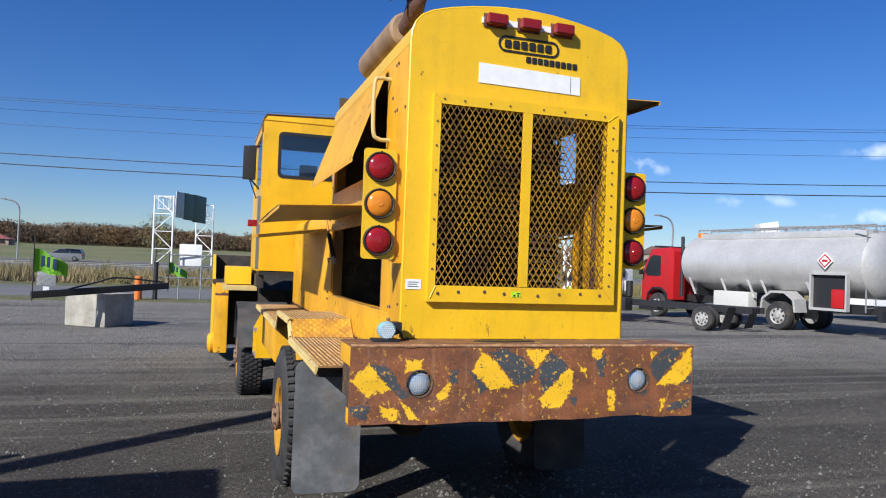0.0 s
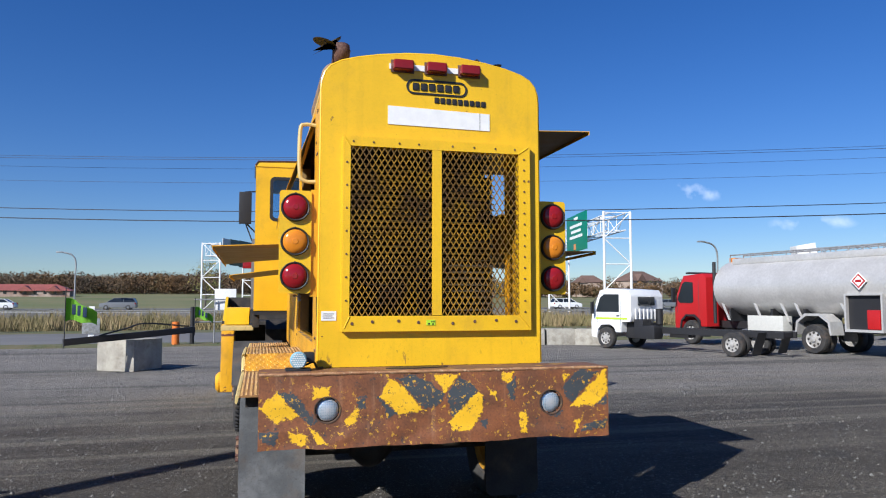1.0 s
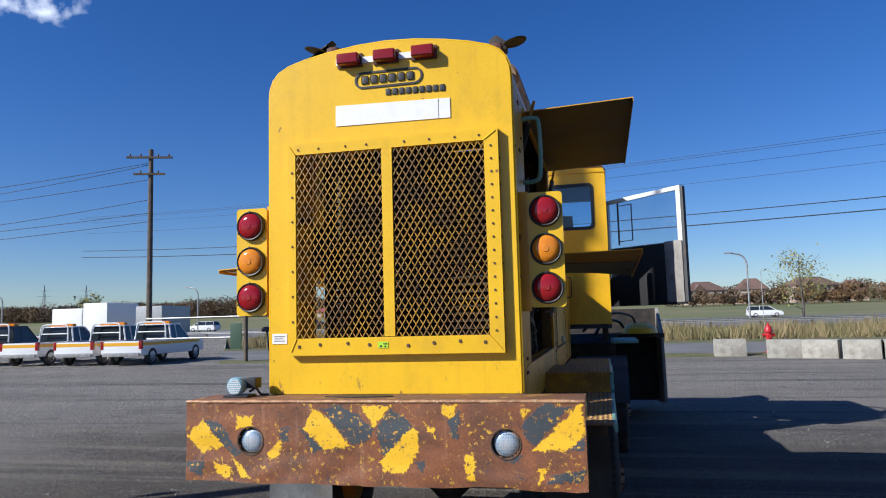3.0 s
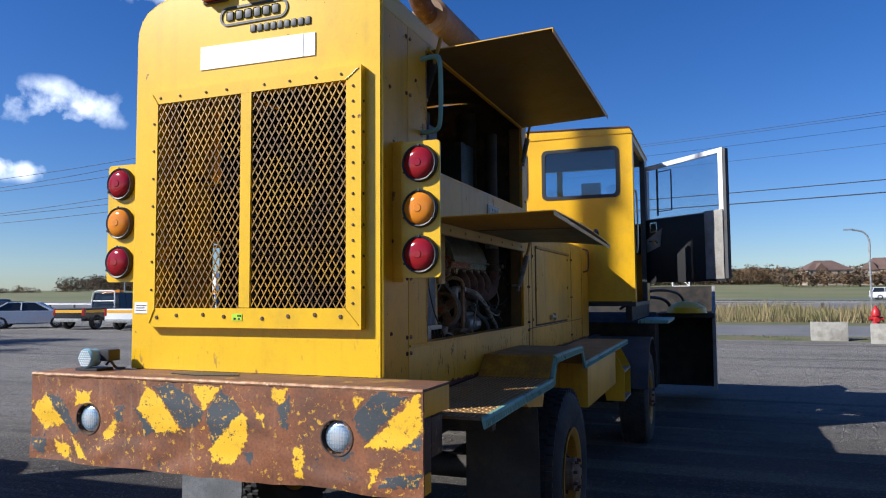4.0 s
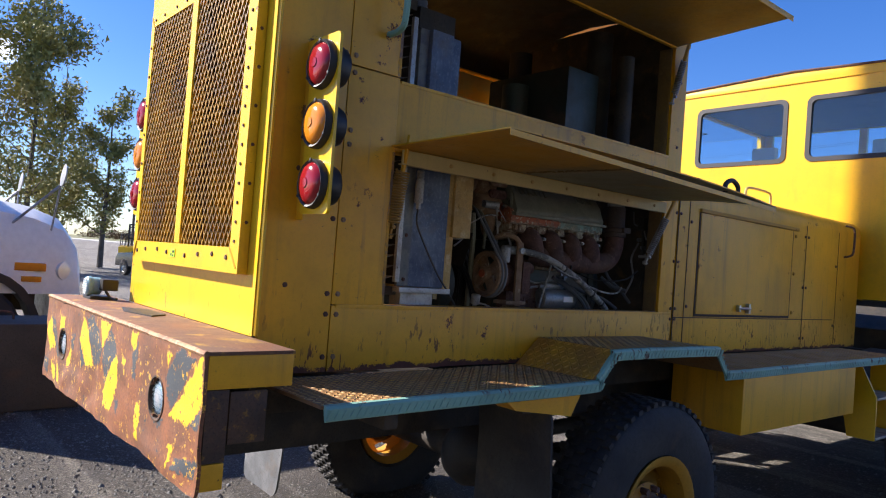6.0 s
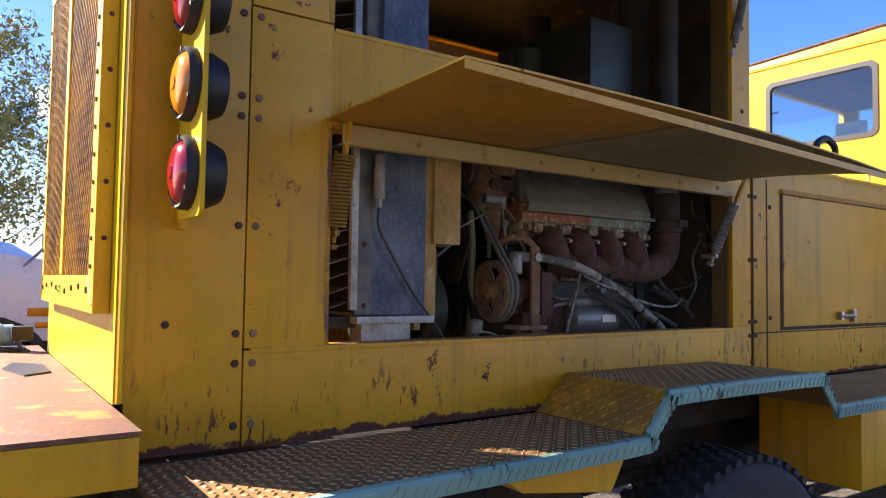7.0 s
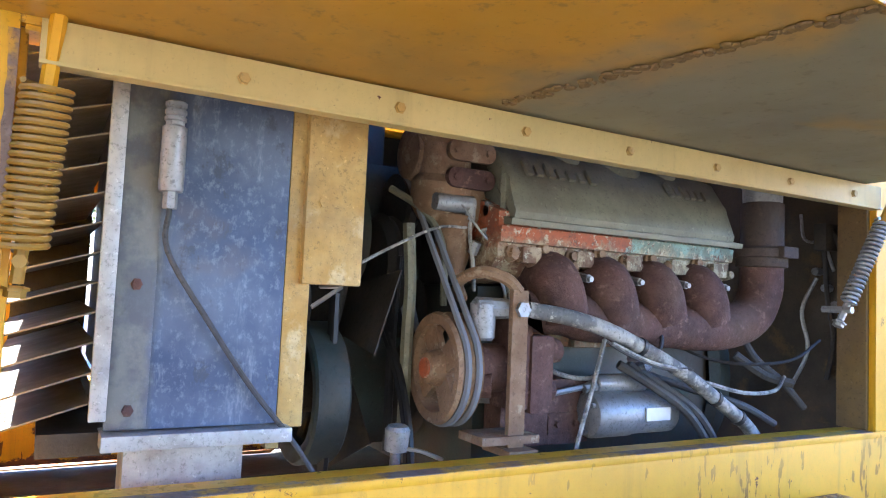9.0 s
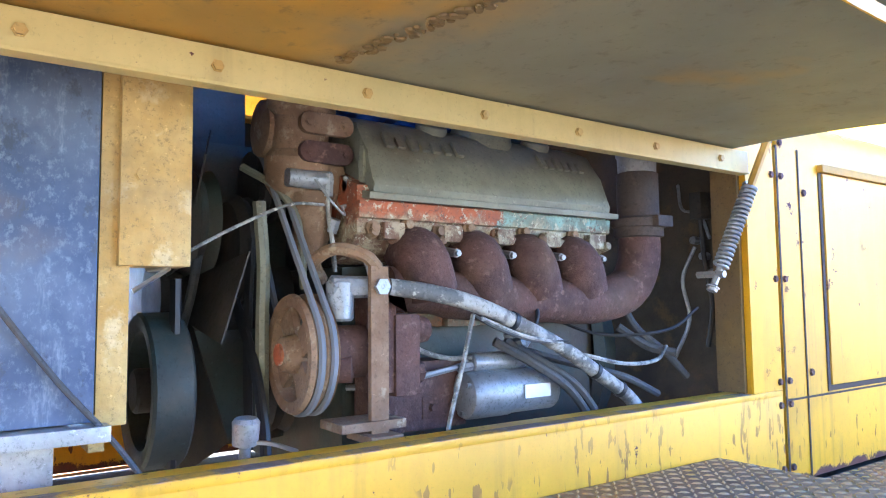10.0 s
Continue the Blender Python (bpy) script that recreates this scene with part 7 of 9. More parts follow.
# chassis sides below the cab
for x0, x1 in ((3.02, 3.10), (0.64, 0.74)):
    bm = B()
    box(bm, x0, x1, 9.9, 12.2, 1.40, 1.59, 0.01)
    part("sill_beam", bm, m_dark, truck)

# ---- blower head in front ----
bm = B()
box(bm, 0.10, 4.02, 14.0, 14.06, 0.15, 1.85, 0.01)
box(bm, 0.10, 4.02, 12.6, 14.0, 1.35, 1.42, 0.01)
head = part("blower_head", bm, m_dark, truck, "dark steel blower housing in front of the cab")
for x, m in ((0.10, m_yellow), (3.98, m_vinyl)):
    bm = B()
    prism(bm, [(12.7, 0.25), (14.5, 0.05), (14.6, 1.80), (13.9, 1.86), (12.9, 1.45)], "x", x, x + 0.05, 0.006)
    part("side_plate", bm, m, head)
bm = B()
prism(bm, [(11.9, 0.35), (12.6, 0.35), (12.6, 1.40), (12.2, 1.45), (11.9, 1.30)], "x", 0.85, 3.2, 0.02)
part("drive_case", bm, m_dark, head)
bm = B()
lathe(bm, (3.62, 12.6, 1.43), (0, 0, 1), [(0.30, 0), (0.28, 0.08), (0.15, 0.16), (0, 0.18)], 20)
part("cover_dome", bm, m_yellow, head, "rounded yellow cover")
bm = B()
prism(bm, [(11.6, 0.30), (12.3, 0.25), (12.4, 1.35), (11.7, 1.40)], "x", 0.14, 0.34, 0.02)
lathe(bm, (0.10, 12.0, 0.42), (-1, 0, 0), [(0.17, -0.1), (0.17, 0.0), (0.12, 0.05), (0, 0.06)], 16)
part("skid_arm", bm, m_yellow_side, head, "yellow lifting arm")
bm = B()
tube(bm, smoothline([(3.4, 12.9, 1.42), (3.3, 12.7, 1.62), (3.05, 12.3, 1.66), (2.9, 11.9, 1.45)], 5), 0.025, 8)
tube(bm, smoothline([(3.6, 13.0, 1.42), (3.5, 12.7, 1.72), (3.1, 12.2, 1.76), (2.7, 11.9, 1.5)], 5), 0.02, 8)
ring = [Vector((3.5 + 0.05 * math.cos(a), 12.8, 1.50 + 0.06 * math.sin(a))) for a in [2 * math.pi * i / 16 for i in range(17)]]
tube(bm, ring, 0.015, 6)
part("hydraulic_hose", bm, m_black, head)

# ---- roof gear: two mufflers and their caps ----
for s, y0, cy in ((-1, 4.75, 4.62), (1, 4.95, 4.86)):
    x = mx(2.42, s)
    bm = B()
    cyl(bm, (x, y0 + 0.1, 3.50), (x, y0 + 1.25, 3.52), 0.125, None, 24, 0.02)
    muf = part("muffler", bm, m_tan, truck, "tan coated muffler lying along the roof")
    bm = B()
    tube(bm, smoothline([(x, y0 + 0.2, 3.50), (x, y0 + 0.02, 3.52), (x, cy, 3.60), (x, cy, 3.66)], 5), 0.065, 14)
    part("outlet_pipe", bm, m_rust, muf)
    bm = B()
    m = Matrix.Translation((x - s * -0.13, cy - 0.03, 3.665)) @ Matrix.Rotation(radians(-14 * s), 4, "Y")
    lathe(bm, (0, 0, 0), (0, 0, 1), [(0, 0), (0.08, 0), (0.085, 0.006), (0, 0.02)], 20)
    bmesh.ops.transform(bm, matrix=m, verts=bm.verts)
    prism(bm, [(x - 0.06, 3.62), (x + 0.07, 3.62), (x + s * 0.07, 3.68), (x, 3.73), (x - 0.05, 3.70)], "y", cy - 0.05, cy + 0.05, 0.01)
    part("rain_cap", bm, m_dark, muf, "rusty rain cap standing open")

# the machinery's drawn sizes are scaled here to line up in the camera's view
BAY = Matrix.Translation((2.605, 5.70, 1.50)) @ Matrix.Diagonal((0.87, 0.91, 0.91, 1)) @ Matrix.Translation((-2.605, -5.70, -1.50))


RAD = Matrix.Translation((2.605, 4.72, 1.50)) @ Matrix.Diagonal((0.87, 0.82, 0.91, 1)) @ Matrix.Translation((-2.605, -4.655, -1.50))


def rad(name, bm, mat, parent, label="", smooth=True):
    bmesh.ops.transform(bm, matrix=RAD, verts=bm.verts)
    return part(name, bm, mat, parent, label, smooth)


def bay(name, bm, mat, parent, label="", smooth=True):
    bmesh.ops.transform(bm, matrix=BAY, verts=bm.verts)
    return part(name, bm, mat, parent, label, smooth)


# ---- radiator ----
bm = B()
box(bm, 1.05, 2.445, 4.70, 4.96, 1.57, 2.98, 0.004)
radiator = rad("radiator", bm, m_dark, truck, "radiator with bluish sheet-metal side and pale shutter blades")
bm = B()
box(bm, 2.447, 2.462, 4.66, 4.995, 1.565, 2.30, 0.003)
box(bm, 2.462, 2.470, 4.66, 4.735, 1.57, 2.30, 0.002)
rad("side_plate", bm, m_galv, radiator, "blue-grey sheet-metal side plate")
bm = B()
box(bm, 2.40, 2.50, 4.655, 5.02, 1.535, 1.562, 0.004)
box(bm, 2.36, 2.455, 4.70, 4.93, 1.40, 1.536)
rad("bottom_ledge", bm, m_galv_plain, radiator)
bm = B()
box(bm, 2.463, 2.486, 4.632, 4.662, 1.585, 2.90, 0.003)
for k in range(5):
    bolt(bm, (2.486, 4.647, 1.66 + k * 0.15), (1, 0, 0), 0.008, 0.006)
rad("shutter_rail", bm, m_galv_plain, radiator, "pale shutter rail")
for z in (1.6, 1.82, 2.25):
    bm = B()
    bolt(bm, (2.470, 4.70, z), (1, 0, 0), 0.009, 0.007)
    rad("plate_bolt", bm, m_rust, radiator)
for k in range(26):
    z = 1.60 + k * 0.052
    bm = B()
    a = radians(16)
    q = [(1.06, 4.47, z - 0.035), (2.462, 4.47, z - 0.035), (2.462, 4.635, z + 0.012), (1.06, 4.635, z + 0.012)]
    sheet(bm, q, 0.003)
    rad("shutter_blade", bm, m_slat, radiator, smooth=False)
bm = B()
box(bm, 1.03, 1.05, 4.45, 4.66, 1.55, 2.98)
box(bm, 1.76, 1.78, 4.47, 4.65, 1.55, 2.95)
box(bm, 1.05, 2.44, 4.55, 4.68, 1.52, 1.56)
box(bm, 1.05, 2.44, 4.50, 4.68, 2.95, 3.00)
rad("shutter_frame", bm, m_dark, radiator)
bm = B()
box(bm, 2.447, 2.49, 4.68, 4.98, 2.33, 2.86, 0.02)
box(bm, 2.447, 2.52, 4.74, 4.90, 2.45, 2.86, 0.02)
cyl(bm, (2.30, 4.8, 2.98), (2.30, 4.8, 3.06), 0.05)
rad("header_tank", bm, m_galv, radiator, "blue-grey header tank on the radiator side")
# yellow shroud edge
bm = B()
box(bm, 2.40, 2.455, 4.998, 5.055, 1.555, 2.44, 0.003)
rad("shroud_edge", bm, m_orange_wood, radiator, "orange-yellow shroud channel")
bm = B()
box(bm, 2.395, 2.475, 5.03, 5.168, 1.835, 2.44, 0.004)
bolt(bm, (2.475, 5.07, 2.0), (1, 0, 0), 0.012, 0.006)
rad("shroud_box", bm, m_orange_wood, radiator)
bm = B()
box(bm, 1.28, 2.38, 5.00, 5.03, 1.50, 1.58)
box(bm, 1.28, 1.40, 5.00, 5.05, 1.50, 2.44)
rad("shroud_back", bm, m_orange_wood, radiator)
bm = B()
tube(bm, [(2.40, 5.10, 1.832), (2.455, 5.13, 1.832), (2.46, 5.06, 1.79)], 0.005, 5)
rad("bent_wire", bm, m_steel, radiator)
# small cylinder clipped on the side plate, with its hose
bm = B()
lathe(bm, (2.497, 4.746, 1.985), (0, 0, 1), [(0, 0), (0.022, 0), (0.024, 0.006), (0.0235, 0.115), (0.018, 0.118), (0.018, 0.125), (0.021, 0.127), (0.021, 0.133), (0.017, 0.135), (0.021, 0.140), (0.021, 0.146), (0.017, 0.148), (0.021, 0.153), (0.021, 0.159), (0.015, 0.162), (0, 0.162)], 16)
cyl(bm, (2.497, 4.746, 1.955), (2.497, 4.746, 1.985), 0.014, None, 6)
rad("air_cylinder", bm, m_greyalu, radiator, "small bright steel air cylinder")
bm = B()
tube(bm, smoothline([(2.497, 4.746, 1.955), (2.495, 4.749, 1.88), (2.485, 4.835, 1.76), (2.48, 4.93, 1.64), (2.49, 5.02, 1.54), (2.50, 5.09, 1.45)], 6), 0.0055, 8)
rad("air_hose", bm, m_fender, radiator)

m_bulk = mixed("mottled_yellow_brown_bulkhead", (0.075, 0.055, 0.034), (0.040, 0.031, 0.022), 4, 0.8, 0, 0.3, 30, (0.13, 0.085, 0.035))
# brown-black tone that carries the shade inside the engine house
m_bay_shade = mixed("shade_brown_lining", (0.022, 0.02, 0.017), (0.04, 0.03, 0.02), 4, 0.85, 0, 0.3, 30, (0.055, 0.035, 0.012))
# ---- fan ----
bm = B()
cyl(bm, (CX, 5.15, 1.78), (CX, 5.50, 1.78), 0.11)
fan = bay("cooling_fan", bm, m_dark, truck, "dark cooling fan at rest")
for k in range(6):
    a = 2 * math.pi * k / 6
    d, t2 = Vector((math.cos(a), 0, math.sin(a))), Vector((-math.sin(a), 0, math.cos(a)))
    o = Vector((CX, 5.20, 1.78))
    bm = B()
    sheet(bm, [o + d * 0.1 - t2 * 0.05, o + d * 0.44 - t2 * 0.10, o + d * 0.44 + t2 * 0.10 + Vector((0, 0.06, 0)), o + d * 0.1 + t2 * 0.05 + Vector((0, 0.03, 0))], 0.004)
    bay("fan_blade", bm, m_dark, fan)
bm = B()
lathe(bm, (2.19, 5.120, 1.57), (0, 1, 0), [(0.118, 0.06), (0.118, 0.008), (0.132, 0.0), (0.150, 0.0), (0.156, 0.006), (0.156, 0.072), (0.150, 0.078), (0, 0.078)], 48)
balancer = part("balancer_wheel", bm, m_tealfan, truck, "dark teal balancer wheel")
bm = B()
cyl(bm, (2.19, 5.115, 1.57), (2.19, 5.195, 1.57), 0.045, None, 20, 0.006)
part("hub", bm, m_dark, balancer)
for dx in (0.0, 0.022):
    bm = B()
    tube(bm, smoothline([(2.03 + dx, 5.33, 1.86), (2.14 + dx, 5.33, 1.76), (2.27 + dx, 5.33, 1.62), (2.33 + dx, 5.33, 1.50), (2.35 + dx, 5.33, 1.38)], 5), 0.008, 6)
    part("accessory_belt", bm, m_black, truck, "black accessory drive belt")
# made-up case and accessories, added to block daylight in the space behind the fan
bm = B()
box(bm, 1.45, 2.02, 5.22, 5.52, 1.40, 2.14, 0.05)
box(bm, 1.30, 1.88, 5.14, 5.46, 2.10, 2.34, 0.05)
lathe(bm, (2.04, 5.20, 1.93), (0, 1, 0), [(0, 0), (0.11, 0), (0.125, 0.015), (0.11, 0.035), (0.125, 0.055), (0.11, 0.075), (0.125, 0.10), (0, 0.11)], 32)
part("gap_fill_case", bm, m_engine_dark, truck, "oily dark case added to fill the gap behind the fan")

# ---- engine ----
bm = B()
box(bm, 1.50, 2.22, 5.52, 6.42, 1.30, 1.86, 0.03)
prism(bm, [(1.60, 1.86), (2.16, 1.86), (2.30, 2.02), (2.16, 2.12), (1.56, 2.12), (1.44, 2.02)], "y", 5.55, 6.38, 0.015)
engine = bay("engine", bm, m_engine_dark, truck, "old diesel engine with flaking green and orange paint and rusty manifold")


def slanted(bm, pts, y0, y1, bevel):
    return prism(bm, pts, "y", y0, y1, bevel)


for s in (1, -1):
    # cylinder head
    bm = B()
    slanted(bm, [(mx(x, s), z) for x, z in ((2.20, 1.86), (2.30, 1.885), (2.345, 1.93), (2.345, 2.045), (2.20, 2.10))], 5.50, 6.36, 0.01)
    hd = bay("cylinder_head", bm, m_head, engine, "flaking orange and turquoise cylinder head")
    for y0, y1, mat in ((5.50, 6.36, m_head),):
        bm = B()
        slanted(bm, [(mx(x, s), z) for x, z in ((2.335, 1.962), (2.357, 1.966), (2.362, 2.006), (2.335, 2.008))], y0, y1, 0.004)
        bay("head_flange", bm, mat, engine)
    # rocker cover
    bm = B()
    slanted(bm, [(mx(x, s), z) for x, z in ((2.10, 2.040), (2.365, 2.015), (2.372, 2.045), (2.335, 2.135), (2.275, 2.215), (2.20, 2.245), (2.10, 2.240))], 5.53, 6.36, 0.03)
    cover = bay("rocker_cover", bm, m_olive, engine, "olive-grey rocker cover with raised lettering")
    bm = B()
    slanted(bm, [(mx(x, s), z) for x, z in ((2.34, 2.012), (2.382, 2.008), (2.384, 2.024), (2.34, 2.032))], 5.515, 6.375, 0.003)
    bay("cover_flange", bm, m_olive, engine)
    bm = B()
    for y in (5.78, 6.16):
        lathe(bm, (mx(2.24, s), y, 2.22), (0.35 * s, 0, 1), [(0.045, 0), (0.045, 0.02), (0.03, 0.028), (0, 0.03)], 16)
    lathe(bm, (mx(2.20, s), 5.98, 2.21), (0.2 * s, 0, 1), [(0.10, 0), (0.085, 0.06), (0.085, 0.10), (0, 0.10)], 20)
    bay("cover_cap", bm, m_olive, engine)
# raised marks on the cover of the near side
for count, y0, step in ((7, 5.60, 0.036), (6, 6.12, 0.031)):
    for i in range(count):
        tall = 0.052 if i in (0, 2, 6) else 0.036
        bm = B()
        m = Matrix.Translation((2.318, y0 + i * step, 2.152 + tall * 0.3)) @ Matrix.Rotation(radians(-37), 4, "Y")
        obox(bm, m, 0.010, step * 0.62, tall, 0.003)
        bay("raised_mark", bm, m_olive, engine)
# head bolts and lugs
for k in range(9):
    y = 5.54 + k * 0.095
    bm = B()
    lathe(bm, (2.335, y, 1.94 + 0.012 * (k % 2)), (1, 0, 0.1), [(0.02, 0), (0.02, 0.02), (0.012, 0.022), (0.012, 0.034), (0, 0.034)], 8)
    bay("head_bolt", bm, m_rustpale, engine)
for k in range(5):
    bm = B()
    box(bm, 2.33, 2.372, 5.56 + k * 0.175, 5.62 + k * 0.175, 1.915, 1.958, 0.010)
    bay("head_lug", bm, m_head, engine)
# exhaust manifold: four humps into one log, elbow and stack
bm = B()
tube(bm, smoothline([(2.34, 5.58, 1.80), (2.35, 5.75, 1.785), (2.355, 5.95, 1.772), (2.36, 6.15, 1.765), (2.365, 6.30, 1.765), (2.37, 6.42, 1.80), (2.375, 6.47, 1.88), (2.375, 6.475, 1.96)], 5),
     [0.054] * 5 + [0.062] * 10 + [0.066] * 21, 16)
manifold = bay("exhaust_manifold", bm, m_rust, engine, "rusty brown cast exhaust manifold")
for y in (5.66, 5.84, 6.02, 6.20):
    bm = B()
    tube(bm, smoothline([(2.28, y, 1.890), (2.345, y, 1.888), (2.380, y + 0.005, 1.852), (2.372, y + 0.03, 1.79)], 6), [0.054 + 0.016 * min(1.0, i / 8) for i in range(19)], 18)
    bay("runner", bm, m_rust, manifold)
for y in (5.75, 5.93, 6.11, 6.275):
    bm = B()
    cyl(bm, (2.33, y, 1.895), (2.405, y, 1.885), 0.013, 0.011, 8)
    cyl(bm, (2.40, y, 1.885), (2.415, y, 1.884), 0.008, None, 6)
    bay("manifold_stud", bm, m_greyalu, engine)
bm = B()
lathe(bm, (2.375, 6.475, 1.955), (0, 0, 1), [(0.064, 0), (0.078, 0.004), (0.078, 0.03), (0.084, 0.034), (0.084, 0.058), (0.07, 0.064), (0.066, 0.07), (0.066, 0.20), (0.062, 0.203)], 24)
box(bm, 2.43, 2.475, 6.45, 6.52, 1.985, 2.02, 0.006)
bay("stack_collar", bm, m_stack, engine)
bm = B()
lathe(bm, (2.375, 6.475, 2.155), (0, 0, 1), [(0.060, 0), (0.062, 0.05), (0.066, 0.055), (0.066, 0.07), (0.062, 0.075), (0.06, 0.12)], 24)
stack = bay("stack_sleeve", bm, m_galv_plain, engine, "bright metal sleeve of the exhaust pipe")
bm = B()
lathe(bm, (2.375, 6.475, 2.27), (0, 0, 1), [(0.058, 0), (0.058, 0.9), (0, 0.9)], 24)
bay("exhaust_pipe", bm, m_dark, engine)
# governor housing at the engine's near end
bm = B()
lathe(bm, (2.18, 5.42, 2.02), (0.1, 0, 1), [(0, 0), (0.06, 0.0), (0.085, 0.04), (0.085, 0.10), (0.07, 0.12), (0.07, 0.20), (0.085, 0.22), (0.085, 0.27), (0, 0.28)], 18)
lathe(bm, (2.13, 5.33, 2.20), (0, 1, 0), [(0, 0), (0.07, 0.01), (0.08, 0.04), (0.08, 0.16), (0, 0.16)], 16)
lathe(bm, (2.22, 5.44, 1.88), (0, 0, 1), [(0, 0), (0.03, 0.0), (0.045, 0.05), (0.05, 0.12), (0.06, 0.15)], 14)
bay("governor_housing", bm, m_rustpale, engine, "rust-tan cast governor housing")
for zc in (2.195, 2.125):
    bm = B()
    prism(bm, rounded(5.385, 5.525, zc - 0.026, zc + 0.026, 0.024, 5), "x", 2.262, 2.282, 0.003)
    for yy in (5.407, 5.503):
        bolt(bm, (2.282, yy, zc), (1, 0, 0), 0.009, 0.006)
    bay("cover_plate", bm, m_rust if zc < 2.15 else m_rustpale, engine, "eared cover plate with two bolts")
bm = B()
lathe(bm, (2.17, 5.45, 2.075), (1, 0, 0), [(0.085, 0), (0.085, 0.05), (0.07, 0.075), (0.045, 0.085), (0, 0.088)], 22)
for k in range(6):
    a = 2 * math.pi * k / 6
    bolt(bm, (2.235, 5.45 + 0.066 * math.cos(a), 2.075 + 0.066 * math.sin(a)), (1, 0, 0), 0.008, 0.008)
bay("governor_cover", bm, m_rustpale, engine, "round cast cover with a ring of bolts")
bm = B()
cyl(bm, (2.26, 5.36, 2.06), (2.26, 5.47, 2.06), 0.022, 0.024, 12)
cyl(bm, (2.27, 5.46, 2.02), (2.27, 5.46, 2.075), 0.014, None, 8)
bay("fuel_fitting", bm, m_greyalu, engine)
bm = B()
cyl(bm, (2.28, 5.50, 2.05), (2.28, 5.55, 2.05), 0.016, None, 8)
bay("fuel_fitting", bm, m_greyalu, engine)
bm = B()
cyl(bm, (2.27, 5.47, 1.935), (2.285, 5.475, 1.965), 0.013, None, 6)
bay("fuel_fitting", bm, m_greyalu, engine)
bm = B()
tube(bm, smoothline([(2.27, 5.46, 2.02), (2.275, 5.46, 1.97), (2.28, 5.47, 1.90), (2.27, 5.48, 1.84)], 5), 0.006, 6)
tube(bm, smoothline([(2.28, 5.50, 2.07), (2.30, 5.52, 2.04), (2.305, 5.53, 2.01), (2.28, 5.49, 1.995)], 5), 0.006, 6)
tube(bm, smoothline([(2.27, 5.45, 2.00), (2.30, 5.35, 1.99), (2.31, 5.22, 1.93), (2.30, 5.10, 1.86)], 6), 0.004, 6)
bay("fuel_line", bm, m_hose, engine)
bm = B()
tube(bm, smoothline([(2.30, 5.545, 2.16), (2.32, 5.53, 2.10), (2.315, 5.535, 2.04)], 5), 0.012, 6)
bay("breather_pipe", bm, m_olive, engine)
# blue pipework on top
bm = B()
box(bm, 1.98, 2.10, 5.55, 5.95, 2.26, 2.30, 0.01)
for y in (5.58, 5.70, 5.82, 5.92):
    box(bm, 2.02, 2.20, y, y + 0.035, 2.268, 2.305, 0.008)
tube(bm, smoothline([(2.1, 5.5, 2.30), (2.12, 5.7, 2.33), (2.10, 6.0, 2.30)], 5), 0.025, 8)
bay("air_pipe", bm, m_bluecast, engine, "blue painted intake casting")
bm = B()
box(bm, 1.55, 2.05, 5.6, 6.3, 2.28, 2.62, 0.05)
cyl(bm, (1.8, 6.0, 2.6), (1.8, 6.0, 2.95), 0.10)
bay("blower_casting", bm, m_engine_dark, engine)


# pump pulley with two belts
PC = Vector((2.345, 5.36, 1.655))
bm = B()
lathe(bm, PC, (0, 1, 0), [(0.100, -0.004), (0.104, -0.028), (0.127, -0.030), (0.132, -0.02), (0.120, -0.006), (0.132, 0.008), (0.120, 0.022), (0.132, 0.034), (0.124, 0.038), (0.104, 0.032), (0.100, 0.0), (0.100, -0.004)], 40)
lathe(bm, PC, (0, 1, 0), [(0, -0.050), (0.018, -0.050), (0.036, -0.046), (0.044, -0.02), (0.044, 0.03), (0, 0.035)], 20)
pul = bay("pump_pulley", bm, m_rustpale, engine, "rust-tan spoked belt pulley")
for k in range(4):
    a = 2 * math.pi * (k + 0.35) / 4
    d, t2 = Vector((math.cos(a), 0, math.sin(a))), Vector((-math.sin(a), 0, math.cos(a)))
    bm = B()
    sheet(bm, [PC + d * 0.035 - t2 * 0.030, PC + d * 0.106 - t2 * 0.036, PC + d * 0.106 + t2 * 0.036, PC + d * 0.035 + t2 * 0.030], 0.016)
    bay("spoke", bm, m_rustpale, pul)
bm = B()
lathe(bm, PC, (0, -1, 0), [(0.024, 0.048), (0.024, 0.054), (0.012, 0.054), (0, 0.050)], 16)
bay("hub_cap", bm, m_engine_red, engine)
UP = Vector((2.06, 5.36, 2.06))
for k, dy in enumerate((-0.006, 0.022)):
    bm = B()
    pts = []
    d = (UP - PC)
    ang = math.atan2(d.z, d.x)
    r0, r1 = 0.130, 0.085
    for i in range(25):
        a = ang + math.pi / 2 + math.pi * i / 24
        pts.append(PC + Vector((math.cos(a) * r0, dy, math.sin(a) * r0)))
    for i in range(25):
        a = ang - math.pi / 2 + math.pi * i / 24
        pts.append(UP + Vector((math.cos(a) * r1, dy, math.sin(a) * r1)))
    pts.append(pts[0])
    tube(bm, pts, 0.0085, 6)
    bay("drive_belt", bm, m_belt, engine, "grey v-belt")
bm = B()
lathe(bm, UP, (0, 1, 0), [(0, -0.03), (0.06, -0.03), (0.09, -0.025), (0.078, -0.006), (0.09, 0.008), (0.078, 0.022), (0.09, 0.036), (0, 0.04)], 28)
lathe(bm, (2.05, 5.28, 1.90), (0, 1, 0), [(0, 0), (0.12, 0), (0.14, 0.02), (0.13, 0.04), (0.14, 0.06), (0, 0.08)], 28)
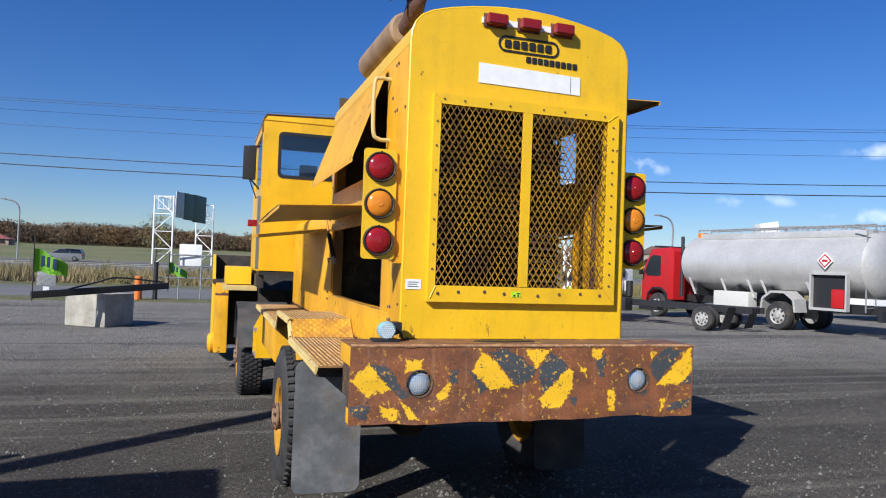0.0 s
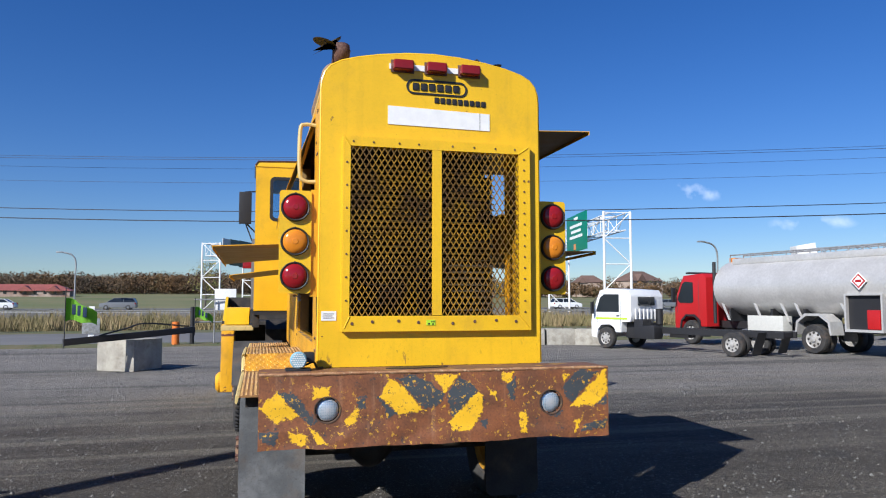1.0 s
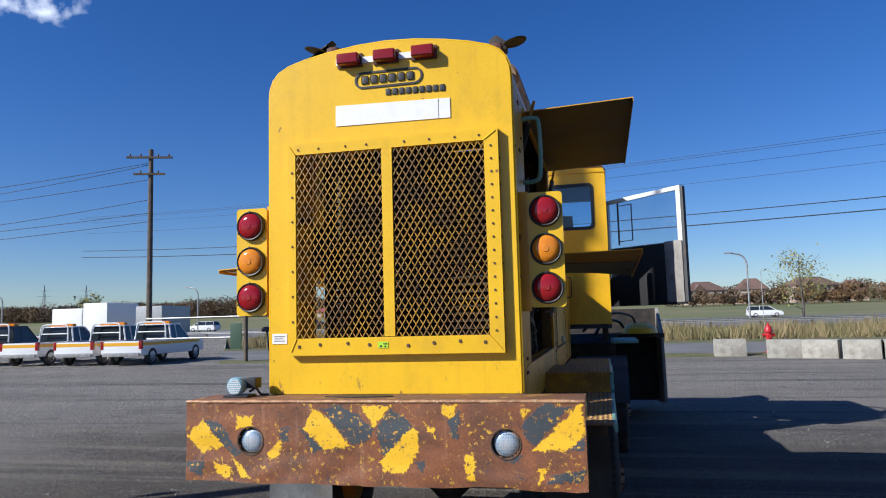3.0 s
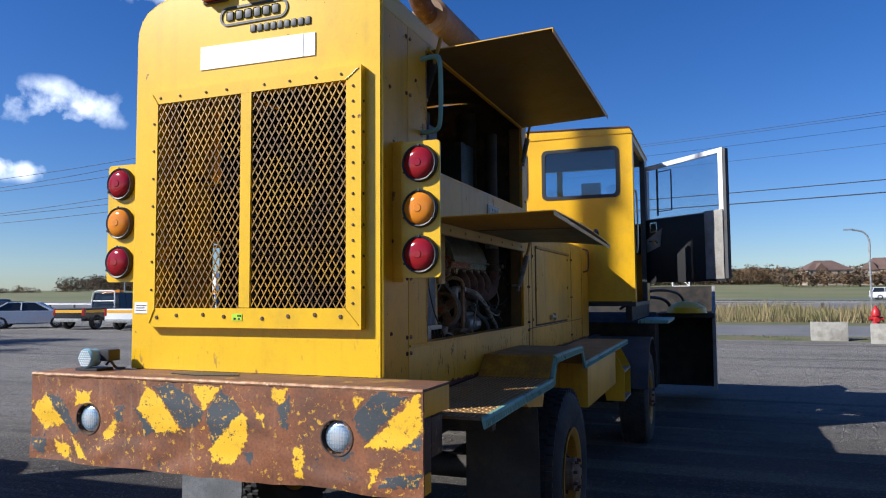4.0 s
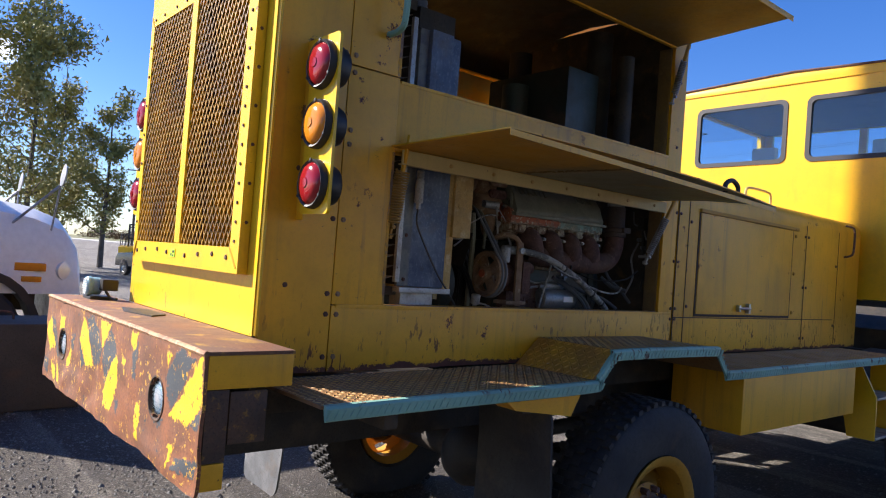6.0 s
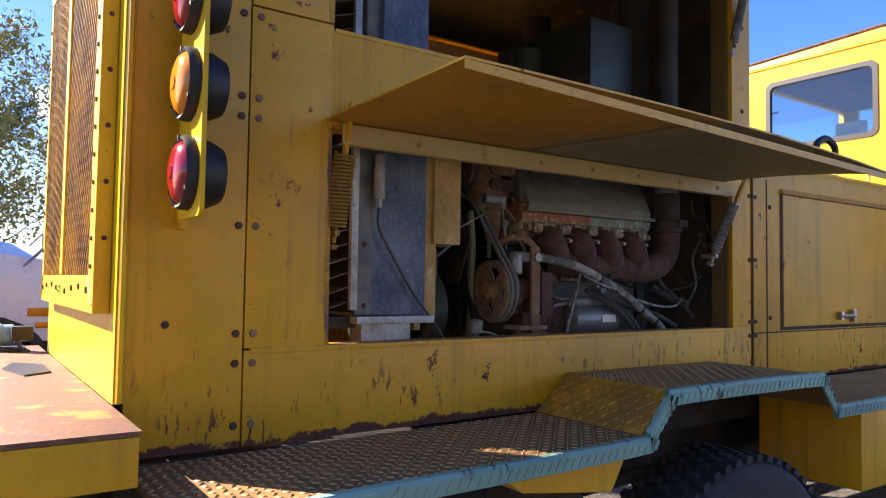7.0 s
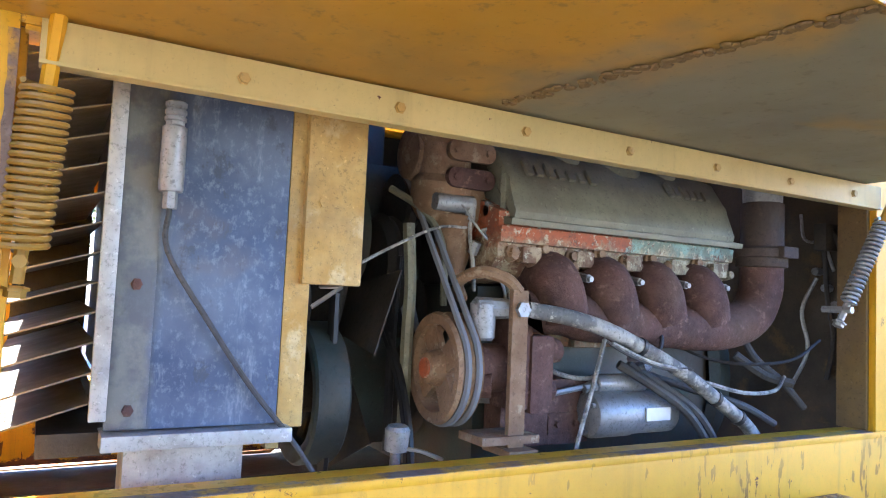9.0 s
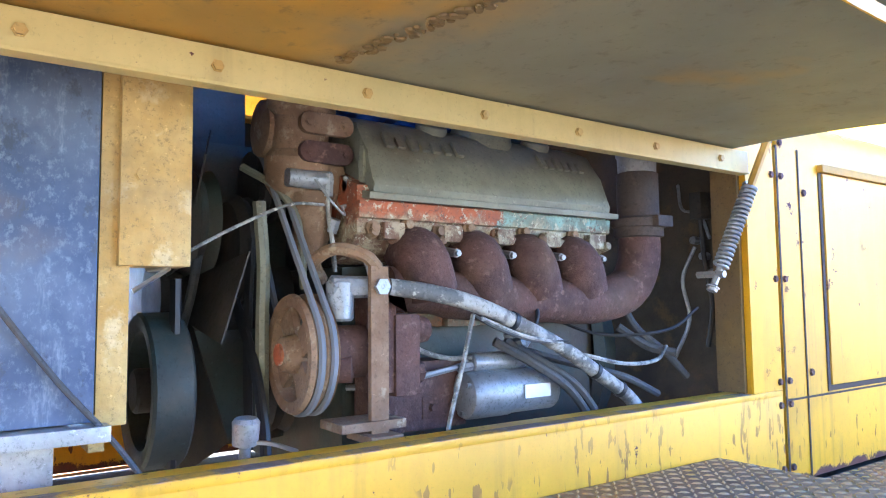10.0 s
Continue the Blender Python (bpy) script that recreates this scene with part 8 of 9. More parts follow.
lathe(bm, (CX, 5.42, 1.55), (0, 1, 0), [(0, 0), (0.13, 0), (0.15, 0.02), (0.14, 0.05), (0.15, 0.08), (0, 0.1)], 28)
bay("crank_pulley", bm, m_dark, engine)
bm = B()
for dx in (0.0, 0.02):
    tube(bm, smoothline([(2.18 + dx, 5.30, 1.92), (2.16 + dx, 5.30, 1.7), (2.12 + dx, 5.32, 1.42)], 4), 0.008, 6)
    tube(bm, smoothline([(2.22 + dx, 5.12, 1.82), (2.22 + dx, 5.12, 1.6), (2.20 + dx, 5.12, 1.40)], 4), 0.010, 6)
bay("fan_belt", bm, m_black, engine)
bm = B()
tube(bm, smoothline([(2.24, 5.30, 2.0), (2.245, 5.31, 1.85), (2.24, 5.31, 1.72), (2.22, 5.32, 1.45)], 5), 0.016, 8)
bay("water_pipe", bm, m_olive, engine)
# pump and bracket behind the pulley
bm = B()
lathe(bm, PC + Vector((0.02, 0.04, 0)), (0, 1, 0), [(0, 0), (0.05, 0), (0.06, 0.03), (0.06, 0.13), (0.05, 0.16), (0, 0.16)], 20)
box(bm, 2.33, 2.43, 5.50, 5.56, 1.56, 1.78, 0.012)
cyl(bm, (2.40, 5.42, 1.62), (2.42, 5.45, 1.62), 0.03)
bay("hydraulic_pump", bm, m_rust, engine, "rusty hydraulic pump")
bm = B()
box(bm, 2.445, 2.462, 5.475, 5.520, 1.475, 1.845, 0.004)
box(bm, 2.36, 2.47, 5.40, 5.56, 1.49, 1.51, 0.004)
box(bm, 2.38, 2.50, 5.455, 5.535, 1.465, 1.482, 0.004)
tube(bm, smoothline([(2.45, 5.50, 1.84), (2.44, 5.47, 1.87), (2.40, 5.42, 1.885), (2.33, 5.40, 1.86), (2.28, 5.44, 1.82)], 5), 0.015, 8)
prism(bm, [(5.50, 1.78), (5.56, 1.80), (5.575, 1.74), (5.52, 1.83)], "x", 2.44, 2.452)
bay("pump_bracket", bm, m_rustpale, engine, "rusty flat-bar bracket")
bm = B()
cyl(bm, (2.41, 5.425, 1.725), (2.41, 5.425, 1.815), 0.030, 0.032, 14, 0.006)
cyl(bm, (2.41, 5.40, 1.80), (2.425, 5.50, 1.80), 0.026, 0.024, 8, 0.004)
cyl(bm, (2.43, 5.50, 1.80), (2.435, 5.525, 1.80), 0.032, None, 6)
cyl(bm, (2.455, 5.50, 1.80), (2.475, 5.50, 1.80), 0.019, None, 6)
bay("elbow_fitting", bm, m_greyalu, engine, "zinc-plated elbow fitting")
bm = B()
HOSE = smoothline([(2.445, 5.53, 1.80), (2.465, 5.64, 1.785), (2.480, 5.76, 1.755), (2.478, 5.92, 1.695), (2.466, 6.06, 1.635), (2.455, 6.20, 1.56), (2.45, 6.32, 1.49), (2.44, 6.42, 1.40)], 6)
tube(bm, HOSE, 0.020, 12)
bay("hydraulic_hose", bm, m_hose, engine, "thick grey sleeved hydraulic hose")
bm = B()
for i in (16, 29, 34):
    if i > 16:
        bay("hose_tie", bm, m_black, engine)
        bm = B()
    d = (HOSE[i + 1] - HOSE[i]).normalized()
    lathe(bm, HOSE[i], d, [(0.0215, -0.008), (0.0235, -0.008), (0.0235, 0.006), (0.0215, 0.006)], 12)
bay("hose_tie", bm, m_black, engine)
bm = B()
tube(bm, smoothline([(2.48, 5.74, 1.735), (2.50, 5.80, 1.70), (2.50, 5.92, 1.665), (2.495, 6.02, 1.66), (2.48, 6.06, 1.655)], 5), 0.004, 5)
bay("tie_wire", bm, m_black, engine)
bm = B()
tube(bm, smoothline([(2.49, 5.735, 1.735), (2.48, 5.71, 1.62), (2.47, 5.68, 1.50), (2.46, 5.67, 1.42)], 5), 0.006, 6)
tube(bm, smoothline([(2.49, 5.76, 1.725), (2.50, 5.88, 1.68), (2.495, 6.02, 1.655)], 5), 0.006, 6)
tube(bm, smoothline([(2.47, 6.12, 1.62), (2.46, 6.30, 1.585), (2.44, 6.46, 1.585), (2.40, 6.56, 1.62)], 5), 0.006, 6)
bay("loose_cable", bm, m_hose, engine, "grey cable strands")
for off in (0.0, 0.035):
    bm = B()
    tube(bm, smoothline([(2.36, 5.90 + off, 1.66), (2.40, 6.0 + off, 1.60), (2.43, 6.10 + off, 1.53), (2.43, 6.2 + off, 1.42)], 5), 0.013, 8)
    bay("fuel_hose", bm, m_fender, engine)
bm = B()
tube(bm, smoothline([(2.30, 6.45, 1.68), (2.36, 6.52, 1.62), (2.42, 6.58, 1.60)], 5), 0.014, 8)
bay("fuel_hose", bm, m_fender, engine)
# starter motor
bm = B()
lathe(bm, (2.34, 5.80, 1.525), (0, 1, 0), [(0, 0), (0.035, 0.0), (0.058, 0.010), (0.062, 0.018), (0.062, 0.145), (0.058, 0.148), (0.058, 0.30), (0, 0.30)], 24)
for a in (40, 160, 280):
    cyl(bm, (2.34 + 0.045 * math.cos(radians(a)), 5.796, 1.525 + 0.045 * math.sin(radians(a))), (2.34 + 0.045 * math.cos(radians(a)), 5.81, 1.525 + 0.045 * math.sin(radians(a))), 0.007, None, 6)
cyl(bm, (2.33, 5.84, 1.605), (2.33, 6.02, 1.605), 0.026, None, 14, 0.004)
st = bay("starter_motor", bm, m_greyalu, engine, "grey cylindrical starter motor")
bm = B()
box(bm, 2.3995, 2.4025, 5.97, 6.06, 1.51, 1.545)
bay("starter_label", bm, m_sticker, engine)
bm = B()
tube(bm, smoothline([(2.33, 5.83, 1.61), (2.34, 5.80, 1.60), (2.34, 5.70, 1.585), (2.32, 5.60, 1.565), (2.25, 5.52, 1.56)], 5), 0.008, 6)
cyl(bm, (2.35, 5.79, 1.595), (2.35, 5.83, 1.60), 0.012, None, 6)
tube(bm, smoothline([(2.34, 6.0, 1.62), (2.36, 6.02, 1.66), (2.34, 6.06, 1.69)], 4), 0.010, 6)
cyl(bm, (2.36, 5.97, 1.655), (2.40, 5.97, 1.66), 0.012, None, 6)
cyl(bm, (2.36, 5.94, 1.675), (2.40, 5.94, 1.68), 0.010, None, 6)
bay("starter_cable", bm, m_greyalu, engine)
# bell housing, side covers
bm = B()
lathe(bm, (CX, 6.40, 1.60), (0, 1, 0), [(0.38, 0), (0.40, 0.03), (0.38, 0.10), (0, 0.12)], 32)
bay("bell_housing", bm, m_tealfan, engine)
bm = B()
box(bm, 2.215, 2.29, 5.60, 6.05, 1.70, 1.84, 0.02)
for y in (5.66, 5.80, 5.95):
    bolt(bm, (2.29, y, 1.72), (1, 0, 0), 0.012, 0.012)
bay("hand_hole_cover", bm, m_engine_green, engine)
bm = B()
box(bm, 2.22, 2.31, 5.55, 5.85, 1.44, 1.62, 0.03)
bay("oil_cooler", bm, m_rust, engine)
bm = B()
lathe(bm, (2.41, 5.215, 1.50), (0.1, 0, 1), [(0.012, -0.1), (0.012, -0.02), (0.026, -0.015), (0.028, 0.03), (0.022, 0.038), (0, 0.040)], 14)
bay("dipstick_cap", bm, m_galv_plain, engine)
bm = B()
tube(bm, smoothline([(2.42, 5.22, 1.49), (2.44, 5.26, 1.485), (2.45, 5.31, 1.465)], 4), 0.005, 5)
bay("cap_chain", bm, m_steel, engine)
# smaller lines, fittings and castings round the block
for pts, r, mat, nm in (
        ([(2.30, 5.98, 1.90), (2.36, 6.0, 1.80), (2.41, 6.01, 1.74), (2.42, 5.99, 1.69)], 0.006, m_black, "spark_cable"),
        ([(2.28, 5.58, 1.86), (2.30, 5.60, 1.75), (2.33, 5.66, 1.66), (2.30, 5.78, 1.62), (2.34, 5.84, 1.62)], 0.007, m_hose, "fuel_line"),
        ([(2.26, 6.35, 1.95), (2.30, 6.44, 1.80), (2.33, 6.50, 1.68), (2.38, 6.58, 1.60), (2.40, 6.66, 1.52)], 0.012, m_fender, "coolant_hose"),
        ([(2.24, 6.20, 1.72), (2.32, 6.30, 1.67), (2.40, 6.40, 1.66), (2.46, 6.52, 1.68), (2.48, 6.62, 1.74)], 0.005, m_black, "wiring_loom"),
        ([(2.26, 6.10, 1.62), (2.34, 6.22, 1.58), (2.40, 6.36, 1.54), (2.41, 6.50, 1.48)], 0.011, m_fender, "oil_hose"),
        ([(2.20, 5.48, 1.98), (2.28, 5.52, 1.92), (2.31, 5.55, 1.84), (2.29, 5.57, 1.76)], 0.005, m_greyalu, "fuel_line"),
        ([(2.33, 5.40, 2.05), (2.35, 5.43, 2.00), (2.34, 5.47, 1.97), (2.31, 5.48, 1.99)], 0.003, m_greyalu, "lock_wire"),
        ([(2.12, 5.30, 2.10), (2.20, 5.36, 2.04), (2.24, 5.40, 1.95), (2.22, 5.42, 1.80)], 0.010, m_olive, "coolant_pipe"),
        ([(2.05, 5.10, 1.40), (2.10, 5.14, 1.62), (2.06, 5.20, 1.80), (2.02, 5.24, 2.02)], 0.012, m_fender, "coolant_hose")):
    bm = B()
    tube(bm, smoothline(pts, 6), r, 8)
    bay(nm, bm, mat, engine)
rng = random.Random(12)
for k in range(14):
    y = 5.54 + k * 0.062 + rng.uniform(-0.012, 0.012)
    bm = B()
    lathe(bm, (2.34, y, 1.925 + rng.uniform(-0.012, 0.014)), (1, 0, rng.uniform(-0.2, 0.3)), [(0.016, 0), (rng.uniform(0.013, 0.019), 0.02), (0.012, 0.028), (0, rng.uniform(0.028, 0.034))], 7)
    bay("head_boss", bm, m_head if k % 3 else m_rustpale, engine)
for y, z, w, h in ((5.62, 1.76, 0.09, 0.06), (5.78, 1.70, 0.11, 0.05), (6.10, 1.74, 0.08, 0.07), (5.58, 1.55, 0.10, 0.12), (5.70, 1.47, 0.12, 0.06)):
    bm = B()
    box(bm, 2.20, 2.315, y, y + w, z, z + h, 0.012)
    bolt(bm, (2.315, y + w * 0.25, z + h * 0.5), (1, 0, 0), 0.009, 0.010)
    bolt(bm, (2.315, y + w * 0.75, z + h * 0.5), (1, 0, 0), 0.009, 0.010)
    bay("block_cover", bm, m_engine_green if z > 1.6 else m_rust, engine)
# pump casting beside the pulley
bm = B()
box(bm, 2.37, 2.44, 5.55, 5.62, 1.55, 1.74, 0.018)
cyl(bm, (2.40, 5.60, 1.70), (2.40, 5.66, 1.70), 0.035, 0.03, 12, 0.006)
cyl(bm, (2.39, 5.60, 1.60), (2.39, 5.65, 1.60), 0.028, None, 8, 0.005)
bay("pump_casting", bm, m_rust, engine, "rusty pump end casting")
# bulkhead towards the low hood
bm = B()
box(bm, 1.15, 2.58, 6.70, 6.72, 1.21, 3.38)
part("bulkhead", bm, m_bulk, engine_house, "dark mottled brown bulkhead")
# dark sheets added inside roof and left wall, in place of shade
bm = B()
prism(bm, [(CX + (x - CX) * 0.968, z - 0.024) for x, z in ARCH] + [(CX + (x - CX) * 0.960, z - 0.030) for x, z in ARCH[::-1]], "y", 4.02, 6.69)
part("roof_shade_sheet", bm, m_bay_shade, engine_house, "dark sheet added for the shade inside the roof")
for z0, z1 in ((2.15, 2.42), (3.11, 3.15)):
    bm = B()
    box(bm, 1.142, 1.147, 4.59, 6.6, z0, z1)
    part("wall_shade_sheet", bm, m_bay_shade, engine_house)
bm = B()
box(bm, 2.42, 2.46, 6.62, 6.68, 1.98, 2.06, 0.006)
tube(bm, smoothline([(2.43, 6.66, 1.98), (2.44, 6.66, 1.85), (2.46, 6.66, 1.72), (2.44, 6.66, 1.60)], 5), 0.007, 6)
tube(bm, smoothline([(2.45, 6.66, 2.05), (2.48, 6.66, 1.98), (2.50, 6.65, 1.88), (2.51, 6.64, 1.80)], 5), 0.008, 6)
part("solenoid", bm, m_dark, engine_house)
bm = B()
for k in range(3):
    cyl(bm, (2.40 + 0.03 * k, 6.69, 1.92 - 0.05 * k), (2.40 + 0.03 * k, 6.66, 1.92 - 0.05 * k), 0.012, None, 8)
tube(bm, smoothline([(2.40, 6.67, 1.90), (2.36, 6.66, 1.80), (2.38, 6.66, 1.68), (2.33, 6.65, 1.56)], 5), 0.006, 6)
tube(bm, smoothline([(2.34, 6.68, 2.10), (2.36, 6.67, 2.02), (2.42, 6.67, 2.00), (2.46, 6.66, 1.92)], 5), 0.005, 6)
part("terminal_block", bm, m_greyalu, engine_house)
# tank and boxes seen through the upper opening
bm = B()
m_oiltank = mixed("oily_dark_teal_paint", (0.016, 0.034, 0.030), (0.024, 0.024, 0.018), 5, 0.5, 0, 0.3, 40)
box(bm, 1.62, 2.30, 6.0, 6.29, 2.40, 2.90, 0.025)
part("oil_tank", bm, m_oiltank, truck, "dark teal tank inside the engine house")
for x in (1.5, 2.2):
    bm = B()
    cyl(bm, (x, 6.4, 2.4), (x, 6.4, 3.2), 0.08)
    part("inner_pipe", bm, m_dark, truck)

# ---- vehicles ----
def paint_of(name, c):
    return plain(name, c, 0.25)


c_white = paint_of("white_car_paint", (0.75, 0.76, 0.76))
c_grey = paint_of("grey_car_paint", (0.18, 0.19, 0.20))
c_blue = paint_of("blue_car_paint", (0.02, 0.06, 0.17))
c_black = paint_of("black_car_paint", (0.015, 0.016, 0.02))
c_cyan = paint_of("pale_blue_car_paint", (0.16, 0.34, 0.44))
c_stripe = plain("yellow_orange_stripe", (0.75, 0.38, 0.02), 0.4)


def small_wheel(bm_t, bm_r, x, y, r, w, s):
    lathe(bm_t, (x, y, r), (s, 0, 0), [(r * 0.6, -w / 2), (r * 0.93, -w / 2), (r, -w * 0.3), (r, w * 0.3), (r * 0.93, w / 2), (r * 0.6, w / 2)], 20)
    lathe(bm_r, (x, y, r), (s, 0, 0), [(r * 0.62, w * 0.46), (r * 0.55, w * 0.30), (r * 0.3, w * 0.36), (0.03, w * 0.45), (0, w * 0.45)], 16)
    lathe(bm_r, (x, y, r), (s, 0, 0), [(0, -w * 0.3), (r * 0.62, -w * 0.3), (r * 0.62, w * 0.46)], 16)
    lathe(bm_r, (x, y, r), (s, 0, 0), [(r * 0.2, w * 0.36), (r * 0.19, w * 0.55), (r * 0.1, w * 0.6), (0, w * 0.6)], 12)
    for k in range(8):
        a = 2 * math.pi * k / 8
        # dark hand holes round the disc
        lathe(bm_t, (x + s * w * 0.33, y + r * 0.43 * math.cos(a), r + r * 0.43 * math.sin(a)), (s, 0, 0), [(r * 0.085, 0), (r * 0.085, w * 0.06), (0, w * 0.06)], 8)


def vehicle(name, kind, body_mat, label, category="car", length=4.5, width=1.75, height=1.45, at=None, stripe=False):
    """A car, facing +y, on its own origin, moved to the pose at."""
    ob = thing(name, (0, 0, 0), label, category)
    L2, W2 = length / 2, width / 2
    if kind == "sedan":
        lower = [(-L2, 0.38), (-L2 + 0.05, 0.75), (-L2 + 0.2, 0.98), (-L2 + 0.9, 1.0), (L2 - 1.2, 0.98), (L2 - 0.25, 0.80), (L2, 0.60), (L2 - 0.02, 0.30), (-L2 + 0.05, 0.28)]
        top = [(-L2 + 0.5, 0.99), (-L2 + 1.25, height), (L2 - 2.0, height), (L2 - 1.15, 0.97)]
    elif kind == "van":
        lower = [(-L2, 0.35), (-L2 + 0.02, 1.02), (L2 - 1.0, 1.02), (L2 - 0.15, 0.85), (L2, 0.60), (L2 - 0.02, 0.30), (-L2 + 0.05, 0.28)]
        top = [(-L2 + 0.03, 1.01), (-L2 + 0.35, height), (L2 - 1.9, height), (L2 - 0.95, 1.01)]
    else:
        lower = [(-L2, 0.55), (-L2, 1.12), (L2 - 1.55, 1.12), (L2 - 0.2, 1.05), (L2, 0.80), (L2 - 0.02, 0.45), (-L2 + 0.1, 0.45)]
        top = [(-0.35, 1.11), (-0.25, height), (L2 - 2.25, height), (L2 - 1.5, 1.11)]
    bm = B()
    prism(bm, lower, "x", -W2, W2, 0.05)
    body = part("body", bm, body_mat, ob)
    bm = B()
    n = len(top)
    lo = [bm.verts.new((-W2 * (0.97 if z < 1.2 else 0.80), y, z)) for y, z in top]
    hi = [bm.verts.new((W2 * (0.97 if z < 1.2 else 0.80), y, z)) for y, z in top]
    bm.faces.new(lo)
    bm.faces.new(hi[::-1])
    for i in range(n):
        j = (i + 1) % n
        bm.faces.new((lo[j], lo[i], hi[i], hi[j]))
    bmesh.ops.recalc_face_normals(bm, faces=bm.faces)
    part("glasshouse", bm, m_winblack, ob, "dark windows", smooth=False)
    bm = B()
    zt = height
    prism(bm, [(top[1][0] - 0.06, zt - 0.03), (top[1][0] + 0.1, zt + 0.025), (top[2][0] - 0.1, zt + 0.025), (top[2][0] + 0.08, zt - 0.03)], "x", -W2 * 0.82, W2 * 0.82, 0.01)
    part("roof", bm, body_mat, ob)
    for (ya, za), (yb, zb) in ((top[0], top[1]), (top[3], top[2])):
        for s in (-1, 1):
            bm = B()
            tube(bm, [(s * W2 * 0.965, ya, za), (s * W2 * 0.805, yb, zb)], 0.04, 6)
            part("window_post", bm, body_mat, ob)
    ym = (top[1][0] + top[2][0]) / 2
    for s in (-1, 1):
        bm = B()
        tube(bm, [(s * W2 * 0.965, ym, 1.02), (s * W2 * 0.81, ym, zt - 0.01)], 0.035, 6)
        part("window_post", bm, body_mat, ob)
    r = 0.33 if kind != "pickup" else 0.40
    for y in (-L2 + 0.95, L2 - 0.9):
        for s in (-1, 1):
            bt, br = B(), B()
            small_wheel(bt, br, s * (W2 - 0.10), y, r, 0.22, s)
            w = part("wheel", bt, m_rubber, ob)
            part("rim", br, m_steel, w)
    for s in (-1, 1):
        bm = B()
        z0 = 0.72 if kind == "sedan" else 0.75
        box(bm, s * W2 - 0.13 if s > 0 else -W2 - 0.01, W2 + 0.01 if s > 0 else -W2 + 0.13, -L2 - 0.012, -L2 + 0.14, z0, z0 + (0.38 if kind == "pickup" else 0.2), 0.02)
        part("tail_light", bm, m_red, ob, "red tail light")
        bm = B()
        box(bm, s * W2 * 0.78 - 0.16, s * W2 * 0.78 + 0.16, L2 - 0.15, L2 - 0.02, 0.62, 0.76, 0.02)
        part("head_light", bm, m_chrome, ob)
    bm = B()
    box(bm, -W2 * 0.9, W2 * 0.9, -L2 - 0.06, -L2 + 0.02, 0.42, 0.60, 0.03)
    part("rear_bumper", bm, m_galv_plain if kind == "pickup" else body_mat, ob)
    if stripe:
        bm = B()
        box(bm, -W2 - 0.004, W2 + 0.004, -L2 - 0.004, L2 - 0.5, 0.90, 1.05)
        part("side_stripe", bm, c_stripe, ob, "yellow stripe")
    if kind == "pickup":
        bm = B()
        box(bm, -W2 * 0.86, W2 * 0.86, -L2 + 0.1, -0.4, 1.115, 1.125)
        part("bed", bm, m_black, ob)
        bm = B()
        for s in (-1, 1):
            tube(bm, smoothline([(s * W2 * 0.8, -0.55, 1.1), (s * W2 * 0.75, -0.5, height - 0.1), (s * W2 * 0.6, -0.45, height + 0.1), (0, -0.45, height + 0.12)], 5), 0.035, 6)
        tube(bm, [(-W2 * 0.75, -0.5, 1.5), (W2 * 0.75, -0.5, 1.5)], 0.03, 6)
        part("roll_bar", bm, m_white, ob, "white headache rack")
        bm = B()
        box(bm, -0.65, 0.65, 0.0, 0.32, height + 0.02, height + 0.16, 0.04)
        part("beacon_bar", bm, m_amber, ob, "amber beacon bar")
    if at is not None:
        ob.matrix_basis = at
    return ob


pk = vehicle("pickup_truck", "pickup", c_white, "white service pickup with a yellow stripe and roll bar", "pickup", 6.0, 1.98, 1.85, pose(-18.7, 31.4, 0, 0, 0, 5), True)
copy_thing(pk, pose(-21.4, 31.6, 0, 0, 0, 5))["group"] = "service pickups"
copy_thing(pk, pose(-24.6, 31.8, 0, 0, 0, 5))["group"] = "service pickups"
pk["group"] = "service pickups"
vehicle("pickup_truck", "pickup", c_black, "dark service pickup with a yellow stripe", "pickup", 6.0, 1.98, 1.95, pose(-28.3, 31.9, 0, 0, 0, 5), True)
vehicle("parked_car", "sedan", c_white, "white sedan parked in the yard", "car", 4.6, 1.8, 1.45, pose(-32.6, 30.4, 0, 0, 0, -48))
for x, y, rz, m, kd, lab in ((-47, 40, 24, c_black, "sedan", "black sedan parked in the yard"), (-50, 41, 24, c_blue, "van", "dark blue parked hatchback"), (-53.5, 41.5, 24, c_grey, "sedan", "grey sedan parked in the yard"),
                             (-57, 42, 24, c_cyan, "van", "pale blue parked hatchback"), (-60, 42.5, 24, c_white, "van", "white hatchback parked in the yard"), (-63.5, 43, 30, c_grey, "van", "grey van parked in the yard"), (-67, 44, 30, c_black, "sedan", "black sedan parked near the road")):
    vehicle("parked_car", kd, m, lab, "car", 4.4, 1.75, 1.45 if kd == "sedan" else 1.6, pose(0.6 + 0.87 * x, 0.2 + 0.87 * y, 0, 0, 0, rz))
for x, y, rz, m, kd, lab in ((-18.0, 104, 90, c_grey, "van", "grey car on the highway"), (-43, 106, 90, c_black, "sedan", "black car on the highway"), (46, 100, -90, c_white, "van", "white van on the highway"),
                             (66, 104, -90, c_grey, "sedan", "grey car on the highway"), (-58, 100, 90, c_white, "van", "white van on the highway"), (25, 108, -90, c_white, "van", "white car on the highway"), (-34, 108, 90, c_white, "sedan", "white car on the highway")):
    vehicle("highway_car", kd, m, lab, "car", 4.6, 1.8, 1.6 if kd == "van" else 1.45, pose(x, y, 0.65, 0, 0, rz))

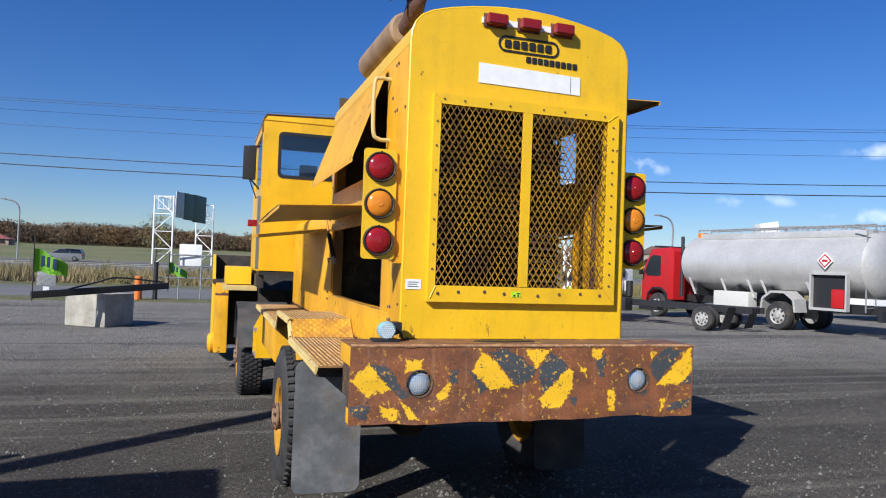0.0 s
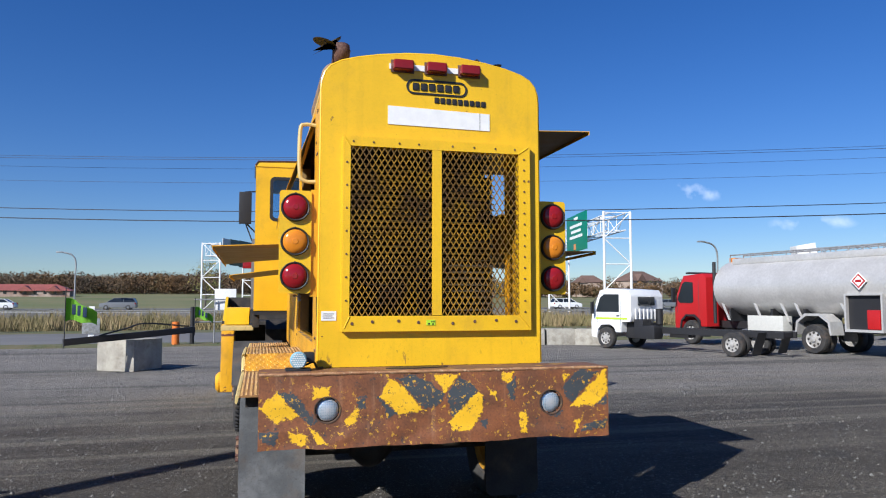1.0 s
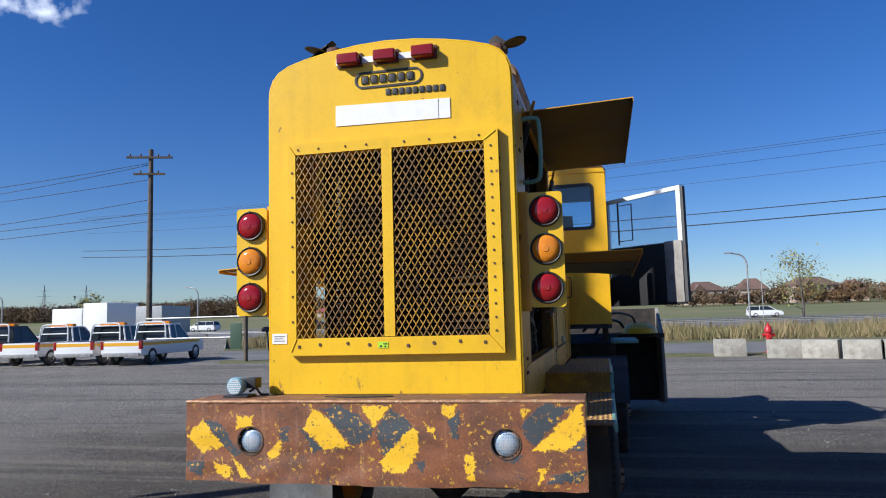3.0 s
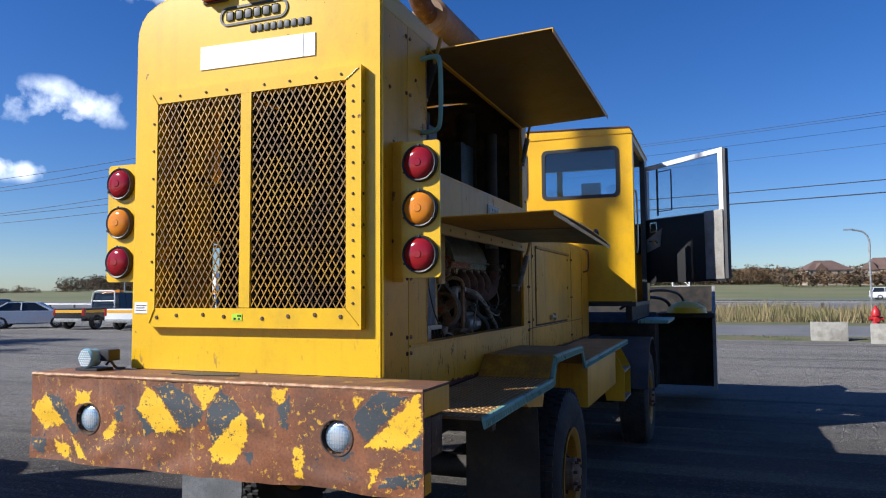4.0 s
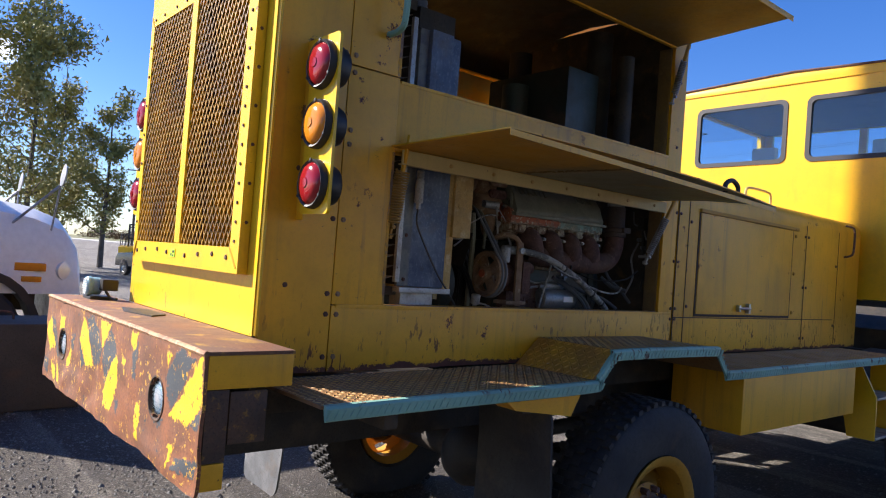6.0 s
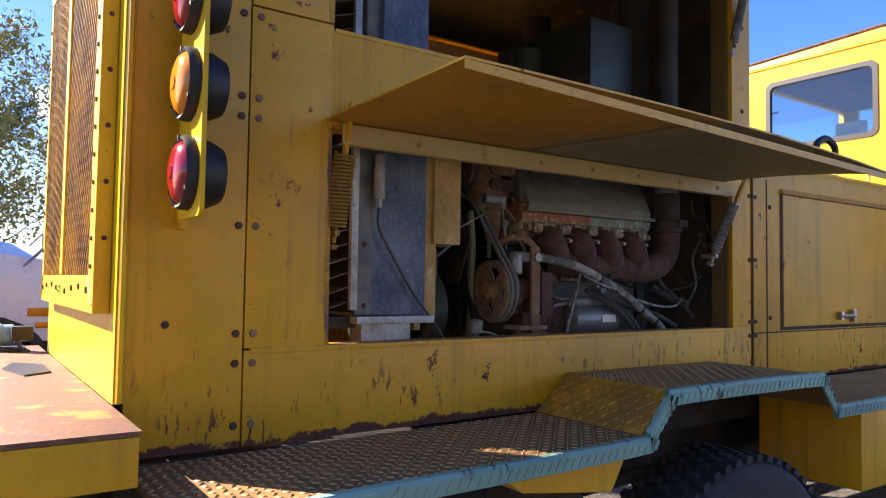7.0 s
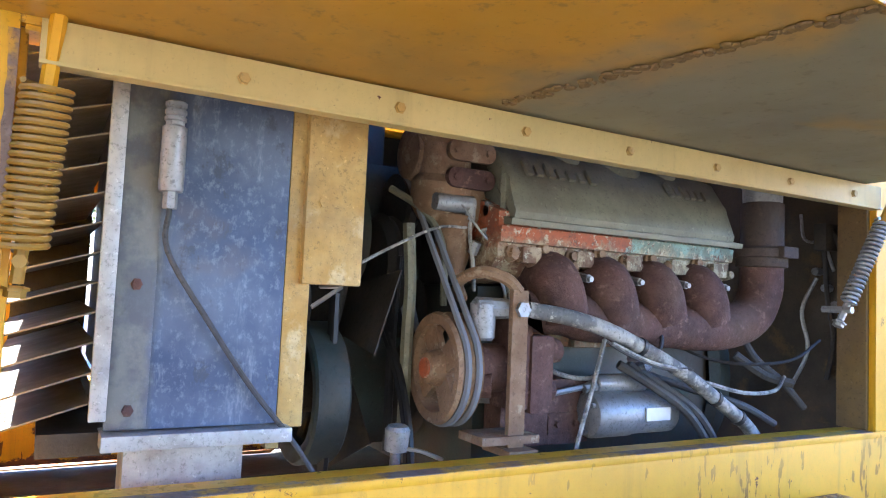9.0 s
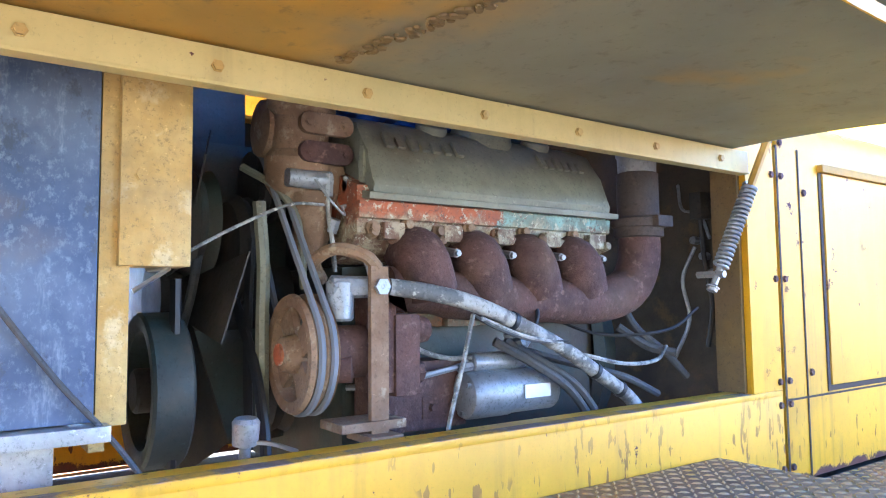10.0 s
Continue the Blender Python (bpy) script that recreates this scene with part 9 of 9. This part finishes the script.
# dark flatbed and forklifts far at the left
vehicle("pickup_truck", "pickup", c_black, "black pickup parked far in the yard", "pickup", 5.8, 2.0, 1.5, pose(-28.5, 14.2, 0, 0, 0, 100))


def forklift(x, y, rz):
    ob = thing("forklift", (0, 0, 0), "yellow forklift with a dark mast parked in the yard", "forklift", "forklifts")
    bm = B()
    box(bm, -0.6, 0.6, -1.2, 0.7, 0.35, 1.15, 0.08)
    part("body", bm, m_yellow, ob)
    bm = B()
    for s in (-0.4, 0.4):
        box(bm, s - 0.06, s + 0.06, 0.85, 0.97, 0.1, 3.0)
    for z in (0.6, 1.8, 2.9):
        box(bm, -0.4, 0.4, 0.86, 0.95, z, z + 0.1)
    part("mast", bm, m_black, ob)
    bm = B()
    for s in (-0.55, 0.55):
        for y_ in (-0.9, 0.5):
            tube(bm, [(s, y_, 1.1), (s * 0.95, y_ * 0.9, 2.1)], 0.035, 6)
    box(bm, -0.6, 0.6, -0.95, 0.6, 2.1, 2.16, 0.02)
    part("overhead_guard", bm, m_black, ob)
    for s in (-0.55, 0.55):
        for y_ in (-0.8, 0.45):
            bm = B()
            cyl(bm, (s - 0.1, y_, 0.33), (s + 0.1, y_, 0.33), 0.33, None, 16, 0.04)
            part("wheel", bm, m_rubber, ob)
    ob.matrix_basis = pose(x, y, 0, 0, 0, rz)


for x, y in ((-52, 22.6), (-58, 22.2), (-66, 23.5), (-54, 20)):
    forklift(x, y, 60)

# ---- white cab-over chassis truck and red tanker ----
HD = pose(15.0, 22.8, 0, 0, 0, 20.8)
wt = thing("chassis_truck", (0, 0, 0), "white cab-over truck with a bare dark chassis", "truck")
bm = B()
prism(bm, [(0.62, 1.02), (0.56, 1.25), (0.58, 1.98), (0.72, 2.20), (1.7, 2.27), (2.08, 2.19), (2.46, 1.38), (2.54, 0.98), (2.52, 0.42), (2.26, 0.38), (2.20, 0.70), (2.02, 0.88), (1.60, 0.90), (1.40, 0.78), (1.32, 0.62), (1.05, 0.62), (1.02, 1.0)], "x", -0.92, 0.92, 0.04)
part("cab", bm, c_white, wt)
for s in (-1, 1):
    bm = B()
    prism(bm, [(1.14, 1.38), (1.14, 2.04), (1.86, 2.05), (2.05, 1.92), (2.28, 1.38)], "x", *sorted((s * 0.915, s * 0.935)))
    part("side_window", bm, m_winblack, wt)
    bm = B()
    box(bm, s * 1.12 - 0.07, s * 1.12 + 0.07, 2.25, 2.32, 1.3, 1.75, 0.02)
    part("mirror", bm, m_black, wt)
    bm = B()
    box(bm, *sorted((s * 0.918, s * 0.93)), 0.75, 2.3, 1.10, 1.17)
    part("door_stripe", bm, m_lime, wt)
    bm = B()
    for y0, y1, z0, z1 in ((1.06, 1.075, 0.72, 2.08), (2.20, 2.21, 0.95, 1.42), (1.07, 2.2, 2.075, 2.085)):
        box(bm, *sorted((s * 0.9185, s * 0.9225)), y0, y1, z0, z1)
    part("door_seam", bm, m_fender, wt)
    bm = B()
    box(bm, *sorted((s * 0.92, s * 0.945)), 1.12, 1.26, 1.22, 1.26, 0.006)
    part("door_handle", bm, m_black, wt)
    bm = B()
    tube(bm, [(s * 0.92, 2.20, 1.95), (s * 1.10, 2.28, 1.75)], 0.015, 6)
    part("mirror_arm", bm, m_black, wt)
bm = B()
box(bm, -0.55, 0.35, 0.50, 0.56, 1.62, 1.95, 0.02)
part("rear_window", bm, m_winblack, wt)
bm = B()
for k in range(7):
    box(bm, -0.75 + k * 0.22, -0.66 + k * 0.22, 0.49, 0.53, 1.1, 1.5, 0.02)
part("vent_ribs", bm, c_white, wt)
bm = B()
prism(bm, [(1.15, 1.42), (2.46, 1.36), (2.20, 2.05), (2.1, 2.1)], "x", -0.8, 0.8)
part("windscreen", bm, m_winblack, wt)
bm = B()
for s in (-0.36, 0.36):
    box(bm, s - 0.04, s + 0.04, -4.9, 2.0, 0.62, 0.82)
for y in (-4.8, -3.8, -2.6, -1.2, 0.2):
    box(bm, -0.36, 0.36, y, y + 0.08, 0.64, 0.8)
box(bm, -0.62, 0.62, 0.35, 1.1, 0.42, 0.98, 0.05)
box(bm, -0.8, -0.3, 0.15, 0.55, 0.55, 1.12, 0.04)
cyl(bm, (0.35, 0.3, 0.9), (0.35, 0.3, 1.5), 0.13, None, 12, 0.02)
box(bm, 0.4, 0.85, -0.9, -0.1, 0.45, 0.8, 0.04)
box(bm, -0.85, -0.4, -0.4, 0.5, 0.42, 0.9, 0.04)
part("chassis", bm, m_black, wt)
for y, duals in ((1.78, False), (-3.5, True)):
    for s in (-1, 1):
        for k in range(2 if duals else 1):
            bt, br = B(), B()
            small_wheel(bt, br, s * (0.86 - k * 0.26), y, 0.40, 0.22, s)
            w = part("wheel", bt, m_rubber, wt)
            part("rim", br, m_rimsteel, w)
for s in (-1, 1):
    bm = B()
    obox(bm, pose(s * 0.75, -4.3, 0.45, 18, 0, 0), 0.5, 0.02, 0.75)
    part("mud_flap", bm, m_black, wt)
wt.matrix_basis = HD

tk = thing("tank_truck", (0, 0, 0), "red cab tank truck with a long bare aluminium tank", "truck")
FORE = Matrix.Translation((0, 0.25, 0))
bm = B()
prism(bm, [(3.0, 0.75), (3.0, 2.75), (3.2, 2.92), (4.3, 2.85), (4.75, 2.0), (4.85, 1.5), (4.85, 0.55), (4.5, 0.5), (4.35, 0.95), (4.1, 1.12), (3.7, 1.12), (3.45, 0.95), (3.4, 0.75)], "x", -1.15, 1.15, 0.06)
bmesh.ops.transform(bm, matrix=FORE, verts=bm.verts)
part("cab", bm, m_redpaint, tk)
for s in (-1, 1):
    bm = B()
    prism(bm, [(3.72, 1.78), (3.74, 2.56), (4.18, 2.60), (4.36, 2.50), (4.66, 1.86), (4.52, 1.72), (3.82, 1.70)], "x", *sorted((s * 1.145, s * 1.165)))
    bmesh.ops.transform(bm, matrix=FORE, verts=bm.verts)
    part("side_window", bm, m_winblack, tk)
    bm = B()
    box(bm, s * 1.38 - 0.09, s * 1.38 + 0.09, 4.6, 4.7, 1.75, 2.35, 0.03)
    bmesh.ops.transform(bm, matrix=FORE, verts=bm.verts)
    part("mirror", bm, m_black, tk)
    bm = B()
    prism(bm, [(3.35, 0.62), (3.42, 0.95), (3.68, 1.16), (4.12, 1.16), (4.38, 0.95), (4.46, 0.62), (4.52, 0.62), (4.44, 1.0), (4.15, 1.24), (3.65, 1.24), (3.34, 1.0), (3.28, 0.62)], "x", *sorted((s * 0.8, s * 1.2)))
    bmesh.ops.transform(bm, matrix=FORE, verts=bm.verts)
    part("fender", bm, m_black, tk)
bm = B()
N = 28
rings = []
for y, k in ((-4.95, 0.0), (-4.92, 0.55), (-4.80, 0.88), (-4.65, 1.0), (2.80, 1.0), (2.95, 0.9), (3.05, 0.6), (3.08, 0.0)):
    rings.append([bm.verts.new((1.18 * max(k, 0.02) * math.cos(2 * math.pi * i / N), y, 2.30 + 1.08 * max(k, 0.02) * math.sin(2 * math.pi * i / N))) for i in range(N)])
for a, b in zip(rings, rings[1:]):
    for i in range(N):
        bm.faces.new((a[i], a[(i + 1) % N], b[(i + 1) % N], b[i]))
bmesh.ops.recalc_face_normals(bm, faces=bm.faces)
tank = part("tank", bm, m_tank, tk, "long bare aluminium tank")
bm = B()
box(bm, -0.62, 0.62, -4.5, 2.35, 3.22, 3.46, 0.05)
part("walkway_coaming", bm, m_tank, tk, "flat pale coaming along the tank's top")
for y in (-3.0, -1.2, -0.6, 0.6, 2.2):
    bm = B()
    prism(bm, [(y, 1.05), (y + 0.06, 1.05), (y + 0.42, 1.72), (y + 0.34, 1.72)], "x", -0.98, -0.92)
    part("tank_strut", bm, m_tank, tk)
for y0, y1, z0, z1 in ((3.66, 3.675, 0.9, 2.7), (4.93, 4.94, 1.3, 1.9)):
    bm = B()
    box(bm, -1.1555, -1.1515, y0, y1, z0, z1)
    part("door_seam", bm, m_fender, tk)
bm = B()
box(bm, -1.0, 1.0, 4.3, 4.55, 2.93, 3.0, 0.02)
part("roof_lamp_bar", bm, m_black, tk)
bm = B()
box(bm, -1.18, -0.9, 3.3, 3.62, 0.35, 0.75, 0.02)
part("cab_step", bm, m_black, tk)
bm = B()
tube(bm, [(-0.35, -4.6, 3.62), (-0.35, 2.7, 3.62)], 0.03, 6)
tube(bm, [(0.35, -4.6, 3.62), (0.35, 2.7, 3.62)], 0.03, 6)
for k in range(8):
    y = -4.6 + k * 1.043
    for s in (-0.35, 0.35):
        tube(bm, [(s, y, 3.30), (s, y, 3.62)], 0.02, 6)
part("roof_rail", bm, m_galv_plain, tk)
bm = B()
box(bm, -0.30, 0.30, 2.5, 2.8, 3.34, 3.52)
part("beacon", bm, m_amber, tk)
bm = B()
cyl(bm, (-1.05, 2.88, 0.9), (-1.05, 2.88, 3.35), 0.07, None, 10)
part("exhaust_pipe", bm, m_black, tk)
bm = B()
box(bm, -1.20, -0.75, -0.5, 1.1, 0.62, 1.25, 0.02)
part("side_locker", bm, m_seat, tk, "pale cream side locker")
bm = B()
ring_frame(bm, [(-4.25, 0.80), (-2.95, 0.80), (-2.95, 2.02), (-4.25, 2.02)], [(-4.19, 0.88), (-3.01, 0.88), (-3.01, 1.96), (-4.19, 1.96)], "x", -1.26, -1.08)
part("hose_bay", bm, m_tank, tk, "pale frame round the open hose bay")
# black sheet standing in for the shade inside the open bay
bm = B()
box(bm, -1.12, -1.09, -4.2, -3.0, 0.87, 1.97)
part("bay_shade_panel", bm, m_black, tk)
bm = B()
box(bm, -1.27, -1.13, -4.16, -3.74, 0.90, 1.50, 0.02)
part("hose_box", bm, m_redpaint, tk, "red box inside the hose bay")
bm = B()
obox(bm, pose(-1.265, -3.5, 2.42, 45, 0, 0), 0.012, 0.40, 0.40)
part("hazard_placard", bm, m_sticker, tk, "white and red diamond placard")
bm = B()
obox(bm, pose(-1.273, -3.5, 2.42, 45, 0, 0), 0.01, 0.33, 0.33)
part("placard_face", bm, m_redpaint, tk)
bm = B()
obox(bm, pose(-1.281, -3.5, 2.42, 45, 0, 0), 0.008, 0.24, 0.24)
part("placard_field", bm, m_sticker, tk)
bm = B()
box(bm, -1.291, -1.286, -3.60, -3.40, 2.38, 2.46)
part("placard_number_bar", bm, m_redpaint, tk)
bm = B()
for s in (-0.4, 0.4):
    box(bm, s - 0.05, s + 0.05, -5.2, 4.6, 0.72, 1.0)
box(bm, -1.1, 1.1, -5.3, -5.15, 0.55, 0.9)
for y in (-1.2, 0.2, 2.2):
    box(bm, -0.9, 0.9, y, y + 0.1, 1.0, 1.5)
part("chassis", bm, m_black, tk)
bm = B()
prism(bm, [(-2.35, 0.65), (-2.28, 1.05), (-1.95, 1.28), (-1.45, 1.28), (-1.12, 1.05), (-1.05, 0.65), (-0.98, 0.65), (-1.05, 1.1), (-1.40, 1.36), (-2.00, 1.36), (-2.35, 1.1), (-2.42, 0.65)], "x", -1.2, -0.6)
part("rear_fender", bm, m_tank, tk)
for y, duals in ((4.15, False), (-1.7, True)):
    for s in (-1, 1):
        for k in range(2 if duals else 1):
            bt, br = B(), B()
            small_wheel(bt, br, s * (1.05 - k * 0.3), y, 0.50, 0.27, s)
            w = part("wheel", bt, m_rubber, tk)
            part("rim", br, m_rimsteel, w)
bm = B()
for s in (-0.25, 0.25):
    tube(bm, [(-0.6 + s, -4.62, 0.8), (-0.6 + s, -4.62, 3.4), (-0.6 + s, -4.2, 3.5)], 0.025, 6)
for k in range(8):
    tube(bm, [(-0.85, -4.62, 0.95 + k * 0.32), (-0.35, -4.62, 0.95 + k * 0.32)], 0.02, 6)
part("ladder", bm, m_galv_plain, tk)
tk.matrix_basis = pose(19.82, 21.55, 0, 0, 0, 8.5)
# work platform boom behind the tank
bl = thing("lift_boom", (30, 25, 0), "white bucket lift with a lattice boom behind the tank", "lift")
bm = B()
lattice(bm, (25.2, 26.4, 3.95), (32.6, 23.9, 4.35), 0.45, 10, 0.030)
part("boom", bm, m_galv_plain, bl)
bm = B()
obox(bm, pose(24.75, 26.6, 4.05, 0, -10, -18), 0.85, 0.75, 0.62, 0.04)
part("bucket", bm, m_white, bl)
bm = B()
cyl(bm, (30.6, 24.6, 0), (30.6, 24.6, 4.1), 0.25)
box(bm, 27.6, 33.6, 23.6, 25.8, 0.7, 2.4, 0.1)
part("base", bm, m_white, bl)

# ---- white conventional truck beside the yard ----
nt = thing("white_truck", (0, 0, 0), "white conventional truck with a rounded hood and tall cab", "truck")
bm = B()
rows = []
for y, zt, w in ((-0.2, 2.12, 1.12), (0.5, 2.07, 1.10), (1.0, 2.00, 1.07), (1.35, 1.88, 1.02), (1.52, 1.66, 0.98), (1.58, 1.42, 0.96)):
    rows.append([bm.verts.new(p) for p in ((-w, y, 0.95), (-w, y, zt - 0.42), (-w * 0.93, y, zt - 0.15), (-w * 0.6, y, zt), (w * 0.6, y, zt), (w * 0.93, y, zt - 0.15), (w, y, zt - 0.42), (w, y, 0.95))])
for a, b in zip(rows, rows[1:]):
    for i in range(7):
        bm.faces.new((a[i], a[i + 1], b[i + 1], b[i]))
bm.faces.new(rows[0])
bm.faces.new(rows[-1][::-1])
bmesh.ops.recalc_face_normals(bm, faces=bm.faces)
part("hood", bm, c_white, nt)
for s in (-1, 1):
    bm = B()
    lathe(bm, (s * 0.955, 1.40, 1.24), (s * 1.0, 0.42, 0), [(0.15, -0.06), (0.15, 0.02), (0.13, 0.045), (0, 0.06)], 18)
    part("head_light", bm, m_lens, nt)
    bm = B()
    box(bm, *sorted((s * 1.0, s * 1.085)), 0.82, 1.16, 1.22, 1.32, 0.02)
    box(bm, *sorted((s * 1.0, s * 1.085)), 0.90, 1.12, 1.09, 1.16, 0.02)
    part("turn_lamp", bm, m_amber, nt, "amber turn lamp")
    bm = B()
    prism(bm, [(1.48 * math.cos(radians(a)) * 0.48 + 0.42, 0.52 + 0.72 * math.sin(radians(a))) for a in range(0, 181, 15)] + [(0.62 * math.cos(radians(a)) + 0.42, 0.52 + 0.62 * math.sin(radians(a))) for a in range(180, -1, -15)], "x", *sorted((s * 0.80, s * 1.14)))
    part("fender_arch", bm, m_black, nt)
    bt, br = B(), B()
    small_wheel(bt, br, s * 0.98, 0.42, 0.52, 0.28, s)
    w = part("wheel", bt, m_rubber, nt)
    part("rim", br, m_rimsteel, w)
    bm = B()
    tube(bm, [(s * 1.02, 0.75, 1.75), (s * 1.14, 1.22, 2.30)], 0.016, 6)
    tube(bm, [(s * 0.98, 1.20, 1.72), (s * 1.14, 1.22, 2.28)], 0.012, 6)
    lathe(bm, (s * 1.15, 1.24, 2.40), (0, -1, 0.15), [(0, -0.03), (0.09, -0.02), (0.11, 0), (0, 0.012)], 16)
    for v in bm.verts:
        if v.co.z > 2.24:
            v.co.z = 2.40 + (v.co.z - 2.40) * 1.3
    part("hood_mirror", bm, m_galv_plain, nt)
bm = B()
prism(bm, [(-2.0, 0.8), (-2.0, 3.85), (-0.75, 3.9), (-0.40, 2.98), (-0.2, 2.05), (-0.15, 0.8)], "x", -1.2, 1.2, 0.06)
part("cab", bm, c_white, nt)
for s in (-1, 1):
    bm = B()
    prism(bm, [(-1.3, 2.1), (-1.3, 2.75), (-0.65, 2.75), (-0.35, 2.1)], "x", *sorted((s * 1.195, s * 1.215)))
    part("side_window", bm, m_winblack, nt)
bm = B()
for s in (-0.4, 0.4):
    box(bm, s - 0.05, s + 0.05, -7.6, 1.2, 0.7, 0.98)
box(bm, -0.9, 0.9, -6.6, -4.6, 0.98, 1.15, 0.03)
part("chassis", bm, m_black, nt)
bm = B()
box(bm, -1.15, 1.15, 1.42, 1.68, 0.55, 0.90, 0.05)
part("front_bumper", bm, m_galv_plain, nt, "dull grey front bumper")
for s in (-1, 1):
    bt, br = B(), B()
    small_wheel(bt, br, s * 0.98, -6.8, 0.52, 0.5, s)
    w = part("wheel", bt, m_rubber, nt)
    part("rim", br, m_rimsteel, w)
nt.matrix_basis = pose(-5.58, 3.48, 0, 0, 0, 2)
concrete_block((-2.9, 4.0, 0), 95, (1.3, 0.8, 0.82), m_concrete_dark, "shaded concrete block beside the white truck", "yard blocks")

# ---- auction billboard ----
sg = thing("billboard", (-62, 37.6, -0.46), "bright green auction billboard on two posts", "billboard")
bm = B()
box(bm, -3.1, 3.1, -0.1, 0.1, 4.6, 10.2, 0.03)
made = [part("board", bm, m_limeboard, None)]
bm = B()
cu = bpy.data.curves.new("letters", "FONT")
cu.body, cu.size, cu.extrude, cu.align_x = "ENCAN", 1.55, 0.02, "CENTER"
tmp = new("letters", cu)
me = bpy.data.meshes.new_from_object(tmp.evaluated_get(bpy.context.evaluated_depsgraph_get()))
bpy.data.objects.remove(tmp)
bm.from_mesh(me)
bpy.data.meshes.remove(me)
bmesh.ops.transform(bm, matrix=pose(0, -0.13, 8.6, 90, 0, 0), verts=bm.verts)
made.append(part("board_word", bm, m_sticker, None, smooth=False))
bm = B()
prism(bm, rounded(-2.3, 2.3, 6.6, 8.3, 0.5, 5), "y", -0.13, -0.1)
made.append(part("board_emblem", bm, m_navy, None))
bm = B()
for x in (-1.45, 0.0, 1.45):
    prism(bm, rounded(x - 0.55, x + 0.55, 6.85, 8.05, 0.3, 4), "y", -0.16, -0.13)
made.append(part("emblem_shape", bm, m_lime, None))
bm = B()
box(bm, -2.5, 2.5, -0.12, -0.1, 5.55, 5.63)
for k in range(9):
    box(bm, -2.45 + k * 0.45, -2.1 + k * 0.45, -0.12, -0.1, 4.9, 5.3)
made.append(part("board_small_print", bm, m_black, None))
bm = B()
for x in (-2.3, 2.3):
    box(bm, x - 0.14, x + 0.14, 0.0, 0.28, 0, 5)
made.append(part("board_post", bm, m_black, None))
for o in made:
    o.parent = sg
sg.rotation_euler = (0, 0, radians(32))
sg.scale = (1.14, 1.0, 0.84)
